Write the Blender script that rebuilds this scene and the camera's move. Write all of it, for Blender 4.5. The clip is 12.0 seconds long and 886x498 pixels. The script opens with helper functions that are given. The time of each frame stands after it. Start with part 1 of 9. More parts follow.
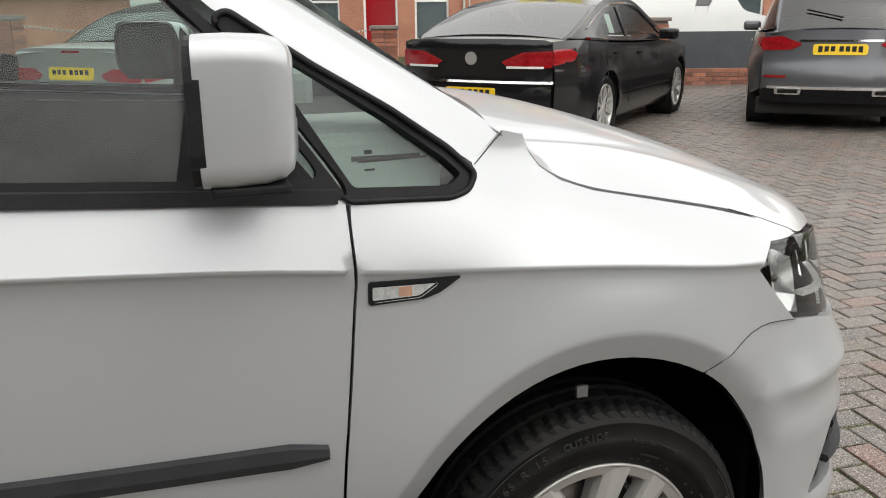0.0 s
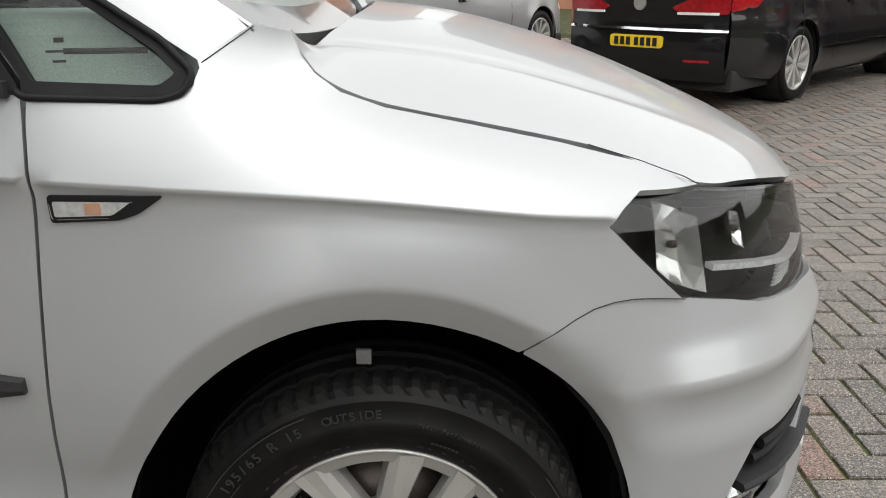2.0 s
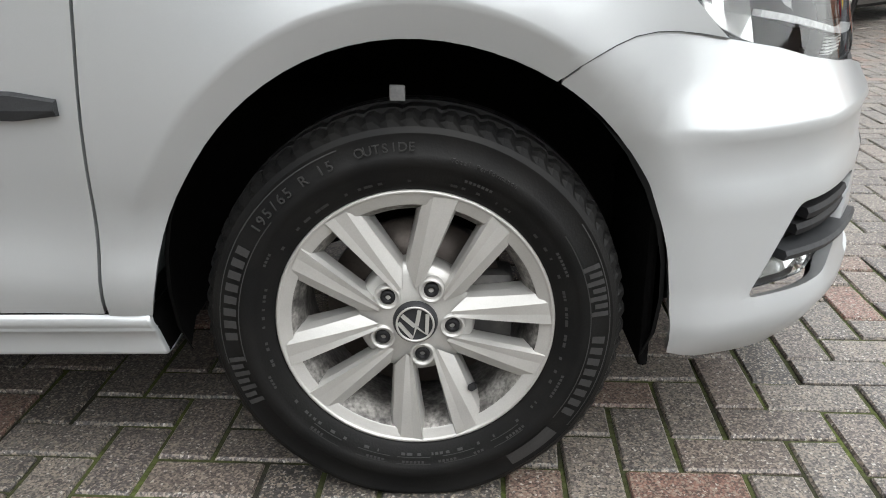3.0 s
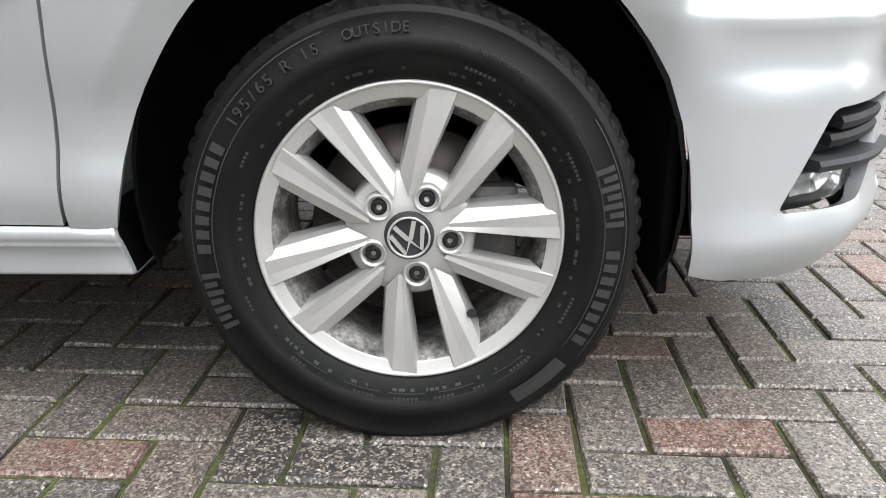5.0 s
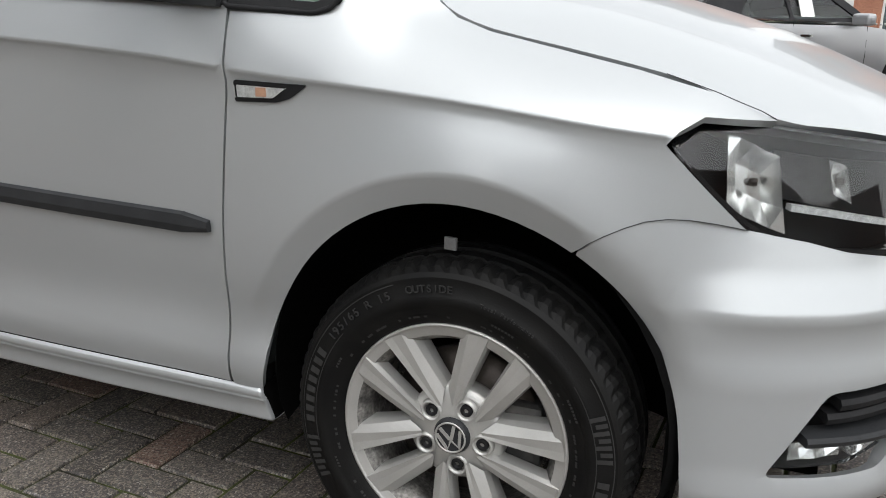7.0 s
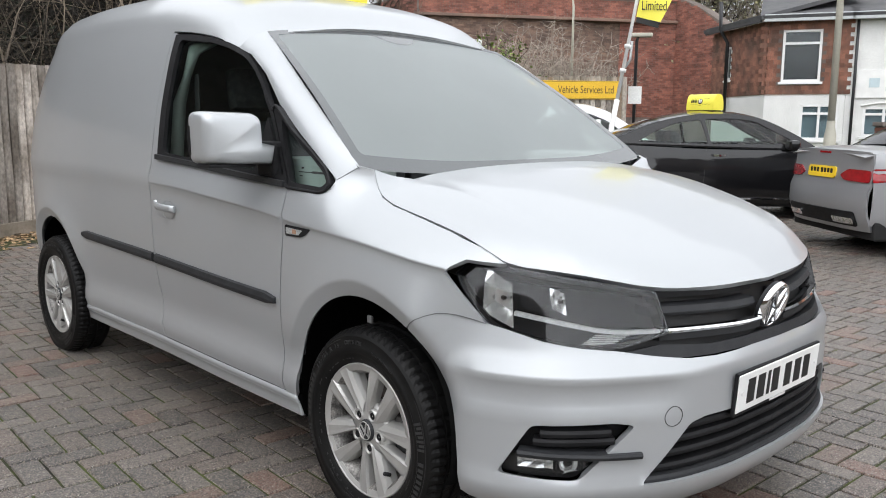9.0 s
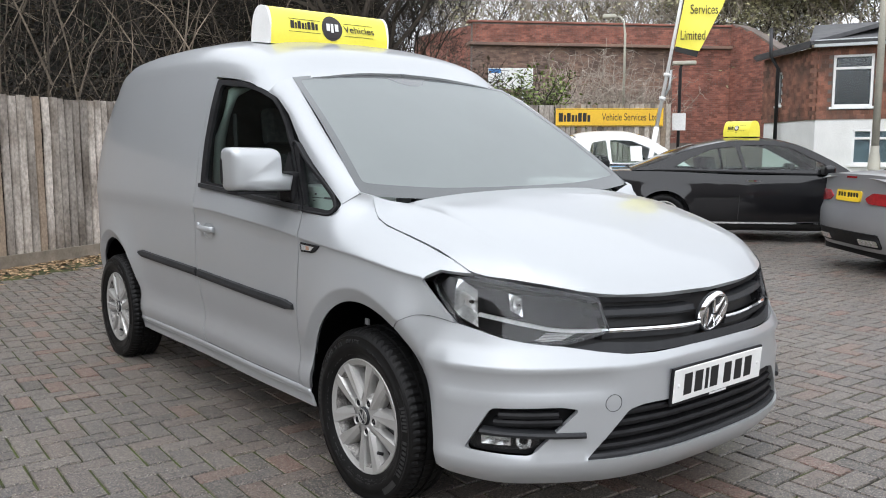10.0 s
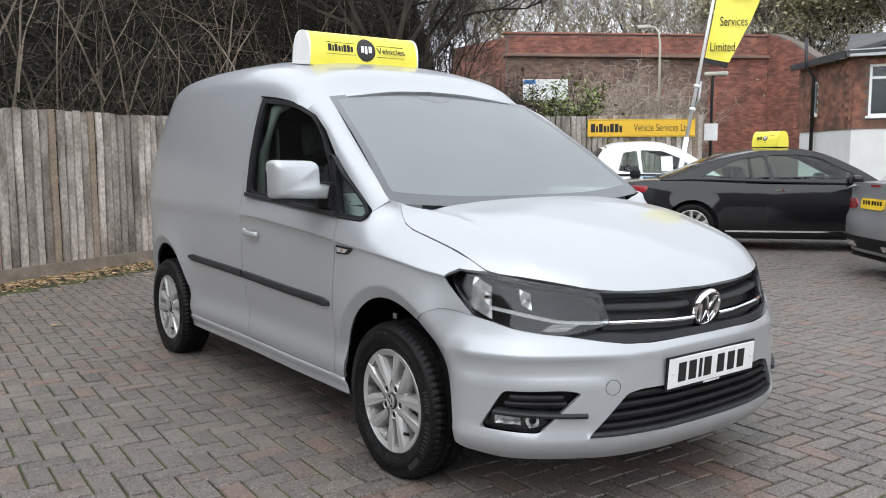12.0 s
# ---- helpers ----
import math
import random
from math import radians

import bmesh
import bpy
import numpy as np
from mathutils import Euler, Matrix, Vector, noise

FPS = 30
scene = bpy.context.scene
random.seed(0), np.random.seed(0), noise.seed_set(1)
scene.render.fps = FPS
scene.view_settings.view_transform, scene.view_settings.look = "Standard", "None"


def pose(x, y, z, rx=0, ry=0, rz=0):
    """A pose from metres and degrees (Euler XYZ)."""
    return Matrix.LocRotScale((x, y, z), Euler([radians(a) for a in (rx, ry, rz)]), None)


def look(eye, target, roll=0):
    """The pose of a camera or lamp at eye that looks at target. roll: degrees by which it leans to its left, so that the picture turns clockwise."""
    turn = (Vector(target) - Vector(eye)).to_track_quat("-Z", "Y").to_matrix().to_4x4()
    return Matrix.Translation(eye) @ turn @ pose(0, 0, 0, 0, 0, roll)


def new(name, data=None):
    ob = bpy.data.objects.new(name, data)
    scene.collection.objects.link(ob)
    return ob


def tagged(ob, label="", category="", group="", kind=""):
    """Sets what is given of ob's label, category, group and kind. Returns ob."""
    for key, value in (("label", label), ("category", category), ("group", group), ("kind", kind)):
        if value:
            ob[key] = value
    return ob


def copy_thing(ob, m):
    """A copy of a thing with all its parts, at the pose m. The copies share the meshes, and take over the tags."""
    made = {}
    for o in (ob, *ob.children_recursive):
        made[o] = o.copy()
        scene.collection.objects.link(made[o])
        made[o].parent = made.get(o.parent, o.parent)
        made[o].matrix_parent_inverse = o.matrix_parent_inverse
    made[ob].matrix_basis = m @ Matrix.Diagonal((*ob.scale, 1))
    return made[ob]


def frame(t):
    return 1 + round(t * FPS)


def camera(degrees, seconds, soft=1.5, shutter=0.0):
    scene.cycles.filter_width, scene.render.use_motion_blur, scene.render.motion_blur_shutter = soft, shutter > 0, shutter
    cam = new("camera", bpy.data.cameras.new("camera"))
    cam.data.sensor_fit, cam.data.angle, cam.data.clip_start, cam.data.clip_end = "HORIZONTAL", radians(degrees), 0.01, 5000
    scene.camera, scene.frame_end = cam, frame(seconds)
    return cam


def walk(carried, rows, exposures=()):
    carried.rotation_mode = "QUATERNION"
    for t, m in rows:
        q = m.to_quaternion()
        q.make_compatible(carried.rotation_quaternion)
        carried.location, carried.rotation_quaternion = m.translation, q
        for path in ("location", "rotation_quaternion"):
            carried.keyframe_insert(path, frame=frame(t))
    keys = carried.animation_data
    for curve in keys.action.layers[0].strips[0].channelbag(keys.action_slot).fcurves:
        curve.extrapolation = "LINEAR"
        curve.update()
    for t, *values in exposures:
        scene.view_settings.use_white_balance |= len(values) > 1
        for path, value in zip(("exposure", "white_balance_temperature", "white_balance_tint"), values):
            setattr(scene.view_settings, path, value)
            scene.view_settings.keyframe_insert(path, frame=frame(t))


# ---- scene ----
cam = camera(56.5, 12.0, 1.0)
PATH = [
    (0, (-0.645, -2.021, 1.277), (-0.068, -0.188, 0.723), -0.6),
    (0.5, (-0.446, -1.928, 1.266), (0.108, -0.09, 0.706), -0.3),
    (1, (-0.234, -1.829, 1.257), (0.154, 0.05, 0.694), -0.3),
    (1.5, (-0.079, -1.768, 1.235), (0.116, 0.135, 0.65), -0.5),
    (2, (0.065, -1.9, 1.158), (0.117, -0.008, 0.512), -0.6),
    (2.5, (0.063, -1.953, 0.991), (0.044, -0.079, 0.291), -1.4),
    (3, (0.053, -1.983, 0.844), (0.035, -0.116, 0.126), -0.4),
    (3.5, (0.053, -1.978, 0.718), (0.039, -0.101, 0.027), 0.1),
    (3.7, (0.051, -1.972, 0.668), (0.039, -0.083, 0.01), -0),
    (5.5, (0.063, -1.922, 0.631), (0.037, -0.025, 0.001), -0),
    (6, (0.122, -1.927, 0.754), (-0.023, -0.036, 0.12), 0.1),
    (6.5, (0.243, -1.944, 0.903), (-0.154, -0.077, 0.306), 0.6),
    (7, (0.474, -2.07, 1.008), (-0.258, -0.292, 0.455), 0.7),
    (7.5, (0.83, -2.124, 1.098), (-0.2, -0.483, 0.601), 0.5),
    (7.7, (0.969, -2.152, 1.13), (-0.145, -0.561, 0.651), 0.5),
    (9.3, (2.075, -2.392, 1.243), (0.596, -1.073, 0.969), 0.3),
    (9.5, (2.173, -2.417, 1.252), (0.672, -1.122, 0.991), 0.2),
    (10, (2.4, -2.46, 1.25), (0.861, -1.205, 1.009), -0),
    (10.5, (2.52, -2.569, 1.247), (0.973, -1.322, 1.018), -0.1),
    (11, (2.608, -2.632, 1.252), (1.055, -1.392, 1.03), -0.1),
    (11.5, (2.665, -2.633, 1.253), (1.1, -1.407, 1.038), -0.2),
    (12, (2.703, -2.62, 1.257), (1.107, -1.434, 1.041), -0.2),
]
walk(cam, [(t, look(eye, target, roll)) for t, eye, target, roll in PATH],
     [(0, 1.04, 6900, 10), (1.0, 1.00, 6900, 10), (1.6, 0.90, 6850, 10), (2.0, 0.95, 6800, 9), (2.5, 1.21, 6700, 8), (3.0, 1.51, 6550, 8), (3.5, 1.7, 6500, 8), (5.3, 1.88, 6400, 9), (5.7, 1.84, 6400, 9),
      (6.5, 1.47, 6450, 9), (7.0, 0.98, 6550, 9), (7.7, 0.97, 6600, 9), (9.3, 1.06, 6350, 11), (12, 1.02, 6220, 11)])


# ---- world, sun and exposure ----
SUN_EL, SUN_AZ = 63.0, 150.0
world = bpy.data.worlds.new("sky")
scene.world = world
world.use_nodes = True
wn, wl = world.node_tree.nodes, world.node_tree.links
wn.clear()
sky = wn.new("ShaderNodeTexSky")
sky.sky_type, sky.sun_disc = "NISHITA", False
sky.sun_elevation, sky.sun_rotation = radians(SUN_EL), radians(SUN_AZ)
sky.air_density, sky.dust_density, sky.ozone_density = 1.0, 2.0, 1.0
grey = wn.new("ShaderNodeHueSaturation")
grey.inputs["Saturation"].default_value = 0.12
back = wn.new("ShaderNodeBackground")
back.inputs["Strength"].default_value = 0.15
wout = wn.new("ShaderNodeOutputWorld")
wl.new(sky.outputs["Color"], grey.inputs["Color"])
wl.new(grey.outputs["Color"], back.inputs["Color"])
wl.new(back.outputs["Background"], wout.inputs["Surface"])
sun_data = bpy.data.lights.new("sun", "SUN")
sun_data.energy, sun_data.angle, sun_data.color = 1.12, radians(172), (0.975, 1.0, 1.01)
sun = new("sun", sun_data)
sun.matrix_world = look((0, 0, 30), (30 * math.sin(radians(SUN_AZ)) * -0.51, -30 * math.cos(radians(SUN_AZ)) * 0.51, 0))
scene.view_settings.exposure = 0.95

# ---- materials ----
def rgb(c):
    return (c[0], c[1], c[2], 1.0)


def mat(name, col, rough=0.5, metal=0.0, col2=None, scale=8.0, bump=0.0, bscale=60.0, coat=0.0, fine=0.12,
        spec=0.5, obj_random=0.0, transmission=0.0, emit=None, ior=1.45, island=False):
    """A surface with two scales of tone variation (col to col2 and a fine grain) and fine relief."""
    m = bpy.data.materials.new(name)
    m.use_nodes = True
    n, l = m.node_tree.nodes, m.node_tree.links
    b = n["Principled BSDF"]
    b.inputs["Roughness"].default_value = rough
    b.inputs["Metallic"].default_value = metal
    b.inputs["Coat Weight"].default_value = coat
    b.inputs["Coat Roughness"].default_value = 0.03
    b.inputs["Specular IOR Level"].default_value = spec
    b.inputs["Transmission Weight"].default_value = transmission
    b.inputs["IOR"].default_value = ior
    tc = n.new("ShaderNodeTexCoord")
    big = n.new("ShaderNodeTexNoise")
    big.inputs["Scale"].default_value, big.inputs["Detail"].default_value = scale, 6.0
    l.new(tc.outputs["Object"], big.inputs["Vector"])
    mix = n.new("ShaderNodeMix")
    mix.data_type = "RGBA"
    ramp = n.new("ShaderNodeMapRange")
    ramp.inputs[1].default_value, ramp.inputs[2].default_value = 0.35, 0.65
    l.new(big.outputs["Fac"], ramp.inputs[0])
    l.new(ramp.outputs[0], mix.inputs["Factor"])
    c2 = col2 or tuple(x * 0.9 for x in col)
    mix.inputs["A"].default_value, mix.inputs["B"].default_value = rgb(col), rgb(c2)
    small = n.new("ShaderNodeTexNoise")
    small.inputs["Scale"].default_value, small.inputs["Detail"].default_value = bscale, 4.0
    l.new(tc.outputs["Object"], small.inputs["Vector"])
    hsv = n.new("ShaderNodeHueSaturation")
    l.new(mix.outputs["Result"], hsv.inputs["Color"])
    val = n.new("ShaderNodeMapRange")
    val.inputs[3].default_value, val.inputs[4].default_value = 1 - fine, 1 + fine
    val.inputs[1].default_value, val.inputs[2].default_value = 0.3, 0.7
    l.new(small.outputs["Fac"], val.inputs[0])
    last = val.outputs[0]
    if obj_random and not island:
        seed_, shift = n.new("ShaderNodeObjectInfo"), n.new("ShaderNodeVectorMath")
        spread_ = n.new("ShaderNodeMath")
        spread_.operation, shift.operation = "MULTIPLY", "ADD"
        spread_.inputs[1].default_value = 90.0
        l.new(seed_.outputs["Random"], spread_.inputs[0])
        l.new(tc.outputs["Object"], shift.inputs[0])
        l.new(spread_.outputs[0], shift.inputs[1])
        l.new(shift.outputs[0], big.inputs["Vector"])
        l.new(shift.outputs[0], small.inputs["Vector"])
    if obj_random or island:
        if island:
            oi = n.new("ShaderNodeNewGeometry")
            src = oi.outputs["Random Per Island"]
        else:
            oi = n.new("ShaderNodeObjectInfo")
            src = oi.outputs["Random"]
        rr = n.new("ShaderNodeMapRange")
        amount = obj_random or 0.15
        rr.inputs[3].default_value, rr.inputs[4].default_value = 1 - amount, 1 + amount
        l.new(src, rr.inputs[0])
        mul = n.new("ShaderNodeMath")
        mul.operation = "MULTIPLY"
        l.new(last, mul.inputs[0])
        l.new(rr.outputs[0], mul.inputs[1])
        last = mul.outputs[0]
    l.new(last, hsv.inputs["Value"])
    l.new(hsv.outputs["Color"], b.inputs["Base Color"])
    if bump:
        bp = n.new("ShaderNodeBump")
        bp.inputs["Strength"].default_value, bp.inputs["Distance"].default_value = 0.6, bump
        l.new(small.outputs["Fac"], bp.inputs["Height"])
        l.new(bp.outputs["Normal"], b.inputs["Normal"])
    if emit:
        b.inputs["Emission Color"].default_value, b.inputs["Emission Strength"].default_value = rgb(emit[0]), emit[1]
    return m


def glass(name, tint, rough=0.0, ior=1.75, sky_veil=0.0):
    """Thin sheet glass: a clear tinted pane with mirror reflections by angle. An optional pale diffuse layer stands in
    for reflected sky.
    """
    m = bpy.data.materials.new(name)
    m.use_nodes = True
    n, l = m.node_tree.nodes, m.node_tree.links
    n.clear()
    out = n.new("ShaderNodeOutputMaterial")
    tr, gl, fr, mx = n.new("ShaderNodeBsdfTransparent"), n.new("ShaderNodeBsdfGlossy"), n.new("ShaderNodeFresnel"), n.new("ShaderNodeMixShader")
    tr.inputs["Color"].default_value = rgb(tint)
    gl.inputs["Roughness"].default_value = rough
    fr.inputs["IOR"].default_value = ior
    l.new(fr.outputs["Fac"], mx.inputs["Fac"])
    l.new(tr.outputs["BSDF"], mx.inputs[1])
    l.new(gl.outputs["BSDF"], mx.inputs[2])
    last = mx
    # grey diffuse colour mixed over the pane, painting the sky's reflection
    if sky_veil:
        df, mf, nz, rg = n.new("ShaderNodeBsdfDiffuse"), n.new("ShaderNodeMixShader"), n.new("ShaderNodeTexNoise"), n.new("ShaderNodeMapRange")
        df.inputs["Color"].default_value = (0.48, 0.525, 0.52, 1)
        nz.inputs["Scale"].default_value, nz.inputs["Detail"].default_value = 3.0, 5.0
        rg.inputs[3].default_value, rg.inputs[4].default_value = sky_veil * 0.94, sky_veil * 1.06
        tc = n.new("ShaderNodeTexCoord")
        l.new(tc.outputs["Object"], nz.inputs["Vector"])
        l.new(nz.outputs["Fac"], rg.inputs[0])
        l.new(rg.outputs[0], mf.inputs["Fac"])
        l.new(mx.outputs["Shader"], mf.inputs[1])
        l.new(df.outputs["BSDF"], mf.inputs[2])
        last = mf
    l.new(last.outputs[0], out.inputs["Surface"])
    return m


def paint(name, col, metal=0.8, rough=0.3, fleck=0.06):
    m = mat(name, col, rough, metal, tuple(c * 0.97 for c in col), 1.5, 0.0, 900.0, 0.55, fleck)
    m.node_tree.nodes["Principled BSDF"].inputs["Coat Roughness"].default_value = 0.04
    return m


M_SILVER = paint("silver metallic paint", (0.432, 0.448, 0.459), 0.47, 0.33, 0.03)
M_BLACKPL = mat("black grained plastic", (0.010, 0.010, 0.011), 0.55, 0, (0.015, 0.015, 0.016), 20, 0.0006, 400, 0, 0.12, 0.2)
M_GREYPL = mat("dark grey moulded plastic", (0.022, 0.023, 0.025), 0.5, 0, (0.028, 0.029, 0.031), 20, 0.0006, 400, 0, 0.12, 0.25)
M_GLOSSBK = mat("gloss black trim", (0.012, 0.012, 0.013), 0.12, 0, None, 10, 0, 100)
M_LINER = mat("matt black arch liner", (0.004, 0.004, 0.004), 0.95, 0, None, 10, 0.001, 60, 0, 0.2, 0.05)
M_RUBBER = mat("tyre rubber", (0.0045, 0.0045, 0.0047), 0.50, 0, (0.0075, 0.0073, 0.0070), 14, 0.0005, 300, 0, 0.12, 0.18)
M_LETTER = mat("raised rubber lettering", (0.024, 0.024, 0.024), 0.55, 0, None, 30, 0, 300)
M_ALLOY = mat("silver alloy lacquer", (0.47, 0.465, 0.45), 0.42, 0.55, (0.41, 0.405, 0.39), 10, 0, 500, 0.15, 0.04)
M_DUST = mat("brake dust coated alloy", (0.27, 0.26, 0.245), 0.5, 0.4, (0.06, 0.057, 0.055), 26, 0.0004, 160, 0, 0.5)
M_STEEL = mat("worn steel disc", (0.10, 0.085, 0.075), 0.45, 0.6, (0.06, 0.05, 0.045), 12, 0.0003, 200)
M_IRON = mat("dirty cast iron", (0.05, 0.05, 0.052), 0.6, 0.3, (0.10, 0.095, 0.09), 18, 0.001, 90)
M_CHROME = mat("chrome", (0.86, 0.87, 0.88), 0.07, 1.0, None, 6, 0, 60, 0, 0.02)
M_GLASS = glass("clear car glass", (0.72, 0.83, 0.78), 0.12, 1.5)
M_SCREEN = glass("windscreen glass, sky sheen painted in", (0.74, 0.80, 0.78), 0.10, 1.5, 0.36)
M_DARKGLASS = glass("tinted car glass", (0.20, 0.23, 0.23), 0.03, 1.9)
M_LAMPBK = mat("matt black lamp housing", (0.006, 0.006, 0.0065), 0.45, 0, None, 10, 0, 100, 0, 0.1, 0.25)
M_FACET = mat("bright lamp reflector", (0.82, 0.82, 0.80), 0.18, 0.80, (0.74, 0.74, 0.73), 60, 0, 200, 0, 0.05)
M_SEAM = mat("shaded panel gap", (0.035, 0.036, 0.037), 0.7)
M_LAMPGLASS = glass("clear lamp lens", (0.93, 0.95, 0.96), 0.02, 1.55)
M_HOUSEGLASS = glass("house window glass", (0.68, 0.74, 0.76), 0.2, 1.6)
M_SILVERED = mat("silvered reflector plastic", (0.78, 0.78, 0.77), 0.3, 0.25, (0.6, 0.6, 0.6), 90, 0, 200)
M_MIRROR = mat("mirror glass", (0.82, 0.85, 0.84), 0.02, 1.0, None, 2, 0, 20, 0, 0.0)
M_PLATE = mat("white plate plastic", (0.80, 0.80, 0.78), 0.35, 0, None, 4, 0, 100, 0, 0.02)
M_PLATEY = mat("yellow plate plastic", (0.85, 0.58, 0.03), 0.35, 0, None, 4, 0, 100, 0, 0.02)
M_INK = mat("black print", (0.012, 0.012, 0.012), 0.5)
M_AMBER = mat("amber bulb", (0.72, 0.42, 0.28), 0.3)
M_CABIN = mat("grey cabin plastic", (0.10, 0.10, 0.10), 0.7, 0, (0.13, 0.13, 0.13), 12, 0.0005, 300)
M_CABINLT = mat("light grey cabin trim", (0.52, 0.57, 0.545), 0.7, 0, None, 12, 0.0005, 300)
M_SEAT = mat("dark seat cloth", (0.03, 0.03, 0.033), 0.9, 0, (0.05, 0.05, 0.052), 40, 0.001, 500)
M_RED = mat("red lamp plastic", (0.32, 0.008, 0.012), 0.12, 0, (0.22, 0.005, 0.008), 30, 0, 60, 0.5)
M_YELLOW = mat("yellow sign plastic", (0.86, 0.77, 0.09), 0.35, 0, (0.84, 0.745, 0.08), 3, 0, 60, 0.2, 0.03)
M_WHITE = mat("white plastic", (0.78, 0.78, 0.76), 0.4, 0, None, 4, 0, 100, 0, 0.03)

# ---- mesh helpers ----
from mathutils.geometry import delaunay_2d_cdt


def spl(table, x):
    """Smooth value at x from a table of (x, value), held flat outside."""
    n = len(table)
    if x <= table[0][0]:
        return table[0][1]
    if x >= table[-1][0]:
        return table[-1][1]
    i = 0
    while table[i + 1][0] < x:
        i += 1
    (x0, y0), (x1, y1) = table[i], table[i + 1]
    h = x1 - x0
    d = (y1 - y0) / h
    d0 = (y0 - table[i - 1][1]) / (x0 - table[i - 1][0]) if i > 0 else d
    d1 = (table[i + 2][1] - y1) / (table[i + 2][0] - x1) if i + 2 < n else d
    m0 = 0 if d0 * d <= 0 else 2 * d0 * d / (d0 + d)
    m1 = 0 if d1 * d <= 0 else 2 * d1 * d / (d1 + d)
    if i == 0:
        m0 = d
    if i + 2 >= n:
        m1 = d
    t = (x - x0) / h
    return (y0 * (2 * t ** 3 - 3 * t * t + 1) + m0 * h * (t ** 3 - 2 * t * t + t) + y1 * (3 * t * t - 2 * t ** 3) + m1 * h * (t ** 3 - t * t))


def sm(a, b, x):
    t = min(1, max(0, (x - a) / (b - a)))
    return t * t * (3 - 2 * t)


def rounded(poly, r, n=4, keep=()):
    """The closed polygon with its corners filleted, but for those in keep."""
    out = []
    k = len(poly)
    for i, p in enumerate(poly):
        p, a, b = Vector(p), Vector(poly[i - 1]), Vector(poly[(i + 1) % k])
        if i in keep:
            out.append(tuple(p))
            continue
        ra, rb = min(r, (a - p).length * 0.45), min(r, (b - p).length * 0.45)
        s, e = p + (a - p).normalized() * ra, p + (b - p).normalized() * rb
        for j in range(n + 1):
            t = j / n
            out.append(tuple(s * (1 - t) ** 2 + p * 2 * t * (1 - t) + e * t * t))
    return out


def inset(poly, d):
    """The polygon moved inwards by d."""
    area = sum(poly[i - 1][0] * poly[i][1] - poly[i][0] * poly[i - 1][1] for i in range(len(poly)))
    sgn = 1 if area > 0 else -1
    out = []
    for i in range(len(poly)):
        p, a, b = Vector(poly[i]), Vector(poly[i - 1]), Vector(poly[(i + 1) % len(poly)])
        e1, e2 = (p - a), (b - p)
        if e1.length < 1e-7 or e2.length < 1e-7:
            out.append(tuple(p))
            continue
        n1, n2 = Vector((-e1.y, e1.x)).normalized() * sgn, Vector((-e2.y, e2.x)).normalized() * sgn
        m = n1 + n2
        if m.length < 1e-4:
            m = n1.copy()
        m.normalize()
        out.append(tuple(p + m * (d / max(0.4, m.dot(n1)))))
    return out


def inside(p, poly):
    x, y = p
    hit = False
    j = len(poly) - 1
    for i in range(len(poly)):
        xi, yi = poly[i]
        xj, yj = poly[j]
        if (yi > y) != (yj > y) and x < (xj - xi) * (y - yi) / (yj - yi) + xi:
            hit = not hit
        j = i
    return hit


def dense(poly, step):
    out = []
    for i in range(len(poly)):
        a, b = Vector(poly[i]), Vector(poly[(i + 1) % len(poly)])
        k = max(1, int(math.ceil((b - a).length / step)))
        for j in range(k):
            out.append(tuple(a + (b - a) * (j / k)))
    return out


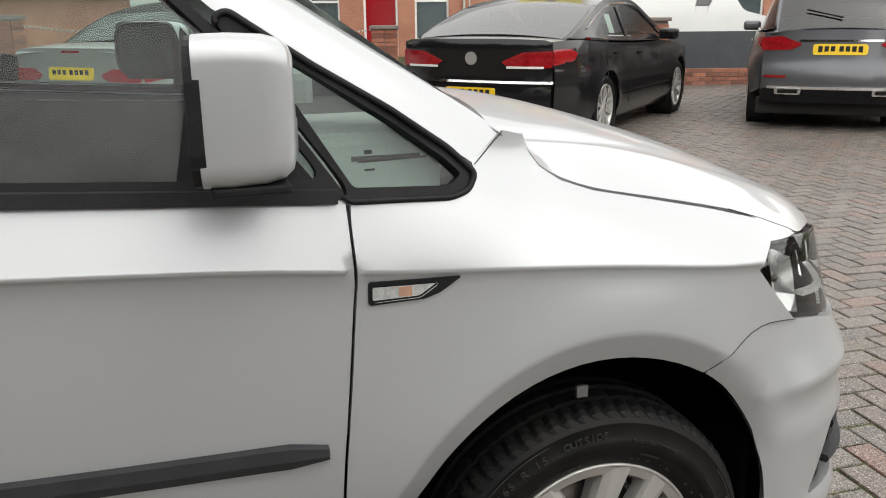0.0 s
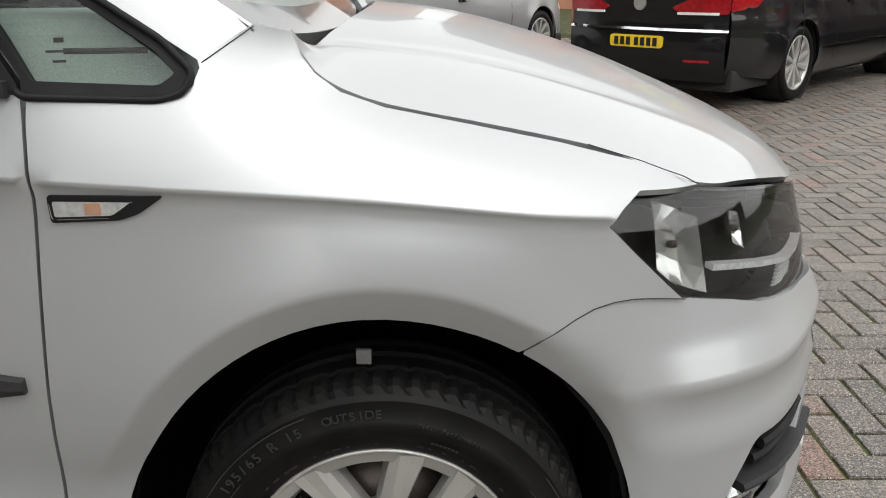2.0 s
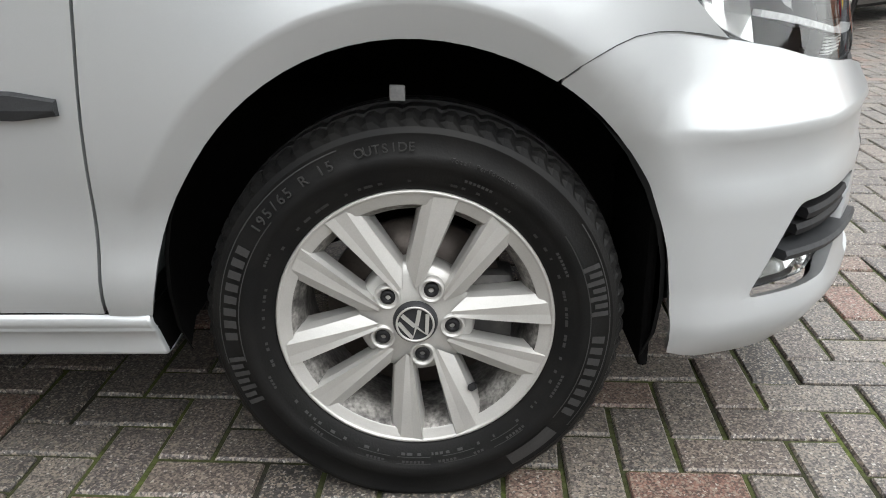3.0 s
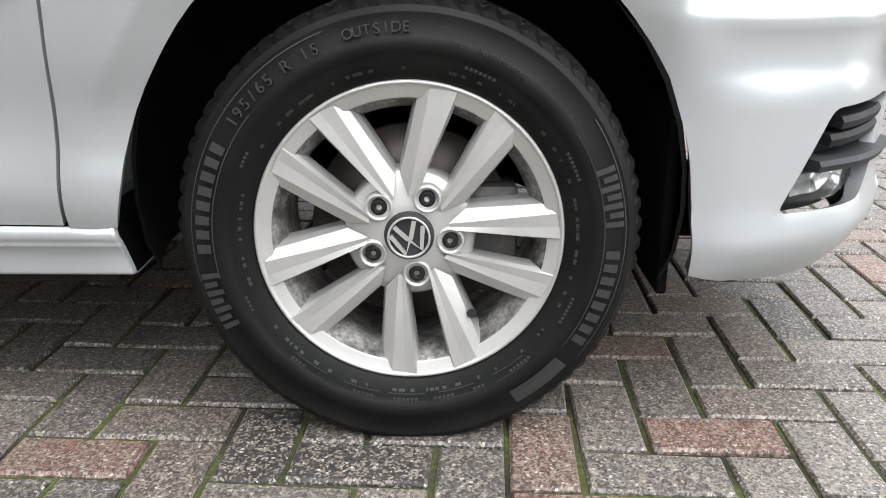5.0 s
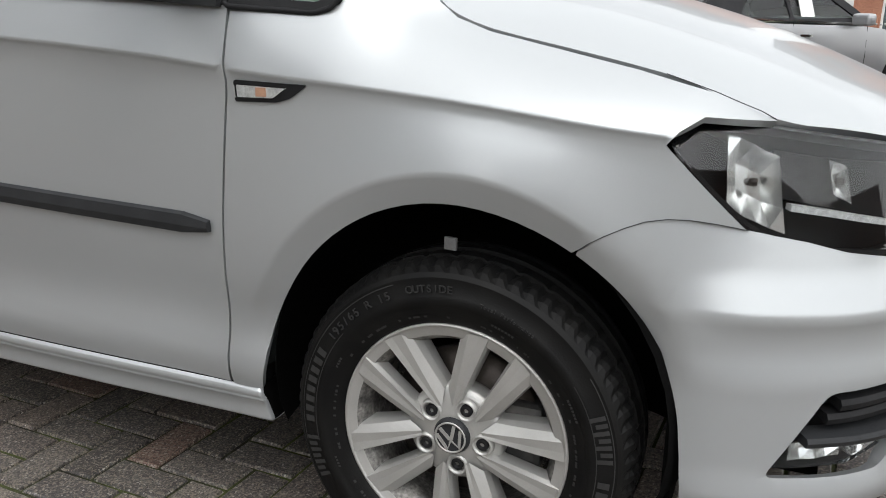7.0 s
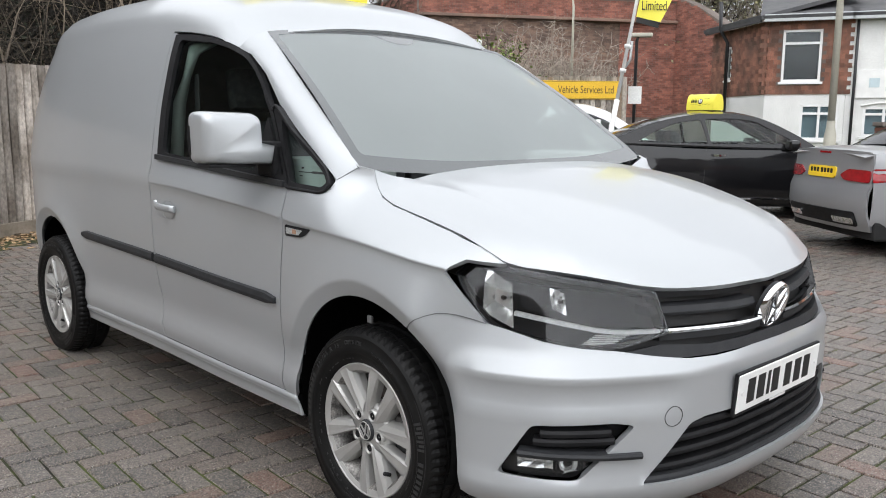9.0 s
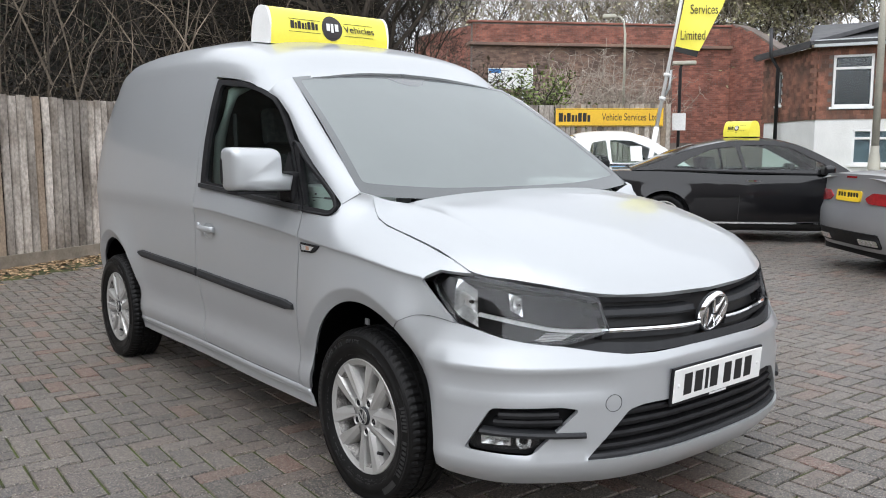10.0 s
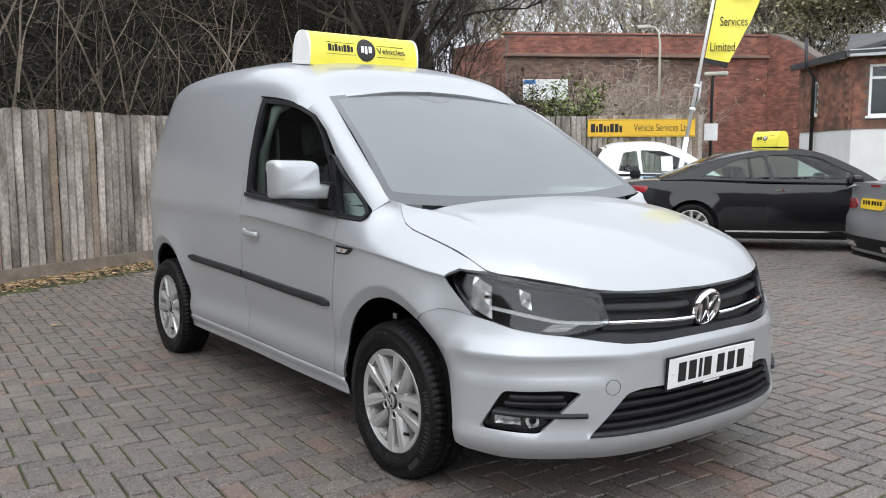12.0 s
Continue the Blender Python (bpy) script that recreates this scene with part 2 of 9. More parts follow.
def panel(outline, fn, step=0.04, holes=(), depth=0.012, out=None, lip=0.0, rows=()):
    """A sheet over a closed 2D outline with holes, laid on the surface fn(a, b), with its edges turned in by depth.
    rows: extra values of b along which the sheet is finely divided."""
    loops = [dense(outline, step)] + [dense(h, step) for h in holes]
    pts, edges = [], []
    for lp in loops:
        k = len(pts)
        pts += lp
        edges += [(k + i, k + (i + 1) % len(lp)) for i in range(len(lp))]
    arr = np.array(pts)
    a0, b0 = arr.min(0)
    a1, b1 = arr.max(0)
    lead = rows[0] if rows and callable(rows[0]) else None
    top_b = lead((a0 + a1) / 2) if lead else 0.0
    grid = [(a, b + (lead(a) - top_b if lead else 0.0)) for a in np.arange(a0 + step / 2, a1, step) for b in np.arange(b0 - 4 * step, b1 + 4 * step, step)]
    jit = random.Random(3)
    grid = [(a + jit.uniform(-0.08, 0.08) * step, b + jit.uniform(-0.08, 0.08) * step) for a, b in grid]
    lines = [(a, r(a) if callable(r) else r) for r in rows for a in np.arange(a0 + step / 2, a1, step * 0.7)]
    if lines:
        la = np.array(lines)
        grid = [g for g in grid if min(abs(g[1] - (r(g[0]) if callable(r) else r)) for r in rows) > 0.45 * step] + lines
    prev = None
    nl = len(lines)
    ng = len(grid) - nl
    for gi, g in enumerate(grid):
        if gi >= ng and gi > ng and g[0] < grid[gi - 1][0]:
            prev = None
        if np.min((arr[:, 0] - g[0]) ** 2 + (arr[:, 1] - g[1]) ** 2) < (0.40 * step) ** 2:
            prev = None
            continue
        if inside(g, loops[0]) and not any(inside(g, h) for h in loops[1:]):
            pts.append((float(g[0]), float(g[1])))
            if gi >= ng:
                if prev is not None:
                    edges.append((prev, len(pts) - 1))
                prev = len(pts) - 1
        else:
            prev = None
    vs, _, fs, *_ = delaunay_2d_cdt([Vector(p) for p in pts], edges, [], 0, 1e-5)
    bm = bmesh.new()
    bv = [bm.verts.new(fn(v.x, v.y)) for v in vs]
    for f in fs:
        c = sum((vs[i] for i in f), Vector((0, 0))) / len(f)
        if inside(c, loops[0]) and not any(inside(c, h) for h in loops[1:]):
            q = [vs[i] for i in f]
            area = abs(sum(q[i].x * q[(i + 1) % len(q)].y - q[(i + 1) % len(q)].x * q[i].y for i in range(len(q)))) / 2
            if area < 0.03 * max((q[i] - q[i - 1]).length_squared for i in range(len(q))):
                continue
            try:
                bm.faces.new([bv[i] for i in f])
            except ValueError:
                pass
    for v in [v for v in bm.verts if not v.link_faces]:
        bm.verts.remove(v)
    bmesh.ops.recalc_face_normals(bm, faces=bm.faces)
    bm.normal_update()
    if out is not None:
        tot = sum((f.normal * f.calc_area() for f in bm.faces), Vector())
        if tot.dot(Vector(out)) < 0:
            bmesh.ops.reverse_faces(bm, faces=bm.faces)
            bm.normal_update()
    if depth:
        rim = [e for e in bm.edges if len(e.link_faces) == 1]
        low = {}
        for e in rim:
            for v in e.verts:
                if v not in low:
                    low[v] = v.co - v.normal * depth
        made = {v: bm.verts.new(c) for v, c in low.items()}
        upper = {v: bm.verts.new(v.co) for v in low}
        for e in rim:
            f = e.link_faces[0]
            i = [l.vert for l in f.loops]
            a, b = e.verts
            if i[(i.index(a) + 1) % len(i)] != b:
                a, b = b, a
            nf = bm.faces.new((upper[b], upper[a], made[a], made[b]))
            nf.smooth = True
            e.smooth = False
    for f in bm.faces:
        f.smooth = True
    return bm


def flip_y(bm):
    """The mirror image of a mesh across the plane y = 0."""
    c = bm.copy()
    for v in c.verts:
        v.co.y = -v.co.y
    bmesh.ops.reverse_faces(c, faces=c.faces)
    return c


def mesh_of(name, bm, material):
    me = bpy.data.meshes.new(name)
    bm.to_mesh(me)
    bm.free()
    for m in (material if isinstance(material, (list, tuple)) else (material,)):
        me.materials.append(m)
    return me


def part(name, bm, material, parent, label="", at=None):
    """Links a bmesh as one mesh object under a thing or a part."""
    ob = new(name, mesh_of(name, bm, material))
    ob.parent = parent
    if at is not None:
        ob.matrix_basis = at
    return tagged(ob, label)


def thing(name, label, category, at=None, group="", kind=""):
    ob = new(name)
    if at is not None:
        ob.matrix_basis = at
    return tagged(ob, label, category, group, kind)


def single(name, bm, material, label, category, at=None, group="", kind=""):
    ob = new(name, mesh_of(name, bm, material))
    if at is not None:
        ob.matrix_basis = at
    return tagged(ob, label, category, group, kind)


def box(x0, x1, y0, y1, z0, z1, bevel=0.0, bm=None, seg=2):
    b = bmesh.new()
    vs = [b.verts.new((x, y, z)) for x in (x0, x1) for y in (y0, y1) for z in (z0, z1)]
    for f in ((0, 1, 3, 2), (4, 6, 7, 5), (0, 4, 5, 1), (2, 3, 7, 6), (0, 2, 6, 4), (1, 5, 7, 3)):
        b.faces.new([vs[i] for i in f])
    if bevel:
        bmesh.ops.bevel(b, geom=b.edges[:], offset=bevel, segments=seg, affect="EDGES", profile=0.6)
    if bm is not None:
        merge(bm, b)
        return bm
    return b


def merge(bm, other, m=None):
    """Adds a copy of other to bm, at the pose m, and frees other."""
    ids = {}
    for v in other.verts:
        ids[v] = bm.verts.new(m @ v.co if m is not None else v.co)
    for f in other.faces:
        try:
            nf = bm.faces.new([ids[v] for v in f.verts])
            nf.smooth, nf.material_index = f.smooth, f.material_index
        except ValueError:
            pass
    other.free()
    return bm


def lathe(profile, n=64, axis="y", close=False):
    """A turned form about an axis; profile: (radius, place along the axis)."""
    bm = bmesh.new()
    rings = []
    for i in range(n):
        a = 2 * math.pi * i / n
        ring = []
        for r, w in profile:
            c, s = r * math.cos(a), r * math.sin(a)
            ring.append(bm.verts.new({"y": (c, w, s), "z": (c, s, w), "x": (w, c, s)}[axis]))
        rings.append(ring)
    k = len(profile)
    for i in range(n):
        p, q = rings[i], rings[(i + 1) % n]
        for j in range(k if close else k - 1):
            f = bm.faces.new((p[j], p[(j + 1) % k], q[(j + 1) % k], q[j]))
            f.smooth = True
    bmesh.ops.recalc_face_normals(bm, faces=bm.faces)
    return bm


def tube(points, r, n=8, r_end=None, caps=True):
    """A round bar along a line of points."""
    bm = bmesh.new()
    pts = [Vector(p) for p in points]
    rings = []
    up = Vector((0.13, 0.21, 0.97))
    for i, p in enumerate(pts):
        d = (pts[min(i + 1, len(pts) - 1)] - pts[max(i - 1, 0)]).normalized()
        side = d.cross(up)
        if side.length < 0.05:
            side = d.cross(Vector((1, 0, 0)))
        side.normalize()
        other = d.cross(side)
        rr = r if r_end is None else r + (r_end - r) * i / (len(pts) - 1)
        rings.append([bm.verts.new(p + (side * math.cos(2 * math.pi * j / n) + other * math.sin(2 * math.pi * j / n)) * rr) for j in range(n)])
    for a, b in zip(rings, rings[1:]):
        for j in range(n):
            f = bm.faces.new((a[j], a[(j + 1) % n], b[(j + 1) % n], b[j]))
            f.smooth = True
    if caps:
        bm.faces.new(rings[0])
        bm.faces.new(rings[-1])
    bmesh.ops.recalc_face_normals(bm, faces=bm.faces)
    return bm


def sweep(points, section, up=(0, 0, 1), closed=False):
    """A bar of any 2D section (across, up) along a line of points."""
    bm = bmesh.new()
    pts = [Vector(p) for p in points]
    rings = []
    n = len(pts)
    for i, p in enumerate(pts):
        a, b = (pts[(i + 1) % n], pts[i - 1]) if closed else (pts[min(i + 1, n - 1)], pts[max(i - 1, 0)])
        d = (a - b).normalized()
        side = d.cross(Vector(up)).normalized()
        top = side.cross(d)
        rings.append([bm.verts.new(p + side * s + top * t) for s, t in section])
    k = len(section)
    for i in range(n if closed else n - 1):
        a, b = rings[i], rings[(i + 1) % n]
        for j in range(k):
            f = bm.faces.new((a[j], a[(j + 1) % k], b[(j + 1) % k], b[j]))
            f.smooth = k > 6
    if not closed:
        bm.faces.new(rings[0])
        bm.faces.new(rings[-1])
    bmesh.ops.recalc_face_normals(bm, faces=bm.faces)
    return bm


def slab(poly, fn, depth, step=0.05, out=None, holes=()):
    """A closed plate over an outline on fn(a, b), with thickness depth inwards."""
    bm = panel(poly, fn, step, holes, 0, out)
    bmesh.ops.solidify(bm, geom=bm.faces[:], thickness=depth)
    bmesh.ops.recalc_face_normals(bm, faces=bm.faces)
    for f in bm.faces:
        f.smooth = False
    return bm


def words(text, size, material, parent, m, label="", thick=0.002, name="lettering"):
    """Raised letters in the built-in font, turned into a mesh."""
    cu = bpy.data.curves.new("letters", "FONT")
    cu.body, cu.size, cu.extrude, cu.align_x, cu.align_y = text, size, thick, "CENTER", "CENTER"
    tmp = new("tmp", cu)
    bpy.context.view_layer.update()
    me = bpy.data.meshes.new_from_object(tmp.evaluated_get(bpy.context.evaluated_depsgraph_get()))
    bpy.data.objects.remove(tmp)
    me.materials.clear()
    me.materials.append(material)
    ob = new(name, me)
    ob.parent = parent
    ob.matrix_basis = m
    return tagged(ob, label)

# ---- the van: origin under the middle of the front axle, nose towards +x ----
WHEELBASE, HUB_Z = 2.682, 0.298
ARCH_R, ARCH_Z = 0.362, 0.368
T_CREASE = [(-3.5, 0.985), (-1.3, 0.968), (-0.95, 0.951), (-0.6, 0.928), (-0.35, 0.903), (0.0, 0.876), (0.32, 0.838), (0.5, 0.82)]
T_WIDTH = [(-3.53, 0.52), (-3.49, 0.62), (-3.4, 0.715), (-3.2, 0.793), (-2.9, 0.850), (-2.5, 0.870), (-2.1, 0.872), (-1.4, 0.864), (-0.9, 0.856),
           (-0.5, 0.850), (0.0, 0.850), (0.15, 0.845), (0.22, 0.838), (0.30, 0.820), (0.36, 0.803), (0.44, 0.778), (0.5, 0.755)]
T_LOW = [(0.22, 0.085), (0.26, 0.062), (0.29, 0.046), (0.325, 0.031), (0.35, 0.026), (0.375, 0.026), (0.405, 0.034), (0.45, 0.037), (0.55, 0.022), (0.65, 0.010), (0.75, 0.006)]
T_CAB = [(0.9, 0.0), (0.97, 0.008), (1.05, 0.044), (1.1, 0.055), (1.3, 0.098), (1.5, 0.138), (1.6, 0.160)]
T_REAR = [(0.9, 0.0), (0.97, 0.002), (1.04, 0.008), (1.1, 0.016), (1.25, 0.045), (1.4, 0.088), (1.5, 0.122), (1.6, 0.165)]
T_TOPY = [(1.6, 1.0), (1.66, 0.965), (1.72, 0.905), (1.80, 0.80), (1.90, 0.655), (2.0, 0.515), (2.15, 0.29), (2.33, 0.0)]
T_TOPZ = [(1.6, 1.6), (1.66, 1.660), (1.72, 1.715), (1.80, 1.762), (1.90, 1.790), (2.0, 1.805), (2.15, 1.816), (2.33, 1.82)]
T_ROOF = [(-3.5, 1.60), (-3.44, 1.68), (-3.3, 1.785), (-3.0, 1.845), (-2.4, 1.860), (-1.9, 1.852), (-1.6, 1.832), (-1.35, 1.796), (-1.1, 1.730), (-0.93, 1.616), (-0.87, 1.584)]
T_WINGTOP = [(-0.45, 1.075), (-0.26, 1.052), (-0.10, 1.014), (-0.04, 1.0), (0.02, 0.984), (0.14, 0.956), (0.26, 0.93), (0.375, 0.90), (0.463, 0.862), (0.5, 0.85)]
T_WINGTOPY = [(-0.45, 0.79), (-0.25, 0.782), (-0.21, 0.776), (-0.15, 0.752), (-0.10, 0.735), (0.0, 0.728), (0.3, 0.7265), (0.40, 0.7265), (0.463, 0.7165), (0.5, 0.705)]


LIP_W = 0.046
T_ARCH = [(-40, 0.386), (-5, 0.377), (0, 0.376), (20, 0.368), (45, 0.361), (90, 0.355), (130, 0.348), (150, 0.352), (165, 0.366), (180, 0.382), (185, 0.385), (220, 0.40)]


def arch_r(deg):
    """The radius of a wheel opening by angle: a little flattened above, wider low down."""
    return spl(T_ARCH, deg)


def lip_rise(rho):
    """How far the skin stands out at a distance from a wheel opening: a lip facing down, a crease, then a hollow."""
    if rho < LIP_W:
        return 0.006 + 0.020 * max(0.0, rho) / LIP_W
    return 0.026 * math.exp(-((rho - LIP_W) / 0.085) ** 1.35)


def flare(x, z):
    """How far the lips of the wheel openings stand out of the side."""
    f = 0
    for cx in (0.0, -WHEELBASE):
        if z > ARCH_Z:
            rho = math.hypot(x - cx, z - ARCH_Z) - arch_r(math.degrees(math.atan2(z - ARCH_Z, x - cx)))
        else:
            rho = abs(x - cx) - arch_r(0 if x > cx else 180)
        f = max(f, lip_rise(rho))
    return f * (0.30 + 0.70 * sm(0.34, 0.56, z))


def lip_line(cx, extra):
    """The height of a line that runs at a distance round a wheel opening."""
    line = sorted((r * math.cos(radians(a)), ARCH_Z + r * math.sin(radians(a))) for a, r in [(a, arch_r(a) + LIP_W + extra) for a in range(14, 167, 4)])
    return lambda x: spl(line, x - cx) if line[0][0] < x - cx < line[-1][0] else 9.0


def half_width(x, z):
    w, c = spl(T_WIDTH, x), spl(T_CREASE, x)
    rear = 1 - sm(-1.75, -0.9, x)
    cab = sm(-1.3, -0.9, x)
    if z < c:
        d = spl(T_LOW, z) if z < 0.75 else 0.006
        fade = 1 - 0.75 * rear
        under = 0.006 * fade * math.exp(-((c - z) / 0.11) ** 1.3) * (1 - math.exp(-(c - z) / 0.004))
        lowfade = sm(-0.10, 0.15, x) * (1 - sm(0.40, 0.55, z))
        d = d * sm(0.0, 0.05, c - z) + 0.001 * (1 - sm(0.0, 0.05, c - z))
        return w - d * (1 - lowfade * 0.6) - under + flare(x, z) * sm(0.0, 0.05, c - z)
    if x > -0.45:
        zt, yt = spl(T_WINGTOP, x), spl(T_WINGTOPY, x)
        r = (z - c) / max(0.02, zt - c)
        wing = w - 0.001 - (w - yt) * (0.62 * r + 0.38 * r * r if r < 1 else 1 + 0.22 * (1 - math.exp(-(r - 1) * 1.38 / 0.22)))
        if x > -0.26:
            return wing
    zz = z - c + 0.9 if z < 0.97 else z
    k = min(1.0, max(0.0, (z - c) / 0.06))
    cabd = 0.044 * ((z - c) / (1.05 - c)) if z < 1.05 else spl(T_CAB, z)
    d = cabd * (1 - rear) + spl(T_REAR, z) * rear * k
    side = w - d
    if x > -0.45:
        t = sm(-0.45, -0.26, x)
        return side * (1 - t) + wing * t
    return side


def shell_at(x, v, s=-1):
    """The van's skin: v is the height up to 1.6 and then runs over the roof to 2.33 at the middle."""
    k = (spl(T_ROOF, x) - 1.3) / 0.52
    if v <= 1.6:
        y, z = half_width(x, v), v
    else:
        y, z = half_width(x, 1.6) * spl(T_TOPY, v), spl(T_TOPZ, v)
    if z > 1.3:
        z = 1.3 + (z - 1.3) * k
    return (x, s * y, z)


def arch_pts(cx, a0, a1, n=24):
    angles = [a0 + (a1 - a0) * i / n for i in range(n + 1)]
    return [(cx + arch_r(a) * math.cos(radians(a)), ARCH_Z + arch_r(a) * math.sin(radians(a))) for a in angles]


van = thing("panel_van", "silver metallic compact panel van parked on block paving, doors closed", "van")
G = 0.0027
DOOR_F = [(-0.466, 0.305), (-0.448, 0.60), (-0.421, 0.89), (-0.424, 0.98), (-0.427, 1.016)]
DOOR_R = [(-1.428, 0.305), (-1.438, 0.60), (-1.448, 0.90), (-1.455, 1.07)]


def belt(x):
    return 1.005 - 0.0600 * (x + 0.26)


def sides(name, bm, material, label="", parent=None):
    """The part on the driver's side and its mirror image."""
    other = flip_y(bm)
    return part(name, bm, material, parent or van, label), part(name, other, material, parent or van, label)


# load box, roof and rear corner
sh = [(-3.50, 0.36), (-3.50, 0.90), (-3.50, 1.6), (-3.50, 2.33)] + [(spl([(1.6, -0.94), (1.7, -0.905), (1.8, -0.889), (1.9, -0.887), (2.0, -0.900), (2.15, -0.921), (2.33, -0.93)], 2.33 - 0.73 * i / 16), 2.33 - 0.73 * i / 16) for i in range(17)] + [(-1.1, 1.6), (-1.49, 1.6)]
sh += [(a - G, b) for a, b in reversed(DOOR_R)]
sh += [(-1.43, 0.305), (-2.318, 0.305)] + arch_pts(-WHEELBASE, 0, 180) + [(-3.046, 0.30), (-3.40, 0.31)]
bm = panel(sh, lambda a, b: shell_at(a, b), 0.036, (), 0.014, (0, -1, 0.4), rows=(1.63, 1.69, 1.75, lip_line(-WHEELBASE, -0.006), lip_line(-WHEELBASE, 0.0), lip_line(-WHEELBASE, 0.006)))
sides("body_shell", bm, M_SILVER)

# tail panel and floor
bm = panel([(-0.60, 0.32), (0.60, 0.32), (0.62, 0.9), (0.52, 1.5), (0.45, 1.6), (-0.45, 1.6), (-0.52, 1.5), (-0.62, 0.9)], lambda a, b: (-3.52 + 0.04 * sm(1.0, 1.6, b), a, b), 0.15, (), 0.03, (-1, 0, 0))
part("rear_door", bm, M_SILVER, van)
bm = box(-2.30, -0.42, -0.77, 0.77, 0.205, 0.33, 0.02)
merge(bm, box(-3.42, -2.30, -0.50, 0.50, 0.24, 0.34, 0.02))
part("floor_pan", bm, M_BLACKPL, van, "dark underbody")
part("undertray", box(0.362, 0.60, -0.57, 0.57, 0.226, 0.244, 0.006), M_LINER, van, "black engine undertray")
for s in (-1, 1):
    part("splash_guard", box(0.352, 0.368, min(s * 0.40, s * 0.775), max(s * 0.40, s * 0.775), 0.205, 0.48, 0.006), M_LINER, van, "black splash guard ahead of the wheel")

# front wings
hl_out, hl_top, hood_hl = (0.318, 0.834), (0.358, 0.868), (0.463, 0.860)
seam = [(0.375, 0.90), (0.26, 0.93), (0.14, 0.956), (0.02, 0.982), (-0.04, 1.003), (-0.075, 1.027), (-0.092, 1.05), (-0.104, 1.082)]
wing = [(-0.463, 0.305)] + [(-0.398, 0.305), (-0.390, 0.335)] + arch_pts(0, 180, 57, 24) + [(0.245, 0.702), (0.300, 0.724), (0.36, 0.727), (0.40, 0.722), (0.441, 0.714)]
wing += [(0.360, 0.786), (0.318, 0.826), (0.335, 0.846), (0.366, 0.866), hood_hl] + [(a - 0.001, b - 0.003) for a, b in seam]
wing += [(-0.15, 1.091), (-0.185, 1.070), (-0.217, 1.050), (-0.214, 1.040), (-0.222, 1.018), (-0.262, 1.004), (-0.42, 1.013)]
wing += [(a + 0.8 * G, b) for a, b in reversed(DOOR_F[:-1])]
CREASE_ROWS = (lambda x: spl(T_CREASE, x) + 0.0008, lambda x: spl(T_CREASE, x) - 0.0025, lambda x: spl(T_CREASE, x) - 0.009, lambda x: spl(T_CREASE, x) + 0.006)
bm = panel(wing, lambda a, b: (a, -half_width(a, b), b), 0.022, (), 0.014, (0, -1, 0.2), rows=CREASE_ROWS + (lip_line(0.0, -0.006), lip_line(0.0, 0.0), lip_line(0.0, 0.006)))
sides("front_wing", bm, M_SILVER)

# sill below the doors
sec = [(0.306, 0.007), (0.301, 0.002), (0.293, 0.0), (0.286, 0.003), (0.2815, 0.007), (0.2790, 0.0045), (0.2765, 0.008), (0.258, 0.012), (0.240, 0.016), (0.2355, 0.0155), (0.2325, 0.018), (0.2320, 0.03), (0.234, 0.13)]
ends = (-2.306, -0.408)
bm = bmesh.new()
rows_ = []
for i in range(45):
    k = max(0.0, min(1.0, (i - 2) / 40))
    turn = {0: 0.010, 1: 0.002, 43: 0.002, 44: 0.010}.get(i, 0.0)
    x = ends[0] + (ends[1] - ends[0]) * k
    w = half_width(min(max(x, -2.1), -0.62), 0.32)
    reach = (0.004 if i in (1, 43) else 0.006 if i in (0, 44) else 0.0) * (1 if i > 20 else -1)
    rows_.append([bm.verts.new((x + reach + (0.016 * (0.306 - z) / 0.074 if i > 41 else 0.0), -w + min(d, 0.10) - 0.003 + turn, z)) for z, d in sec])
for a, b in zip(rows_, rows_[1:]):
    for j in range(len(sec) - 1):
        bm.faces.new((a[j], b[j], b[j + 1], a[j + 1])).smooth = j not in (0,)
bmesh.ops.recalc_face_normals(bm, faces=bm.faces)
tail_ = [v.co.copy() for v in rows_[-1]]
sides("sill_panel", bm, M_SILVER)
bm = bmesh.new()
bm.faces.new([bm.verts.new(c + Vector((-0.002, 0.003, 0))) for c in tail_ + [Vector((ends[1], tail_[-1].y, 0.306))]])
bmesh.ops.recalc_face_normals(bm, faces=bm.faces)
bmesh.ops.solidify(bm, geom=bm.faces[:], thickness=0.004)
sides("sill_end_cap", bm, M_LINER, "black sill end cap")

# doors with a window opening
top_edge = [(-0.575, 1.252), (-0.69, 1.364), (-0.78, 1.428), (-0.88, 1.482), (-1.0, 1.522), (-1.12, 1.549), (-1.30, 1.574), (-1.452, 1.583)]


def un_k(x, z):
    """The shell's own height for a true height."""
    k = (spl(T_ROOF, x) - 1.3) / 0.52
    return z if z <= 1.3 else 1.3 + (z - 1.3) / k


door = [(-0.467 - G, 0.3085)] + [(a - G, b) for a, b in DOOR_F[1:4]] + [(-0.428, belt(-0.425))] + [(-1.405, belt(-1.405)), (-1.432, 1.30), (-1.459, un_k(-1.459, 1.588)), (-1.486, un_k(-1.486, 1.592)), (-1.470, 1.3)]
door += [(a + G, b) for a, b in reversed(DOOR_R)] + [(-1.428, 0.3085)]
bm = panel(door, lambda a, b: shell_at(a, b), 0.032, (), 0.016, (0, -1, 0), rows=CREASE_ROWS)
door_r, door_l = sides("door", bm, M_SILVER)

# black window surround: a frame on the door and one round the quarter light


def frame_at(a, b, s=0.004):
    p = shell_at(a, un_k(a, b))
    return (p[0], p[1] - s, p[2])


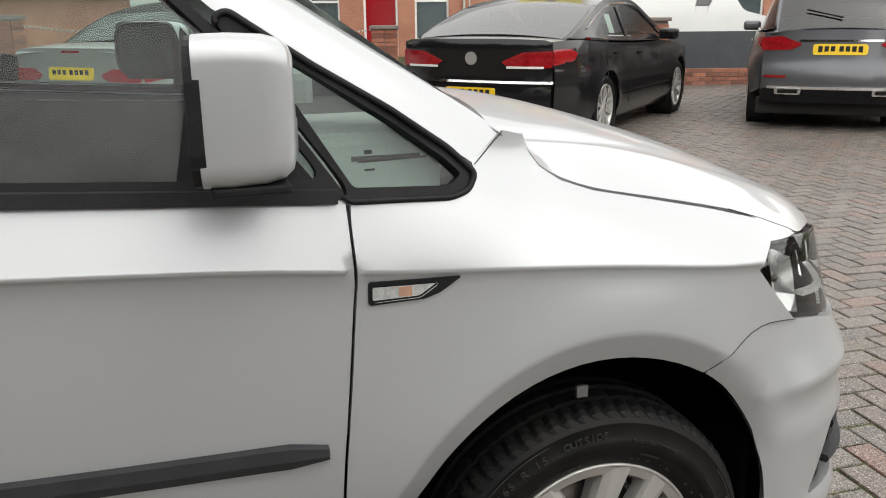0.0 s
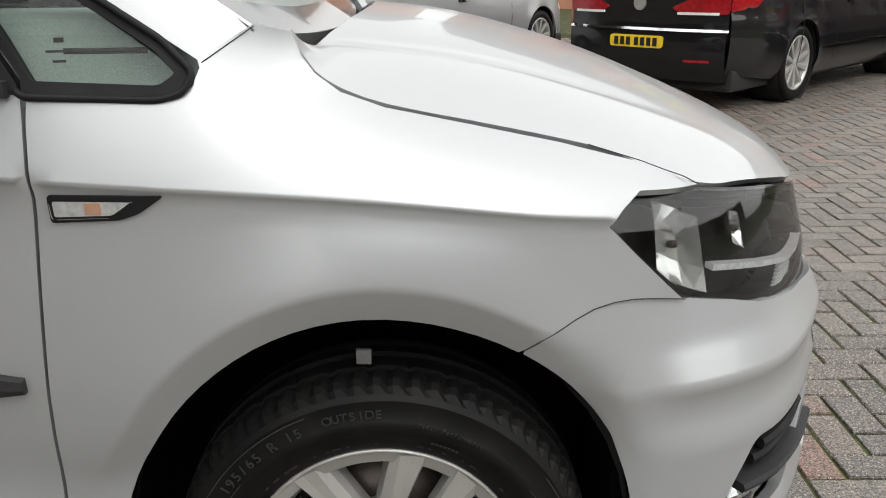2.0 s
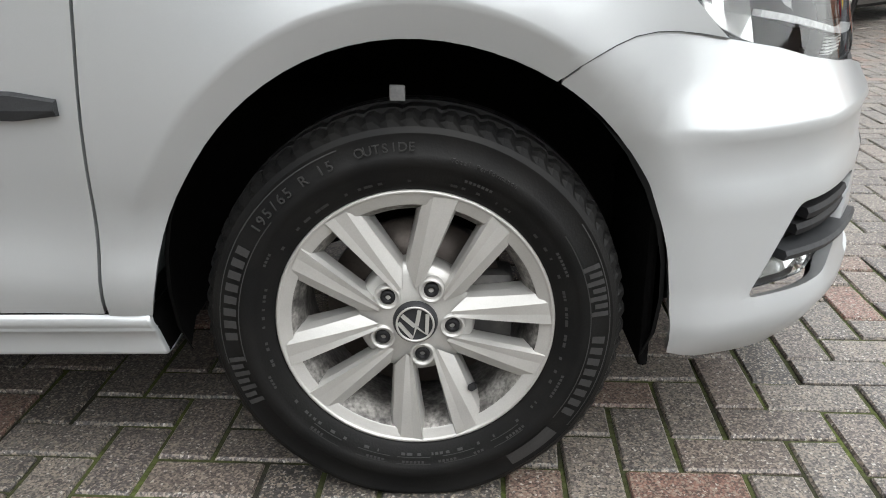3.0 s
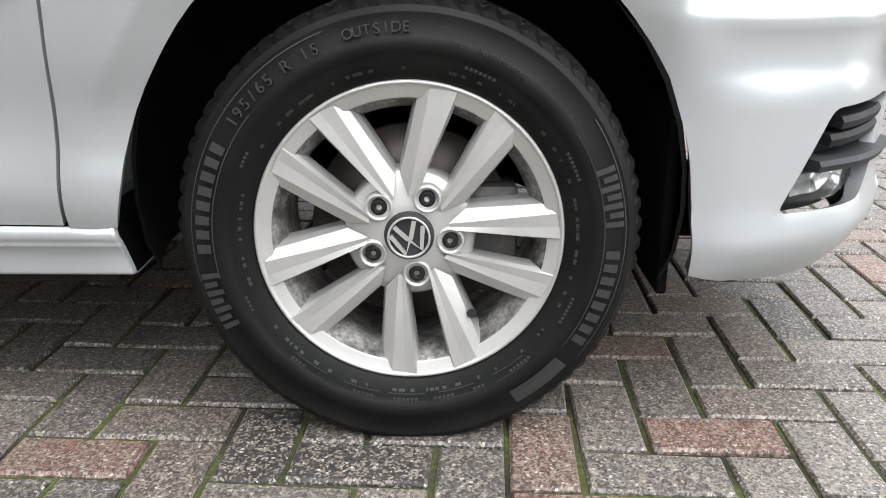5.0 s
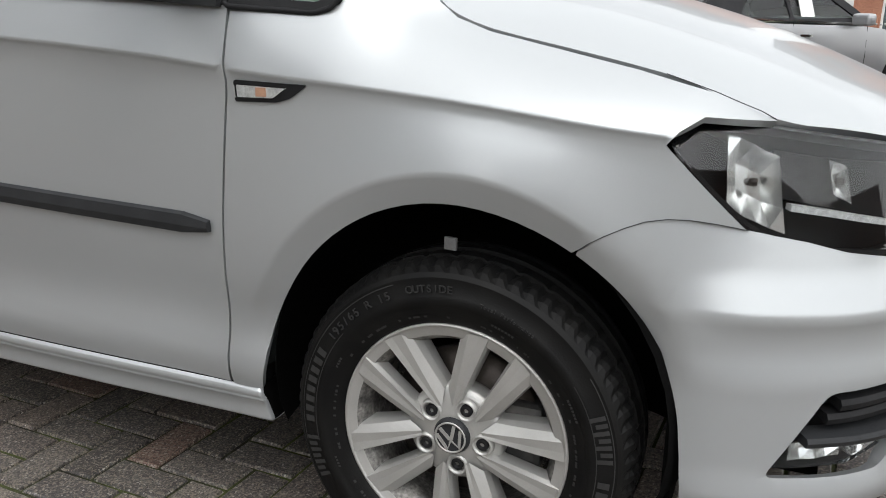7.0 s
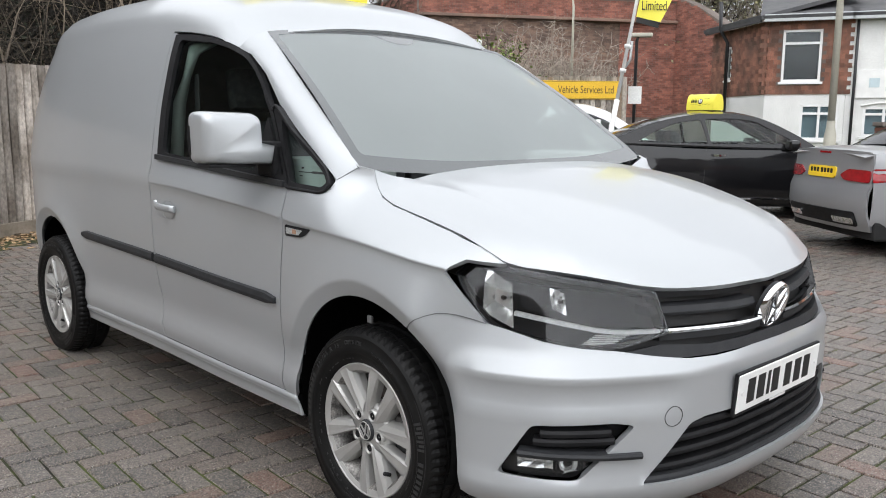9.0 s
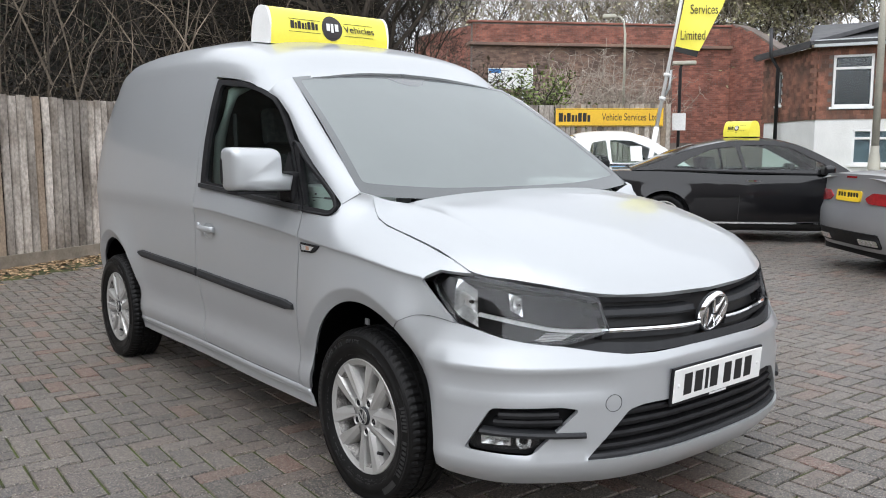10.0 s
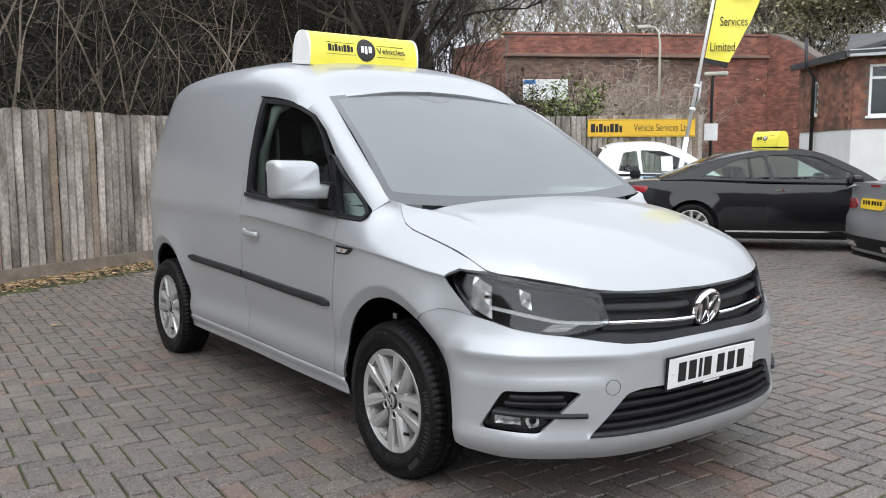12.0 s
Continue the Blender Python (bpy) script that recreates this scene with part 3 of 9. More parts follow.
bl = [(-0.430, belt(-0.43)), (-0.430, belt(-0.43) + 0.012)] + [(-0.585, 1.255)] + [(a - 0.006, b) for a, b in top_edge[1:]] + [(-1.430, 1.30), (-1.402, belt(-1.402))]
door_glass = rounded([(-0.455, belt(-0.455) + 0.028), (-0.600, 1.250), (-0.695, 1.346), (-0.785, 1.412), (-0.892, 1.466), (-1.012, 1.505), (-1.132, 1.531), (-1.405, 1.558), (-1.386, 1.30), (-1.362, belt(-1.362) + 0.026)], 0.03)
bm = panel(bl, frame_at, 0.035, [door_glass], 0.022, (0, -1, 0))
part("window_frame", bm.copy(), M_BLACKPL, door_r, "black window surround")
part("window_frame", flip_y(bm), M_BLACKPL, door_l, "black window surround")
bm.free()
bm = panel(inset(door_glass, -0.008), lambda a, b: frame_at(a, b, -0.012), 0.05, (), 0, (0, -1, 0))
o = part("window_glass", bm.copy(), M_GLASS, door_r, "clear side glass")
o2 = part("window_glass", flip_y(bm), M_GLASS, door_l, "clear side glass")
bm.free()
for q in (o, o2):
    q.visible_shadow = False
# polished seal along the sill of the window
for zz in (0.006,):
    bm = sweep([frame_at(-0.44 - 0.06 * i, belt(-0.44 - 0.06 * i) + zz, 0.010) for i in range(17)], [(-0.007, -0.010), (0.007, -0.010), (0.007, 0.010), (-0.007, 0.010)])
    part("window_seal", bm.copy(), M_GREYPL, door_r)
    part("window_seal", flip_y(bm), M_GREYPL, door_l)
    bm.free()


# quarter light
q_out = [(-0.425, belt(-0.425) - 0.002), (-0.262, 1.004), (-0.232, 1.012), (-0.218, 1.036), (-0.258, 1.076), (-0.35, 1.140), (-0.46, 1.206), (-0.572, 1.282), (-0.592, 1.272), (-0.425, 1.035)]

q_out = rounded(q_out, 0.012)


def quarter_at(a, b, s=0.004):
    w = half_width(-0.45, b) * (1 - sm(-0.45, -0.2, a)) + (spl([(1.0, 0.800), (1.04, 0.786), (1.08, 0.768), (1.3, 0.72)], b)) * sm(-0.45, -0.2, a)
    return (a, -w - s, b)


q_glass = rounded([(-0.414, 1.031), (-0.262, 1.021), (-0.240, 1.036), (-0.266, 1.062), (-0.35, 1.122), (-0.530, 1.236), (-0.510, 1.19)], 0.008)
bm = panel(q_out, quarter_at, 0.03, [q_glass], 0.025, (0, -1, 0))
qf = sides("quarter_window_frame", bm, M_BLACKPL, "black quarter window surround")
bm = panel(inset(q_glass, -0.006), lambda a, b: quarter_at(a, b, -0.012), 0.04, (), 0, (0, -1, 0))
for q, par in zip((bm.copy(), flip_y(bm)), qf):
    o = part("quarter_glass", q, M_GLASS, par, "clear quarter glass")
    o.visible_shadow = False
bm.free()
# rounded bead round the quarter light
bead = rounded([(-0.425, belt(-0.425) - 0.002), (-0.262, 1.004), (-0.232, 1.012), (-0.218, 1.036), (-0.258, 1.076), (-0.35, 1.140), (-0.46, 1.206), (-0.572, 1.282), (-0.592, 1.272)], 0.01)
bm = sweep([quarter_at(a, b, 0.008) for a, b in bead], [(0.005 * math.cos(2 * math.pi * i / 8), 0.005 * math.sin(2 * math.pi * i / 8)) for i in range(8)], (0, 1, 0))
for q, par in zip((bm.copy(), flip_y(bm)), qf):
    part("frame_bead", q, M_BLACKPL, par)
bm.free()
# maker's marks on the quarter glass: small plain bars
bm = bmesh.new()
for i, (dx, dz, w, h) in enumerate([(0, 0, 0.11, 0.003), (0, -0.006, 0.11, 0.002), (0.01, 0.012, 0.012, 0.006), (0.008, -0.012, 0.016, 0.003)]):
    merge(bm, panel([(-0.40 + dx, 1.062 + dz), (-0.40 + dx + w, 1.062 + dz), (-0.40 + dx + w, 1.062 + dz + h), (-0.40 + dx, 1.062 + dz + h)], lambda a, b: quarter_at(a, b, -0.010), 0.05, (), 0, (0, -1, 0)))
part("glass_marking", bm, M_INK, qf[0], "small black printed marks")

# roof pillar strip beside the windscreen
WS_EDGE = [(-0.150, 0.7285, 1.088), (-0.195, 0.727, 1.120), (-0.27, 0.711, 1.170), (-0.36, 0.694, 1.228), (-0.52, 0.668, 1.332), (-0.68, 0.640, 1.436), (-0.80, 0.619, 1.512), (-0.887, 0.602, 1.562)]
DR_EDGE = [(-0.212, 0.773, 1.046), (-0.256, 0.773, 1.077), (-0.33, 0.771, 1.128), (-0.43, 0.762, 1.188), (-0.59, 0.735, 1.284), (-0.715, 0.714, 1.396), (-0.83, 0.704, 1.468), (-0.945, 0.692, 1.500)]
bm = bmesh.new()
rows_ = []
for (x0, y0, z0), (x1, y1, z1) in zip(WS_EDGE, DR_EDGE):
    a, b = Vector((x0, -y0, z0)), Vector((x1, -y1, z1))
    nrm = Vector((0.45, -0.75, 0.55)).normalized()
    swell = (0.0, 0.004, 0.011, 0.017, 0.02, 0.02, 0.02, 0.02)[len(rows_)]
    rows_.append([bm.verts.new(a + (b - a) * t + nrm * (swell * math.sin(math.pi * t))) for t in (0, 0.12, 0.3, 0.5, 0.7, 0.88, 1)])
for p, q in zip(rows_, rows_[1:]):
    for j in range(6):
        bm.faces.new((p[j], p[j + 1], q[j + 1], q[j])).smooth = True
bmesh.ops.recalc_face_normals(bm, faces=bm.faces)
if sum((f.normal.y for f in bm.faces)) > 0:
    bmesh.ops.reverse_faces(bm, faces=bm.faces)
sides("windscreen_pillar", bm, M_SILVER)

# windscreen
T_WSBOT = [(0, -0.075), (0.4, -0.10), (0.6, -0.125), (0.735, -0.15)]


def screen_at(s, t):
    """s: -1 to 1 across, t: 0 at the bottom to 1 at the top."""
    u = abs(s)
    bx, by, bz = spl(T_WSBOT, u * 0.735), 0.735, 1.05 + 0.032 * u ** 3
    tx, ty, tz = -0.935 + 0.045 * u ** 2.5, 0.605, 1.603 - 0.040 * u ** 2.5
    return Vector((bx + (tx - bx) * t, s * (by + (ty - by) * t), bz + (tz - bz) * t)) + Vector((0.55, 0, 0.83)) * (0.018 * math.sin(math.pi * t))


ws = [(-1, 0), (1, 0), (1, 1), (-1, 1)]
M_FRIT = mat("printed band greyed for glass sheen", (0.085, 0.092, 0.094), 0.12, 0, None, 5, 0, 100, 0.4, 0.04)
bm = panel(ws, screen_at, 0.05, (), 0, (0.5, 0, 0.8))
o = part("windscreen", bm, M_SCREEN, van, "large curved windscreen, grey sky sheen partly painted in")
o.visible_shadow = False
# border lies just outside the pane; its grey paints the glass sheen over black
bm = panel(ws, lambda s, t: screen_at(s, t) + Vector((0.0006, 0, 0.0010)), 0.04, [rounded([(-0.950, 0.085), (-0.5, 0.070), (0.5, 0.070), (0.950, 0.085), (0.950, 0.962), (0.17, 0.968), (0.12, 0.925), (0.05, 0.90), (-0.05, 0.90), (-0.12, 0.925), (-0.17, 0.968), (-0.950, 0.962)], 0.03)], 0, (0.5, 0, 0.8))
part("windscreen_border", bm, M_FRIT, o, "printed border of the windscreen, black greyed for glass sheen")
bm = box(-0.91, -0.86, -0.05, 0.05, 1.505, 1.56, 0.012)
part("sensor_housing", bm, M_BLACKPL, o)

# scuttle and wipers
bm = panel([(-0.71, 0), (0.71, 0), (0.71, 1), (-0.71, 1)], lambda y, t: (-0.30 + t * 0.34 - 0.22 * y * y, y, 0.985 + 0.02 * t), 0.08, (), 0.03, (0, 0, 1))
part("scuttle_panel", bm, M_BLACKPL, van, "black plastic scuttle with vents")
for y0, y1 in ((0.62, -0.02), (0.02, -0.40)):
    pts = [(-0.06 - 0.2 * y0 * y0 * 0.6, y0, 1.020)] + [(lambda p: (p.x + 0.008, p.y, p.z + 0.002))(screen_at((y0 + (y1 - y0) * k / 6) / 0.735, -0.030 + 0.015 * k / 6)) for k in range(1, 7)]
    bm = tube(pts, 0.008, 6)
    w = part("wiper", bm, M_BLACKPL, van)
    bm = sweep([(p[0] - 0.012, p[1] - 0.02, p[2] - 0.006) for p in pts[2:]], [(-0.004, -0.010), (0.004, -0.010), (0.002, 0.006), (-0.002, 0.006)])
    part("wiper_blade", bm, M_BLACKPL, w)

# bonnet
T_BZ = [(-0.05, 1.09), (0.1, 1.072), (0.2, 1.052), (0.31, 1.022), (0.44, 0.980), (0.55, 0.936), (0.69, 0.874), (0.80, 0.815), (0.9, 0.76)]
T_BX = [(0, 0.822), (0.2, 0.806), (0.36, 0.768), (0.48, 0.714), (0.55, 0.652), (0.64, 0.560), (0.712, 0.464), (0.725, 0.40)]
T_BE = [(0, 0.782), (0.36, 0.788), (0.48, 0.800), (0.55, 0.815), (0.64, 0.836), (0.712, 0.860), (0.725, 0.88)]
T_SEAM = [(-0.104, 1.082), (-0.092, 1.05), (-0.075, 1.027), (-0.04, 1.005), (0.02, 0.984), (0.14, 0.958), (0.26, 0.932), (0.375, 0.902), (0.463, 0.862), (0.5, 0.84)]
T_SEAMY = [(-0.12, 0.705), (-0.104, 0.7082), (-0.092, 0.7102), (-0.075, 0.7155), (-0.04, 0.7266), (0.02, 0.7322), (0.14, 0.7288), (0.26, 0.7282), (0.375, 0.7275), (0.463, 0.7235), (0.9, 0.7235)]


def bonnet_at(x, y):
    u = abs(y)
    z = spl(T_BZ, x)
    edge = spl(T_SEAM, x)
    ridge = 0.575
    if u < ridge:
        z -= 0.040 * (u / ridge) ** 2.2
        z -= 0.0055 * math.exp(-((u - 0.556) / 0.024) ** 2) * (1 - sm(0.35, 0.72, x))
    else:
        t = (u - ridge) / (spl(T_SEAMY, x) - ridge)
        zr = z - 0.040
        z = zr + (edge - zr) * (0.75 * t + 0.25 * t * t)
    gap = max(0.0, spl(T_BX, u) - x)
    f = math.sqrt(1 - (1 - min(1.0, gap / 0.10)) ** 2)
    e = spl(T_BE, u)
    return (x, y, e + (max(z, e) - e) * f if z > e else z)


fr = [(spl(T_BX, abs(0.712 * math.sin(radians(a)))) - 0.002, 0.712 * math.sin(radians(a))) for a in range(-90, 91, 3)]
rear = [(-0.026 - 0.20 * y * y, y) for y in [0.70 - 0.1 * i for i in range(15)]]
bo_side = [(x, spl(T_SEAMY, x)) for x in (0.41, 0.34, 0.26, 0.14, 0.08, 0.02, -0.01, -0.04, -0.06, -0.075, -0.092, -0.104)]
bo = fr + bo_side + rear[:-1] + [(x, -y) for x, y in reversed(bo_side)]
bm = panel(bo, bonnet_at, 0.035, (), 0.016, (0, 0, 1), rows=(-0.575, 0.575, -0.556, 0.556, -0.535, 0.535, -0.592, 0.592))
part("bonnet", bm, M_SILVER, van)

# ---- the van's nose: bumper, grille, lamps ----
NOSE = [(0.19, 0.853), (0.30, 0.842), (0.40, 0.822), (0.48, 0.799), (0.55, 0.768), (0.62, 0.722), (0.69, 0.648), (0.755, 0.553), (0.805, 0.463), (0.838, 0.36), (0.864, 0.2), (0.872, 0.0)]
_len = [0.0]
for p, q in zip(NOSE, NOSE[1:]):
    _len.append(_len[-1] + math.hypot(q[0] - p[0], q[1] - p[1]))
NOSE_X, NOSE_Y = [(l, p[0]) for l, p in zip(_len, NOSE)], [(l, p[1]) for l, p in zip(_len, NOSE)]
U_MID = _len[-1]
T_BUMP = [(0.19, -0.075), (0.21, -0.046), (0.235, -0.020), (0.265, 0.0), (0.288, 0.010), (0.300, 0.009), (0.32, 0.0), (0.47, 0.0), (0.495, 0.002), (0.515, -0.006), (0.54, -0.009), (0.575, -0.004), (0.588, 0.001), (0.60, -0.003), (0.635, -0.022), (0.70, -0.040), (0.74, -0.050)]
T_BUMPC = [(0.19, -0.075), (0.21, -0.046), (0.235, -0.020), (0.265, 0.0), (0.288, 0.010), (0.300, 0.009), (0.32, 0.0), (0.575, 0.0), (0.588, 0.001), (0.60, -0.003), (0.635, -0.022), (0.70, -0.040), (0.74, -0.050)]


def nose_at(u, z, extra=0.0):
    """u runs along the nose from the wheel opening to the middle at U_MID; z is the height."""
    v = u if u <= U_MID else 2 * U_MID - u
    x, y = spl(NOSE_X, v), spl(NOSE_Y, v)
    dx, dy = spl(NOSE_X, min(v + 0.01, U_MID)) - spl(NOSE_X, v - 0.01), spl(NOSE_Y, min(v + 0.01, U_MID)) - spl(NOSE_Y, v - 0.01)
    n = math.hypot(dx, dy)
    nx, ny = -dy / n, dx / n
    ledge = sm(0.08, 0.30, v) * (1 - sm(0.72, 0.86, v))
    o = spl(T_BUMP, z) * ledge + spl(T_BUMPC, z) * (1 - ledge)
    side = 1 - sm(0.0, 0.30, v)
    rho = math.hypot(x, max(0.0, z - ARCH_Z)) - ARCH_R
    fl = lip_rise(rho)
    o = o * (1 - side) + side * (fl - 0.019)
    px, py = x + nx * o, y + ny * o
    join = 1 - sm(0.06, 0.27, v)
    if join > 0:
        px, py = px + (x - px) * join, py + (half_width(x, max(z, 0.27)) - 0.0005 - py) * join
    px, py = px + nx * extra, py + ny * extra
    return (px, -py if u <= U_MID else py, z)


def u_of(x):
    """Where along the nose a given forward place lies."""
    lo, hi = 0.0, U_MID
    for _ in range(40):
        m = (lo + hi) / 2
        lo, hi = (m, hi) if spl(NOSE_X, m) < x else (lo, m)
    return lo


def u_of_y(y):
    lo, hi = 0.0, U_MID
    for _ in range(40):
        m = (lo + hi) / 2
        lo, hi = (m, hi) if spl(NOSE_Y, m) > y else (lo, m)
    return lo


def near(pts, mirror=True):
    """An outline given for the driver's side, and on to the other side."""
    return pts + [(2 * U_MID - u, z) for u, z in reversed(pts)]


uy = u_of_y
FOG = rounded([(uy(0.748), 0.470), (uy(0.595), 0.474), (uy(0.545), 0.463), (uy(0.665), 0.322), (uy(0.790), 0.330)], 0.018)
LOWG = rounded(near([(uy(0.53), 0.300), (uy(0.398), 0.452), (uy(0.345), 0.462), (uy(0.2), 0.462)]), 0.015)
bump_top = [(uy(0.772), 0.699), (uy(0.735), 0.682), (uy(0.66), 0.666), (uy(0.585), 0.657), (uy(0.50), 0.640), (uy(0.40), 0.625), (uy(0.3), 0.620), (uy(0.15), 0.622)]
half_b = [(u_of(0.388), 0.246), (u_of(0.380), 0.35)] + [(u_of(arch_r(a) * math.cos(radians(a)) + 0.001), ARCH_Z + arch_r(a) * math.sin(radians(a))) for a in range(2, 57, 3)] + [(u_of(x), z) for x, z in ((0.204, 0.671), (0.245, 0.704), (0.30, 0.726), (0.36, 0.729), (0.40, 0.724), (0.446, 0.716))] + bump_top + [(U_MID, 0.623)]
low_b = [(U_MID, 0.216), (uy(0.35), 0.216), (uy(0.60), 0.217), (0.40, 0.220), (u_of(0.44), 0.233)]
full = half_b + [(2 * U_MID - u, z) for u, z in reversed(half_b[:-1])] + [(2 * U_MID - u, z) for u, z in reversed(low_b[1:])] + low_b
FOG_L = [(2 * U_MID - u, z) for u, z in FOG]
bm = panel(full, nose_at, 0.028, [FOG, FOG_L, LOWG], 0.022, (1, 0, 0), rows=(0.495, 0.515, 0.575, 0.588, 0.60, 0.302, 0.280))
bumper = part("front_bumper", bm, M_SILVER, van)
# round cap of the towing eye: a thin raised ring
cap_u, cap_z = uy(0.452), 0.478
bm = sweep([nose_at(cap_u + 0.027 * math.cos(2 * math.pi * i / 28), cap_z + 0.027 * math.sin(2 * math.pi * i / 28), 0.0005) for i in range(28)], [(-0.0007, -0.0007), (0.0007, -0.0007), (0.0007, 0.0007), (-0.0007, 0.0007)], (1, 0, 0), True)
part("towing_eye_cap", bm, M_SEAM, bumper, "round painted cap outline")

# lower grille: dark backing and three long slats
bm = panel(inset(LOWG, -0.012), lambda u, z: nose_at(u, z, -0.055), 0.06, (), 0, (1, 0, 0))
part("lower_grille_backing", bm, M_INK, bumper, "dark recess")
SLAT = [(-0.016, -0.004), (0.016, -0.010), (0.019, 0.0), (0.015, 0.008), (-0.016, 0.009)]


def strip_on(u0, u1, z, extra, section, n=30, zf=None):
    """A bar along the nose between two places at one height."""
    pts = [nose_at(u0 + (u1 - u0) * i / n, z if zf is None else zf(u0 + (u1 - u0) * i / n), extra) for i in range(n + 1)]
    bm = bmesh.new()
    rings = []
    for i, p in enumerate(pts):
        a, b = Vector(pts[max(0, i - 1)]), Vector(pts[min(n, i + 1)])
        d = (b - a).normalized()
        outw = d.cross(Vector((0, 0, 1)))
        if outw.x < 0:
            outw = -outw
        rings.append([bm.verts.new(Vector(p) + outw * s + Vector((0, 0, t))) for s, t in section])
    k = len(section)
    for a, b in zip(rings, rings[1:]):
        for j in range(k):
            bm.faces.new((a[j], a[(j + 1) % k], b[(j + 1) % k], b[j]))
    bm.faces.new(rings[0])
    bm.faces.new(rings[-1])
    bmesh.ops.recalc_face_normals(bm, faces=bm.faces)
    return bm


for z, y0 in ((0.335, 0.500), (0.372, 0.468), (0.408, 0.436), (0.440, 0.408)):
    part("grille_slat", strip_on(uy(y0), 2 * U_MID - uy(y0), z, -0.030, SLAT), M_BLACKPL, bumper)
part("grille_slat", strip_on(uy(0.52), 2 * U_MID - uy(0.52), 0.310, -0.022, SLAT), M_GREYPL, bumper)

def facets(front, back, a0, a1, b0, b1, e0, dip, na, nb, lean=0.0):
    """A hollow of flat mirror facets between two bounds; back is the same surface one metre behind front."""
    bm = bmesh.new()
    rows = []
    for i in range(na + 1):
        row = []
        for j in range(nb + 1):
            u, v = 2 * i / na - 1, 2 * j / nb - 1
            a, b = a0 + (a1 - a0) * i / na, b0 + (b1 - b0) * j / nb - lean * (b1 - b0) * u
            e = -e0 + dip * max(0.0, (1 - u * u) * (1 - v * v)) ** 0.6 + (0.003 if i % 2 else 0.0)
            p, q = Vector(front(a, b)), Vector(back(a, b))
            row.append(bm.verts.new(p + (q - p) * e))
        rows.append(row)
    for p, q in zip(rows, rows[1:]):
        for j in range(nb):
            bm.faces.new((p[j], p[j + 1], q[j + 1], q[j])).smooth = False
    bmesh.ops.recalc_face_normals(bm, faces=bm.faces)
    return bm


# fog lamp recesses
for side in (0, 1):
    def fa(u, z, e=0.0, side=side):
        return nose_at(2 * U_MID - u if side else u, z, e)
    bm = panel(inset(FOG, -0.012), lambda u, z: fa(u, z, -0.050), 0.05, (), 0, (1, 0, 0))
    pod = part("fog_lamp_surround", bm, M_BLACKPL, bumper, "black fog lamp surround")
    for z, ya, yb, e in ((0.448, 0.735, 0.60, -0.018), (0.424, 0.745, 0.59, -0.022)):
        a, b = uy(ya), uy(yb)
        part("fog_slat", strip_on(2 * U_MID - b if side else a, 2 * U_MID - a if side else b, z, e, SLAT, 10), M_BLACKPL, pod)
    a, b = uy(0.765), uy(0.530)
    part("fog_strip", strip_on(2 * U_MID - b if side else a, 2 * U_MID - a if side else b, 0.392, 0.0, [(-0.03, -0.009), (0.010, -0.009), (0.014, 0.0), (0.010, 0.007), (-0.03, 0.008)], 14, lambda u: 0.394 - 0.010 * sm(uy(0.765), uy(0.530), u if u < U_MID else 2 * U_MID - u)), M_GREYPL, pod, "dark grey horizontal blade")
    lens = rounded([(uy(0.776), 0.378), (uy(0.655), 0.374), (uy(0.640), 0.352), (uy(0.700), 0.334), (uy(0.784), 0.340)], 0.012)
    bm = panel(lens, lambda u, z: fa(u, z, -0.040), 0.02, (), 0.012, (1, 0, 0))
    fog = part("fog_lamp", bm, M_LAMPBK, pod, "fog lamp with a round bright reflector")
    part("fog_reflector", facets(lambda u, z: fa(u, z), lambda u, z: fa(u, z, -1.0), uy(0.768), uy(0.712), 0.344, 0.374, -0.026, 0.010, 4, 2), M_FACET, pod, "small chrome facets")
    c_ = Vector(fa(uy(0.682), 0.357, -0.032))
    n_ = Vector(fa(uy(0.682), 0.357, 0.1)) - c_
    part("fog_bowl", lathe([(0.0, -0.012), (0.010, -0.010), (0.018, -0.004), (0.022, 0.004), (0.024, 0.004), (0.024, -0.014)], 24, "x"), M_FACET, pod, "round chrome bowl", Matrix.Translation(c_) @ n_.to_track_quat("X", "Z").to_matrix().to_4x4())
    bm = panel(inset(lens, -0.003), lambda u, z: fa(u, z, -0.020), 0.03, (), 0.006, (1, 0, 0))
    o = part("fog_lens", bm, M_LAMPGLASS, pod, "clear lens")
    o.visible_shadow = False

# headlamps: outline as (across, height) with the depth given by a smooth skin

def lamp_skin(q, z):
    """q: 0 at the outer tip to 1 at the grille; z: height. A rounded skin that runs back into the wing."""
    x = spl([(0, 0.315), (0.1, 0.360), (0.25, 0.455), (0.45, 0.575), (0.7, 0.685), (1.0, 0.765), (1.1, 0.785)], q)
    y = spl([(0, 0.792), (0.1, 0.785), (0.25, 0.757), (0.45, 0.690), (0.7, 0.580), (1.0, 0.452), (1.1, 0.405)], q)
    lean = (0.70 - z) * 0.42
    tilt = sm(0.05, 0.5, q)
    return (x + lean * (0.10 + 0.55 * tilt), -(y + lean * 0.40 * (1 - 0.45 * tilt) - 0.02 * sm(0.80, 0.88, z)), z)


def lamp_at(s, e=0.0):
    def f(q, z):
        p = Vector(lamp_skin(q, z))
        a = Vector(lamp_skin(q + 0.02, z)) - Vector(lamp_skin(q - 0.02, z))
        b = Vector(lamp_skin(q, z + 0.01)) - Vector(lamp_skin(q, z - 0.01))
        n = a.cross(b).normalized()
        if n.x < 0 and n.y > 0:
            n = -n
        if n.dot(Vector((0.6, -0.7, 0.2))) < 0:
            n = -n
        p = p + n * e
        return (p.x, s * -p.y if s > 0 else p.y, p.z)
    return f


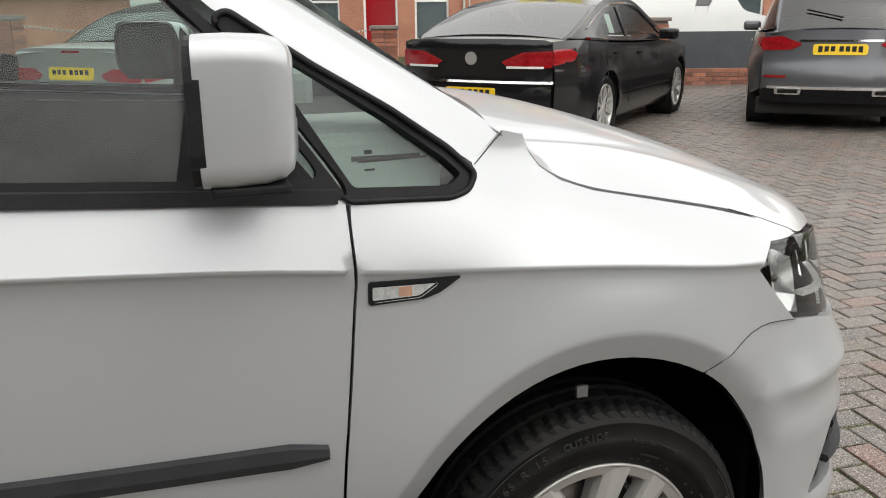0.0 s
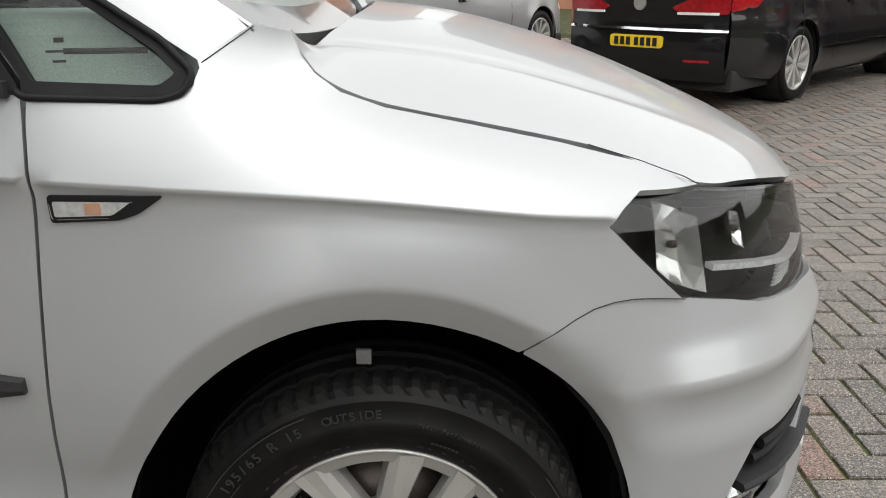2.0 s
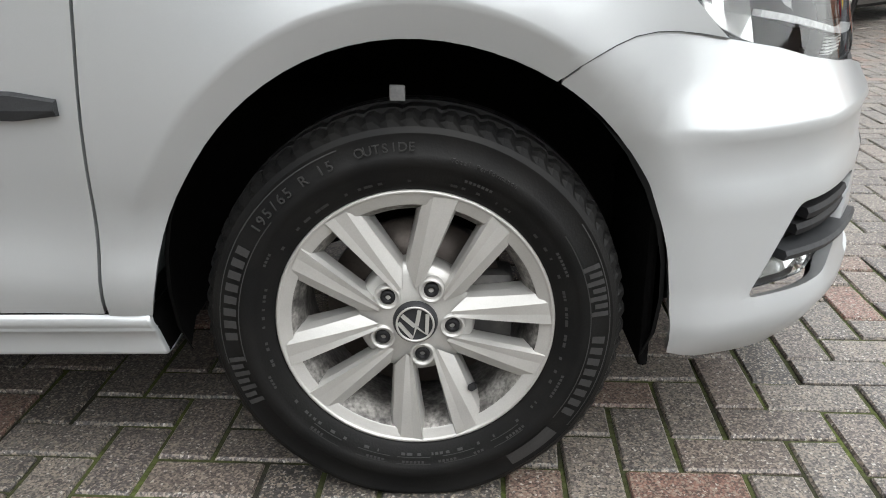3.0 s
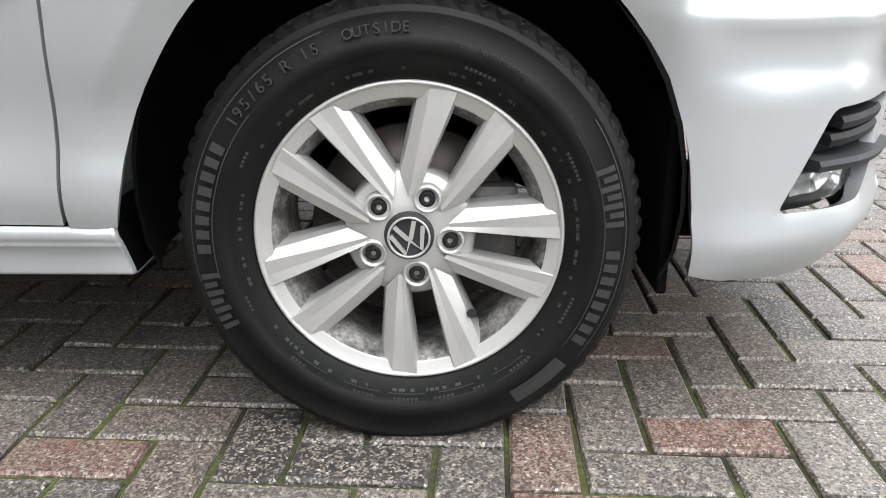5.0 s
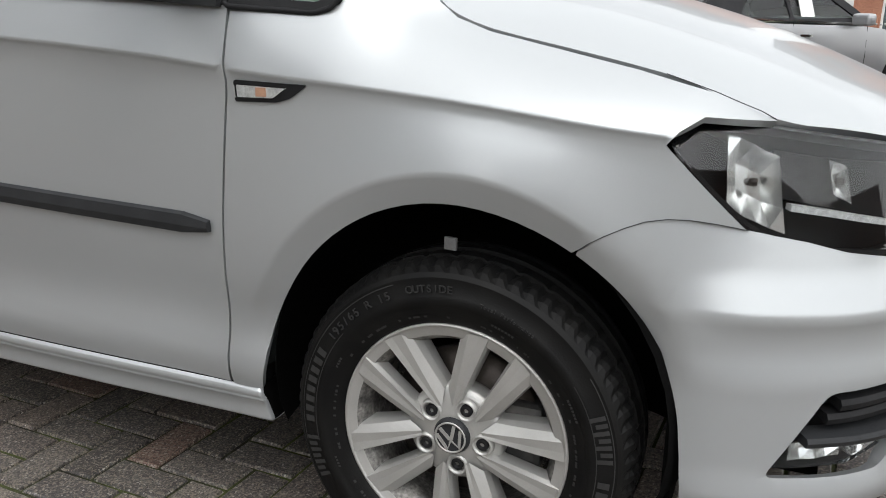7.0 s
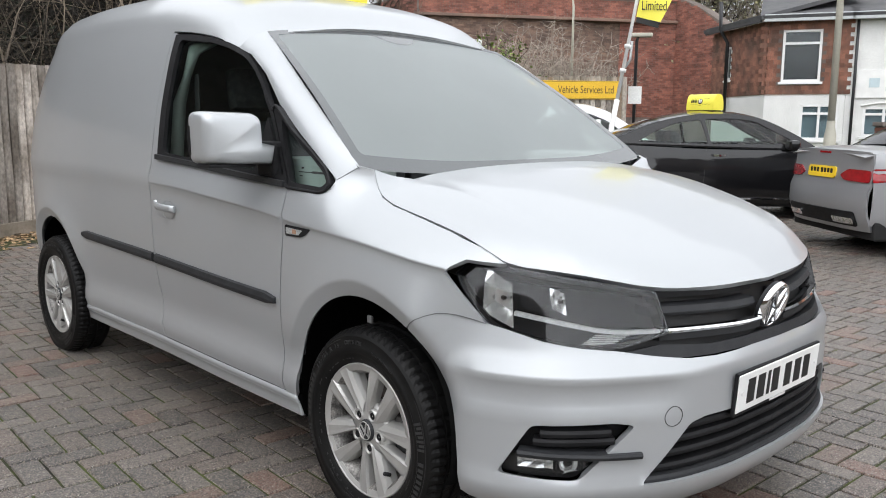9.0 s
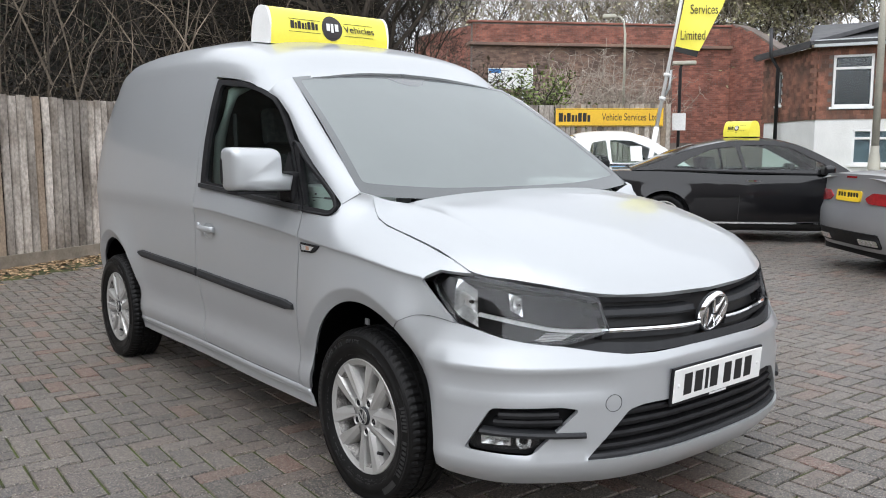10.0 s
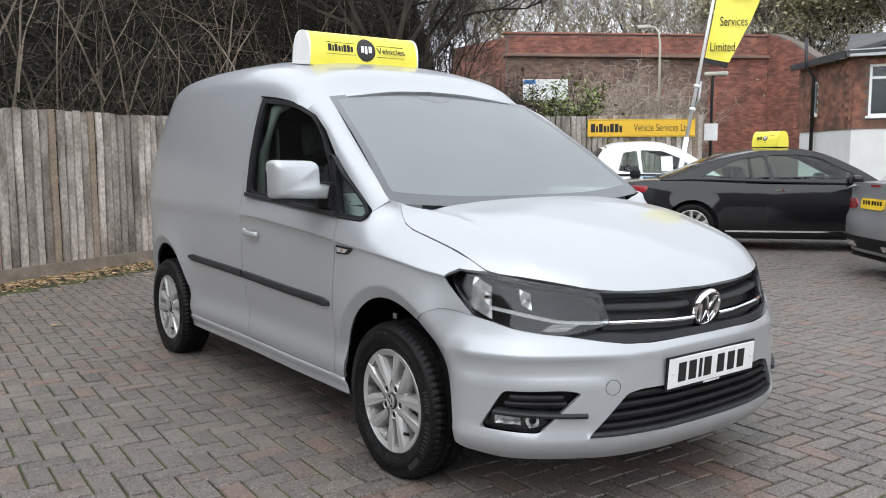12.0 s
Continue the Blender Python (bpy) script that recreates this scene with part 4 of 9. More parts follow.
LAMP = rounded([(0.017, 0.826), (0.105, 0.864), (0.32, 0.852), (0.60, 0.827), (0.88, 0.802), (0.99, 0.793), (1.04, 0.694), (0.78, 0.664), (0.64, 0.659), (0.456, 0.669), (0.305, 0.684), (0.229, 0.713)], 0.012, 3)
for s in (-1, 1):
    at = lamp_at(s)
    bm = panel(LAMP, lamp_at(s, -0.002), 0.03, [inset(LAMP, 0.005)], 0.03, (1, 0.7 * s, 0))
    lamp = part("headlight", bm, M_GLOSSBK, van, "headlight with black housing and clear lens")
    # dark housing, a gloss panel above the light line
    bm = panel(inset(LAMP, 0.006), lambda q, z, s=s: lamp_at(s, -0.028 - 0.057 * sm(0.08, 0.34, q))(q, z), 0.03, (), 0, (1, 0.7 * s, 0))
    part("headlight_housing", bm, M_LAMPBK, lamp, "dark inner housing")
    bm = panel(inset(LAMP, 0.004), lamp_at(s, -0.010), 0.03, [inset(LAMP, 0.013)], 0.06, (1, 0.7 * s, 0))
    part("inner_bezel", bm, M_LAMPBK, lamp)
    bm = panel(rounded([(0.345, 0.840), (0.60, 0.818), (0.93, 0.788), (0.97, 0.712), (0.66, 0.722), (0.345, 0.757)], 0.01), lamp_at(s, -0.055), 0.04, (), 0.01, (1, 0.7 * s, 0))
    part("gloss_panel", bm, M_LAMPBK, lamp, "black panel behind the lens")
    bm = panel(inset(LAMP, 0.003), lamp_at(s, 0.0), 0.03, (), 0.0, (1, 0.7 * s, 0))
    o = part("headlight_lens", bm, M_LAMPGLASS, lamp, "clear lens")
    o.visible_shadow = False
    # main and small reflectors: hollow blocks of upright mirror facets
    for q0, q1, z0, z1, e0, dip, nq, nz, lab in ((0.190, 0.325, 0.724, 0.832, -0.018, 0.034, 4, 3, "faceted chrome reflector"), (0.485, 0.545, 0.752, 0.804, -0.034, 0.020, 3, 2, "small chrome reflector")):
        rf_ = part("reflector", facets(lamp_at(s), lamp_at(s, -1.0), q0, q1, z0, z1, e0, dip, nq, nz, 0.16), M_FACET, lamp, lab)
        part("reflector_bulb", lathe([(0, 0.0), (0.005, 0.002), (0.006, 0.008), (0.005, 0.014)], 14, "x"), M_STEEL, rf_, "", pose(*lamp_at(s, e0 - dip + 0.006)((q0 + q1) / 2, (z0 + z1) / 2)))
    # light bar: a bright line that drops to the inner end
    pts = [lamp_at(s, -0.016)(q, z) for q, z in ((0.334, 0.746), (0.42, 0.738), (0.52, 0.727), (0.60, 0.718), (0.66, 0.711), (0.74, 0.706), (0.84, 0.704), (0.93, 0.703), (1.005, 0.704))]
    part("light_bar", sweep(pts, [(-0.004, -0.004), (0.012, -0.005), (0.012, 0.004), (-0.004, 0.004)]), M_SILVERED, lamp, "chrome line in the headlight")
    # ribbed lower indicator
    for i in range(7):
        z, k = 0.668 + 0.0045 * i, i / 6
        pts = [lamp_at(s, -0.016)(q, z + dz) for q, dz in ((0.575 + 0.075 * k, 0.002), (0.66 + 0.07 * k, 0.0), (0.70 + 0.12 * k, 0.0))]
        part("lamp_rib", sweep(pts, [(-0.003, -0.0012), (0.003, -0.0012), (0.003, 0.0012), (-0.003, 0.0012)]), M_SILVERED, lamp)

# upper grille between the lamps

def grille_at(y, z, e=0.0):
    u = abs(y)
    x = spl([(0, 0.828), (0.15, 0.822), (0.3, 0.800), (0.4, 0.772), (0.47, 0.738), (0.58, 0.678), (0.63, 0.64)], u) + (0.70 - z) * 0.36 + e
    return (x, y, z)


gout = [(-0.62, 0.640), (-0.50, 0.628), (-0.3, 0.622), (0.3, 0.622), (0.50, 0.628), (0.62, 0.640), (0.452, 0.672), (0.478, 0.790), (0.36, 0.783), (0.2, 0.777), (-0.2, 0.777), (-0.36, 0.783), (-0.478, 0.790), (-0.452, 0.672)]
bm = panel(gout, lambda y, z: grille_at(y, z, -0.045), 0.05, (), 0, (1, 0, 0))
grille = part("upper_grille", bm, M_INK, van, "black radiator grille with chrome strips and round badge")
bm = panel([(-0.615, 0.641), (-0.50, 0.629), (-0.3, 0.623), (0.3, 0.623), (0.50, 0.629), (0.615, 0.641), (0.455, 0.664), (0.30, 0.650), (-0.30, 0.650), (-0.455, 0.664)], lambda y, z: grille_at(y, z, 0.002), 0.03, (), 0.03, (1, 0, 0))
part("lower_trim", bm, M_GREYPL, grille)


def grille_bar(y0, y1, z0, e, sec, material, name, label=""):
    n = 12
    bm = bmesh.new()
    rings = []
    for i in range(n + 1):
        y = y0 + (y1 - y0) * i / n
        p = Vector(grille_at(y, z0 + 0.012 * sm(0.1, 0.45, abs(y)), e))
        rings.append([bm.verts.new(p + Vector((a, 0, b))) for a, b in sec])
    k = len(sec)
    for a, b in zip(rings, rings[1:]):
        for j in range(k):
            bm.faces.new((a[j], a[(j + 1) % k], b[(j + 1) % k], b[j]))
    bm.faces.new(rings[0])
    bm.faces.new(rings[-1])
    bmesh.ops.recalc_face_normals(bm, faces=bm.faces)
    return part(name, bm, material, grille, label)


BAR = [(-0.04, -0.010), (0.004, -0.012), (0.010, -0.004), (0.002, 0.010), (-0.04, 0.014)]
for s in (-1, 1):
    grille_bar(s * 0.072, s * 0.462, 0.732, -0.004, BAR, M_GREYPL, "grille_bar")
    grille_bar(s * 0.072, s * 0.470, 0.768, -0.006, [(-0.03, -0.006), (0.006, -0.006), (0.006, 0.008), (-0.03, 0.010)], M_BLACKPL, "grille_bar")
    grille_bar(s * 0.072, s * 0.452, 0.672, -0.004, [(-0.03, -0.016), (0.006, -0.012), (0.006, 0.006), (-0.03, 0.008)], M_GREYPL, "grille_bar")
    grille_bar(s * 0.072, s * 0.456, 0.686, 0.004, [(-0.01, -0.007), (0.006, -0.007), (0.010, 0.0), (0.006, 0.006), (-0.01, 0.007)], M_CHROME, "chrome_strip", "chrome strip")
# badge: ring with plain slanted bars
bx = grille_at(0, 0.702)[0] + 0.004
bm = lathe([(0.0, 0.010), (0.056, 0.009), (0.066, 0.006), (0.070, -0.012)], 48, "x")
badge = part("badge", bm, M_GREYPL, grille, "round chrome badge", pose(bx, 0, 0.702, 0, 17))
bm = lathe([(0.060, 0.004), (0.062, 0.015), (0.067, 0.018), (0.072, 0.014), (0.075, 0.002)], 56, "x")
STROKE = [(-0.0065, -0.004), (0.0065, -0.004), (0.0045, 0.004), (-0.0045, 0.004)]
merge(bm, sweep([(0.014, -0.030, 0.053), (0.014, -0.003, 0.002), (0.014, 0.003, 0.002), (0.014, 0.030, 0.053)], STROKE, (1, 0, 0)))
merge(bm, sweep([(0.014, -0.054, 0.026), (0.014, -0.026, -0.053), (0.014, -0.002, -0.010), (0.014, 0.002, -0.010), (0.014, 0.026, -0.053), (0.014, 0.054, 0.026)], STROKE, (1, 0, 0)))
part("badge_ring", bm, M_CHROME, grille, "chrome ring and bars", pose(bx, 0, 0.702, 0, 17))

# number plate
plate_m = pose(0.872, 0, 0.490, 0, 4)
plate = part("number_plate", box(-0.004, 0.004, -0.26, 0.26, -0.0555, 0.0555, 0.003), M_PLATE, van, "white front number plate with black bars", plate_m)
part("plate_frame", box(-0.010, 0.001, -0.266, 0.266, -0.0665, 0.0615, 0.004), M_BLACKPL, plate)
for i, y in enumerate([-0.185, -0.125, -0.078, -0.035, 0.045, 0.110, 0.172]):
    w = 0.009 if i == 2 else 0.022
    part("plate_character", box(0.004, 0.0048, y - w, y + w, -0.036, 0.036), M_INK, plate)
for y in (-0.236, 0.236):
    part("plate_screw", lathe([(0, 0.0065), (0.006, 0.006), (0.007, 0.003)], 12, "x"), M_WHITE, plate, "", pose(0, y, 0))
part("dealer_strip", box(0.001, 0.002, -0.05, 0.05, -0.0645, -0.0575), M_WHITE, plate, "thin printed dealer strip")

# side repeater on the wing, black blade behind it
for s in (-1, 1):
    def wing_at(e, s=s):
        return lambda a, b: (a, s * (half_width(a, b) + e), b)
    bm = panel(rounded([(-0.404, 0.856), (-0.318, 0.858), (-0.292, 0.866), (-0.258, 0.889), (-0.404, 0.893)], 0.006), wing_at(0.0035), 0.03, (), 0.008, (0, s, 0))
    rep = part("side_repeater", bm, M_BLACKPL, van, "black side repeater blade with clear lens")
    lens = rounded([(-0.400, 0.862), (-0.325, 0.863), (-0.294, 0.884), (-0.400, 0.887)], 0.005)
    part("repeater_reflector", panel(inset(lens, 0.002), wing_at(0.0045), 0.03, (), 0, (0, s, 0)), M_SILVERED, rep, "silvered reflector")
    part("repeater_bulb", box(-0.358, -0.338, -0.001, 0.001, 0.867, 0.882), M_AMBER, rep, "amber bulb", pose(0, s * (half_width(-0.35, 0.874) + 0.006), 0))
    o = part("repeater_lens", panel(lens, wing_at(0.010), 0.03, (), 0.005, (0, s, 0)), M_LAMPGLASS, rep, "clear lens")
    o.visible_shadow = False

# thin shut lines: wing to bumper, wing to pillar
for s in (-1, 1):
    knots = [(0.206, 0.675), (0.224, 0.690), (0.245, 0.7030), (0.272, 0.7155), (0.300, 0.7250), (0.330, 0.7288), (0.36, 0.7282), (0.40, 0.7230), (0.443, 0.7150)]
    pts = [(x, s * (half_width(x, z) + 0.0006), z) for x, z in knots]
    part("bumper_shut_line", sweep(pts, [(-0.0006, -0.0006), (0.0006, -0.0006), (0.0006, 0.0006), (-0.0006, 0.0006)], (0, 0, 1)), M_SEAM, van)
    a, b = Vector(WS_EDGE[0]), Vector(DR_EDGE[0])
    pts = [a + (b - a) * k / 6 for k in range(7)]
    pts = [(p.x, s * (half_width(p.x, p.z) + 0.0012), p.z) for p in pts]
    part("pillar_shut_line", sweep(pts, [(-0.0007, -0.0007), (0.0007, -0.0007), (0.0007, 0.0007), (-0.0007, 0.0007)], (0, 0, 1)), M_SEAM, van)
    knots = [(0.30, 0), (0.34, 0), (0.375, 0), (0.41, 0), (0.44, 0), (0.462, 0)]
    pts = []
    for x, _ in knots:
        y = spl(T_SEAMY, x) + 0.0012
        pts.append((x, s * y, max(bonnet_at(x, y)[2], spl(T_SEAM, x) - 0.004) + 0.0006))
    part("bonnet_shut_line", sweep(pts, [(-0.0007, -0.0007), (0.0007, -0.0007), (0.0007, 0.0007), (-0.0007, 0.0007)], (0, 0, 1)), M_SEAM, van)

# ---- the van's wheels, mirrors, handles, strips, cabin ----
def tyre_mesh():
    prof = [(0.198, -0.060), (0.205, -0.078), (0.215, -0.087), (0.235, -0.096), (0.243, -0.0975), (0.2445, -0.0990), (0.262, -0.1000), (0.2635, -0.0985), (0.278, -0.0970), (0.290, -0.0935), (0.2925, -0.0945), (0.300, -0.0890), (0.3085, -0.0780),
            (0.3145, -0.066), (0.316, -0.050), (0.3165, -0.044), (0.3095, -0.043), (0.3095, -0.035), (0.317, -0.034), (0.318, -0.010), (0.311, -0.009), (0.311, 0.009), (0.318, 0.010), (0.317, 0.034), (0.310, 0.035), (0.310, 0.043), (0.3165, 0.044), (0.314, 0.066),
            (0.305, 0.082), (0.285, 0.094), (0.245, 0.099), (0.210, 0.086), (0.198, 0.06)]
    n = 210
    bm = bmesh.new()
    rings = []
    for i in range(n):
        a = 2 * math.pi * i / n
        ring = []
        for j, (r, w) in enumerate(prof):
            if 11 <= j <= 15 and i % 3 == 0:
                r -= (0.0, 0.0035, 0.006, 0.007, 0.007)[j - 11]
            if 18 <= j <= 19 and i % 6 == 0 or 23 <= j <= 23 and i % 6 == 3:
                r -= 0.004
            t = a + (0.008 if 12 <= j <= 13 else 0)
            ring.append(bm.verts.new((r * math.cos(t), w, r * math.sin(t))))
        rings.append(ring)
    for i in range(n):
        p, q = rings[i], rings[(i + 1) % n]
        for j in range(len(prof) - 1):
            bm.faces.new((p[j], p[j + 1], q[j + 1], q[j])).smooth = not 10 <= j <= 24
    bmesh.ops.recalc_face_normals(bm, faces=bm.faces)
    return bm


def rim_meshes():
    # outer lip with its flat ring, and the well behind it
    lip = lathe([(0.2085, -0.060), (0.2090, -0.0815), (0.2075, -0.0850), (0.2045, -0.0855), (0.2030, -0.0835), (0.2015, -0.0825), (0.1880, -0.0805), (0.1855, -0.0790)], 120)
    barrel = lathe([(0.1858, -0.0792), (0.1800, -0.0700), (0.1720, -0.0540), (0.1690, -0.0400), (0.1700, 0.0), (0.1760, 0.07), (0.20, 0.075), (0.21, 0.06)], 96)
    # spokes: five Vs; each has a sharp ridge towards the narrow slot, a flat face, a second crease and a slope to the wide window
    # (radius, angle from the middle of the V, depth) at the hub and at the ring
    lines = [((0.066, 23.8, -0.045), (0.196, 30.2, -0.052)), ((0.0645, 22.6, -0.0705), (0.1985, 29.6, -0.0760)), ((0.0600, 20.0, -0.0800), (0.2035, 28.4, -0.0845)), ((0.0580, 15.5, -0.0780), (0.2015, 24.0, -0.0830)),
             ((0.0560, 10.0, -0.0785), (0.1995, 18.4, -0.0835)), ((0.0840, 2.4, -0.0690), (0.1835, 13.8, -0.0770)), ((0.0890, 1.2, -0.0560), (0.1800, 12.2, -0.0600)), ((0.0900, 0.8, -0.0350), (0.1760, 11.6, -0.0350))]
    spokes = []
    for v in range(5):
        for s in (-1, 1):
            bm = bmesh.new()
            cols = []
            for (r0, a0, y0), (r1, a1, y1) in lines:
                c0, c1 = [Vector((r * math.cos(radians(100 + 72 * v + s * a)), y, r * math.sin(radians(100 + 72 * v + s * a)))) for r, a, y in ((r0, a0, y0), (r1, a1, y1))]
                cols.append([bm.verts.new(c0 + (c1 - c0) * (k / 6) + Vector((0, -0.0012 * math.sin(math.pi * k / 6), 0))) for k in range(7)])
            for p, q in zip(cols, cols[1:]):
                for k in range(6):
                    bm.faces.new((p[k], p[k + 1], q[k + 1], q[k])).smooth = False
            bmesh.ops.recalc_face_normals(bm, faces=bm.faces)
            if sum(f.normal.y * f.calc_area() for f in bm.faces) > 0:
                bmesh.ops.reverse_faces(bm, faces=bm.faces)
            spokes.append(bm)
    hub = lathe([(0.0, -0.074), (0.036, -0.076), (0.044, -0.075), (0.058, -0.0715), (0.074, -0.0680), (0.086, -0.0640), (0.0905, -0.0560), (0.0915, -0.030), (0.080, -0.01)], 80)
    return lip, barrel, spokes, hub


def build_wheel(name, at, label):
    wheel = part(name, tyre_mesh(), M_RUBBER, van, label, at)
    lip, barrel, spokes, hub = rim_meshes()
    part("rim", lip, M_ALLOY, wheel, "silver alloy rim")
    part("rim_barrel", barrel, M_DUST, wheel, "rim well with black brake dust")
    for sp in spokes:
        part("spoke", sp, M_ALLOY, wheel)
    part("hub", hub, M_ALLOY, wheel)
    for k in range(5):
        a = radians(90 - (26 + 72 * k))
        c = (0.056 * math.cos(a), 0, 0.056 * math.sin(a))
        part("nut_pocket", lathe([(0.0120, -0.062), (0.0135, -0.072), (0.0160, -0.0795), (0.0185, -0.0790), (0.0215, -0.066)], 28), M_ALLOY, wheel, "", pose(*c))
        part("wheel_nut", lathe([(0.0, -0.070), (0.004, -0.070), (0.0045, -0.0765), (0.0085, -0.0770), (0.0112, -0.0750), (0.0120, -0.060)], 20), M_BLACKPL, wheel, "black capped wheel nut", pose(*c))
    part("hub_cap", lathe([(0.0, -0.0850), (0.026, -0.0840), (0.0285, -0.0860), (0.0305, -0.0860), (0.0325, -0.081), (0.036, -0.070)], 48), M_GREYPL, wheel, "grey centre cap with silver bars")
    bars = sweep([(-0.014, -0.0865, 0.020), (-0.002, -0.0865, -0.002), (0.002, -0.0865, -0.002), (0.014, -0.0865, 0.020)], [(-0.003, -0.001), (0.003, -0.001), (0.003, 0.001), (-0.003, 0.001)], (0, 1, 0))
    merge(bars, sweep([(-0.023, -0.0865, 0.010), (-0.011, -0.0865, -0.021), (0.0, -0.0865, -0.004), (0.011, -0.0865, -0.021), (0.023, -0.0865, 0.010)], [(-0.003, -0.001), (0.003, -0.001), (0.003, 0.001), (-0.003, 0.001)], (0, 1, 0)))
    merge(bars, lathe([(0.0262, -0.0847), (0.0262, -0.0875), (0.0292, -0.0875), (0.0292, -0.0847)], 40))
    part("cap_emblem", bars, M_ALLOY, wheel, "silver ring and bars", pose(0, 0, 0, 0, -18))
    part("valve", tube([(0.150 * math.cos(radians(-53)), -0.06, 0.150 * math.sin(radians(-53))), (0.140 * math.cos(radians(-53)), -0.080, 0.140 * math.sin(radians(-53)))], 0.006, 10), M_BLACKPL, wheel)
    part("brake_disc", lathe([(0.06, -0.012), (0.140, -0.012), (0.140, 0.010), (0.06, 0.010)], 60), M_STEEL, wheel, "worn steel brake disc")
    part("brake_hat", lathe([(0.0, -0.035), (0.066, -0.035), (0.074, -0.012)], 48), M_IRON, wheel)
    cal = box(0.075, 0.150, -0.036, 0.03, -0.055, 0.06, 0.014)
    part("brake_caliper", cal, M_IRON, wheel, "dirty cast iron caliper")
    # raised marks on the sidewall: bands and short bars where small print stands
    band, marks = bmesh.new(), bmesh.new()
    rnd = random.Random(5)

    def on_wall(bm, a0, a1, r0, r1, e):
        """A thin raised patch of the sidewall between two angles and two radii."""
        n = max(1, int(abs(a1 - a0) / 3))
        side = [(0.205, 0.078), (0.215, 0.087), (0.235, 0.096), (0.243, 0.0975), (0.2445, 0.0990), (0.262, 0.1000), (0.2635, 0.0990), (0.278, 0.0972), (0.290, 0.0940), (0.30, 0.0890)]
        rr = [r0 + (r1 - r0) * k / 3 for k in range(4)]
        cols = []
        for i in range(n + 1):
            a = radians(a0 + (a1 - a0) * i / n)
            cols.append([bm.verts.new((r * math.cos(a), -spl(side, r) - e, r * math.sin(a))) for r in rr])
        fs = [bm.faces.new((p[k], p[k + 1], q[k + 1], q[k])) for p, q in zip(cols, cols[1:]) for k in range(3)]
        for f in fs:
            f.normal_update()
            if f.normal.y > 0:
                f.normal_flip()

    def glyph(a0, a1, r0, r1, e=0.0018):
        on_wall(marks, a0, a1, r0, r1, e)
    for a0, a1 in ((140, 192), (-36, 34)):
        on_wall(band, a0, a1, 0.2585, 0.2600, 0.0012)
        on_wall(band, a0, a1, 0.2870, 0.2885, 0.0012)
    on_wall(band, -58, -40, 0.262, 0.284, 0.0010)
    on_wall(band, 111, 148, 0.2865, 0.2880, 0.0012)
    for a in (226, 246, 262, 280, 300):
        on_wall(band, a, a + 13, 0.2290, 0.2300, 0.0012)
        on_wall(band, a, a + 13, 0.2400, 0.2410, 0.0012)
    for k in range(8):
        glyph(152 + 4.2 * k, 154.6 + 4.2 * k, 0.263, 0.282)
        glyph(-3 - 3.9 * k, -5.4 - 3.9 * k, 0.263, 0.282)
    for k in range(7):
        r0 = 0.266 if k % 2 else 0.260
        glyph(4 + 2.6 * k, 5.6 + 2.6 * k, r0, 0.285)
        glyph(190 + 2.6 * k, 191.6 + 2.6 * k, r0, 0.285)
    for k in range(90):
        a = rnd.uniform(0, 360)
        glyph(a, a + rnd.uniform(0.6, 1.6), 0.2225, 0.2265)
    for a in (200, 226, 250, 264, 278, 292, 306, 150, 330, 20, 62):
        for k in range(rnd.randint(3, 7)):
            glyph(a + 1.5 * k, a + 1.5 * k + 1.0, 0.2345, 0.2385)
    tagged(part("sidewall_band", band, M_LETTER, wheel), kind="stuff")
    tagged(part("sidewall_lettering_rest", marks, M_LETTER, wheel), "raised sidewall marks", kind="stuff")

    def arc_text(txt, mid_deg, r, size, step):
        n = len(txt)
        for i, ch in enumerate(txt):
            if ch == " ":
                continue
            a = mid_deg + (n / 2 - i - 0.5) * step
            words(ch, size, M_LETTER, wheel, Matrix.Translation((r * math.cos(radians(a)), -0.1005 if r > 0.25 else -0.099, r * math.sin(radians(a)))) @ Matrix.Rotation(-radians(a - 90), 4, "Y") @ Matrix.Rotation(radians(90), 4, "X"), thick=0.0012, name="sidewall_lettering")
    arc_text("195/65 R 15", 129.5, 0.271, 0.021, 3.0)
    arc_text("OUTSIDE", 97.5, 0.274, 0.0185, 2.55)
    arc_text("Total Performance", 67, 0.261, 0.0095, 1.3)
    return wheel


rub = pose(0, -0.790, HUB_Z, 0, 0, 0)
wheel_fr = build_wheel("front_wheel", rub, "black tyre on five double-spoke silver alloy wheel")
wheels = [wheel_fr]
spots = (("rear_wheel", pose(-WHEELBASE, -0.786, HUB_Z, 0, 35, 0)), ("front_wheel", pose(0, 0.790, HUB_Z, 0, 0, 180)), ("rear_wheel", pose(-WHEELBASE, 0.786, HUB_Z, 0, 10, 180)))
for nm, m in spots:
    w2 = copy_thing(wheel_fr, m)
    w2.name = nm
    wheels.append(w2)
# the tyres stand flat on the ground and bulge a little there
for w2 in wheels:
    w2.data = w2.data.copy()
    m, back_m = w2.matrix_basis, w2.matrix_basis.inverted()
    for v in w2.data.vertices:
        p = m @ v.co
        if p.z < 0.06:
            mid_y = m.translation.y
            p.y = mid_y + (p.y - mid_y) * (1 + 0.07 * (1 - sm(0.0, 0.06, p.z)))
            p.z = max(p.z, 0.001)
            v.co = back_m @ p

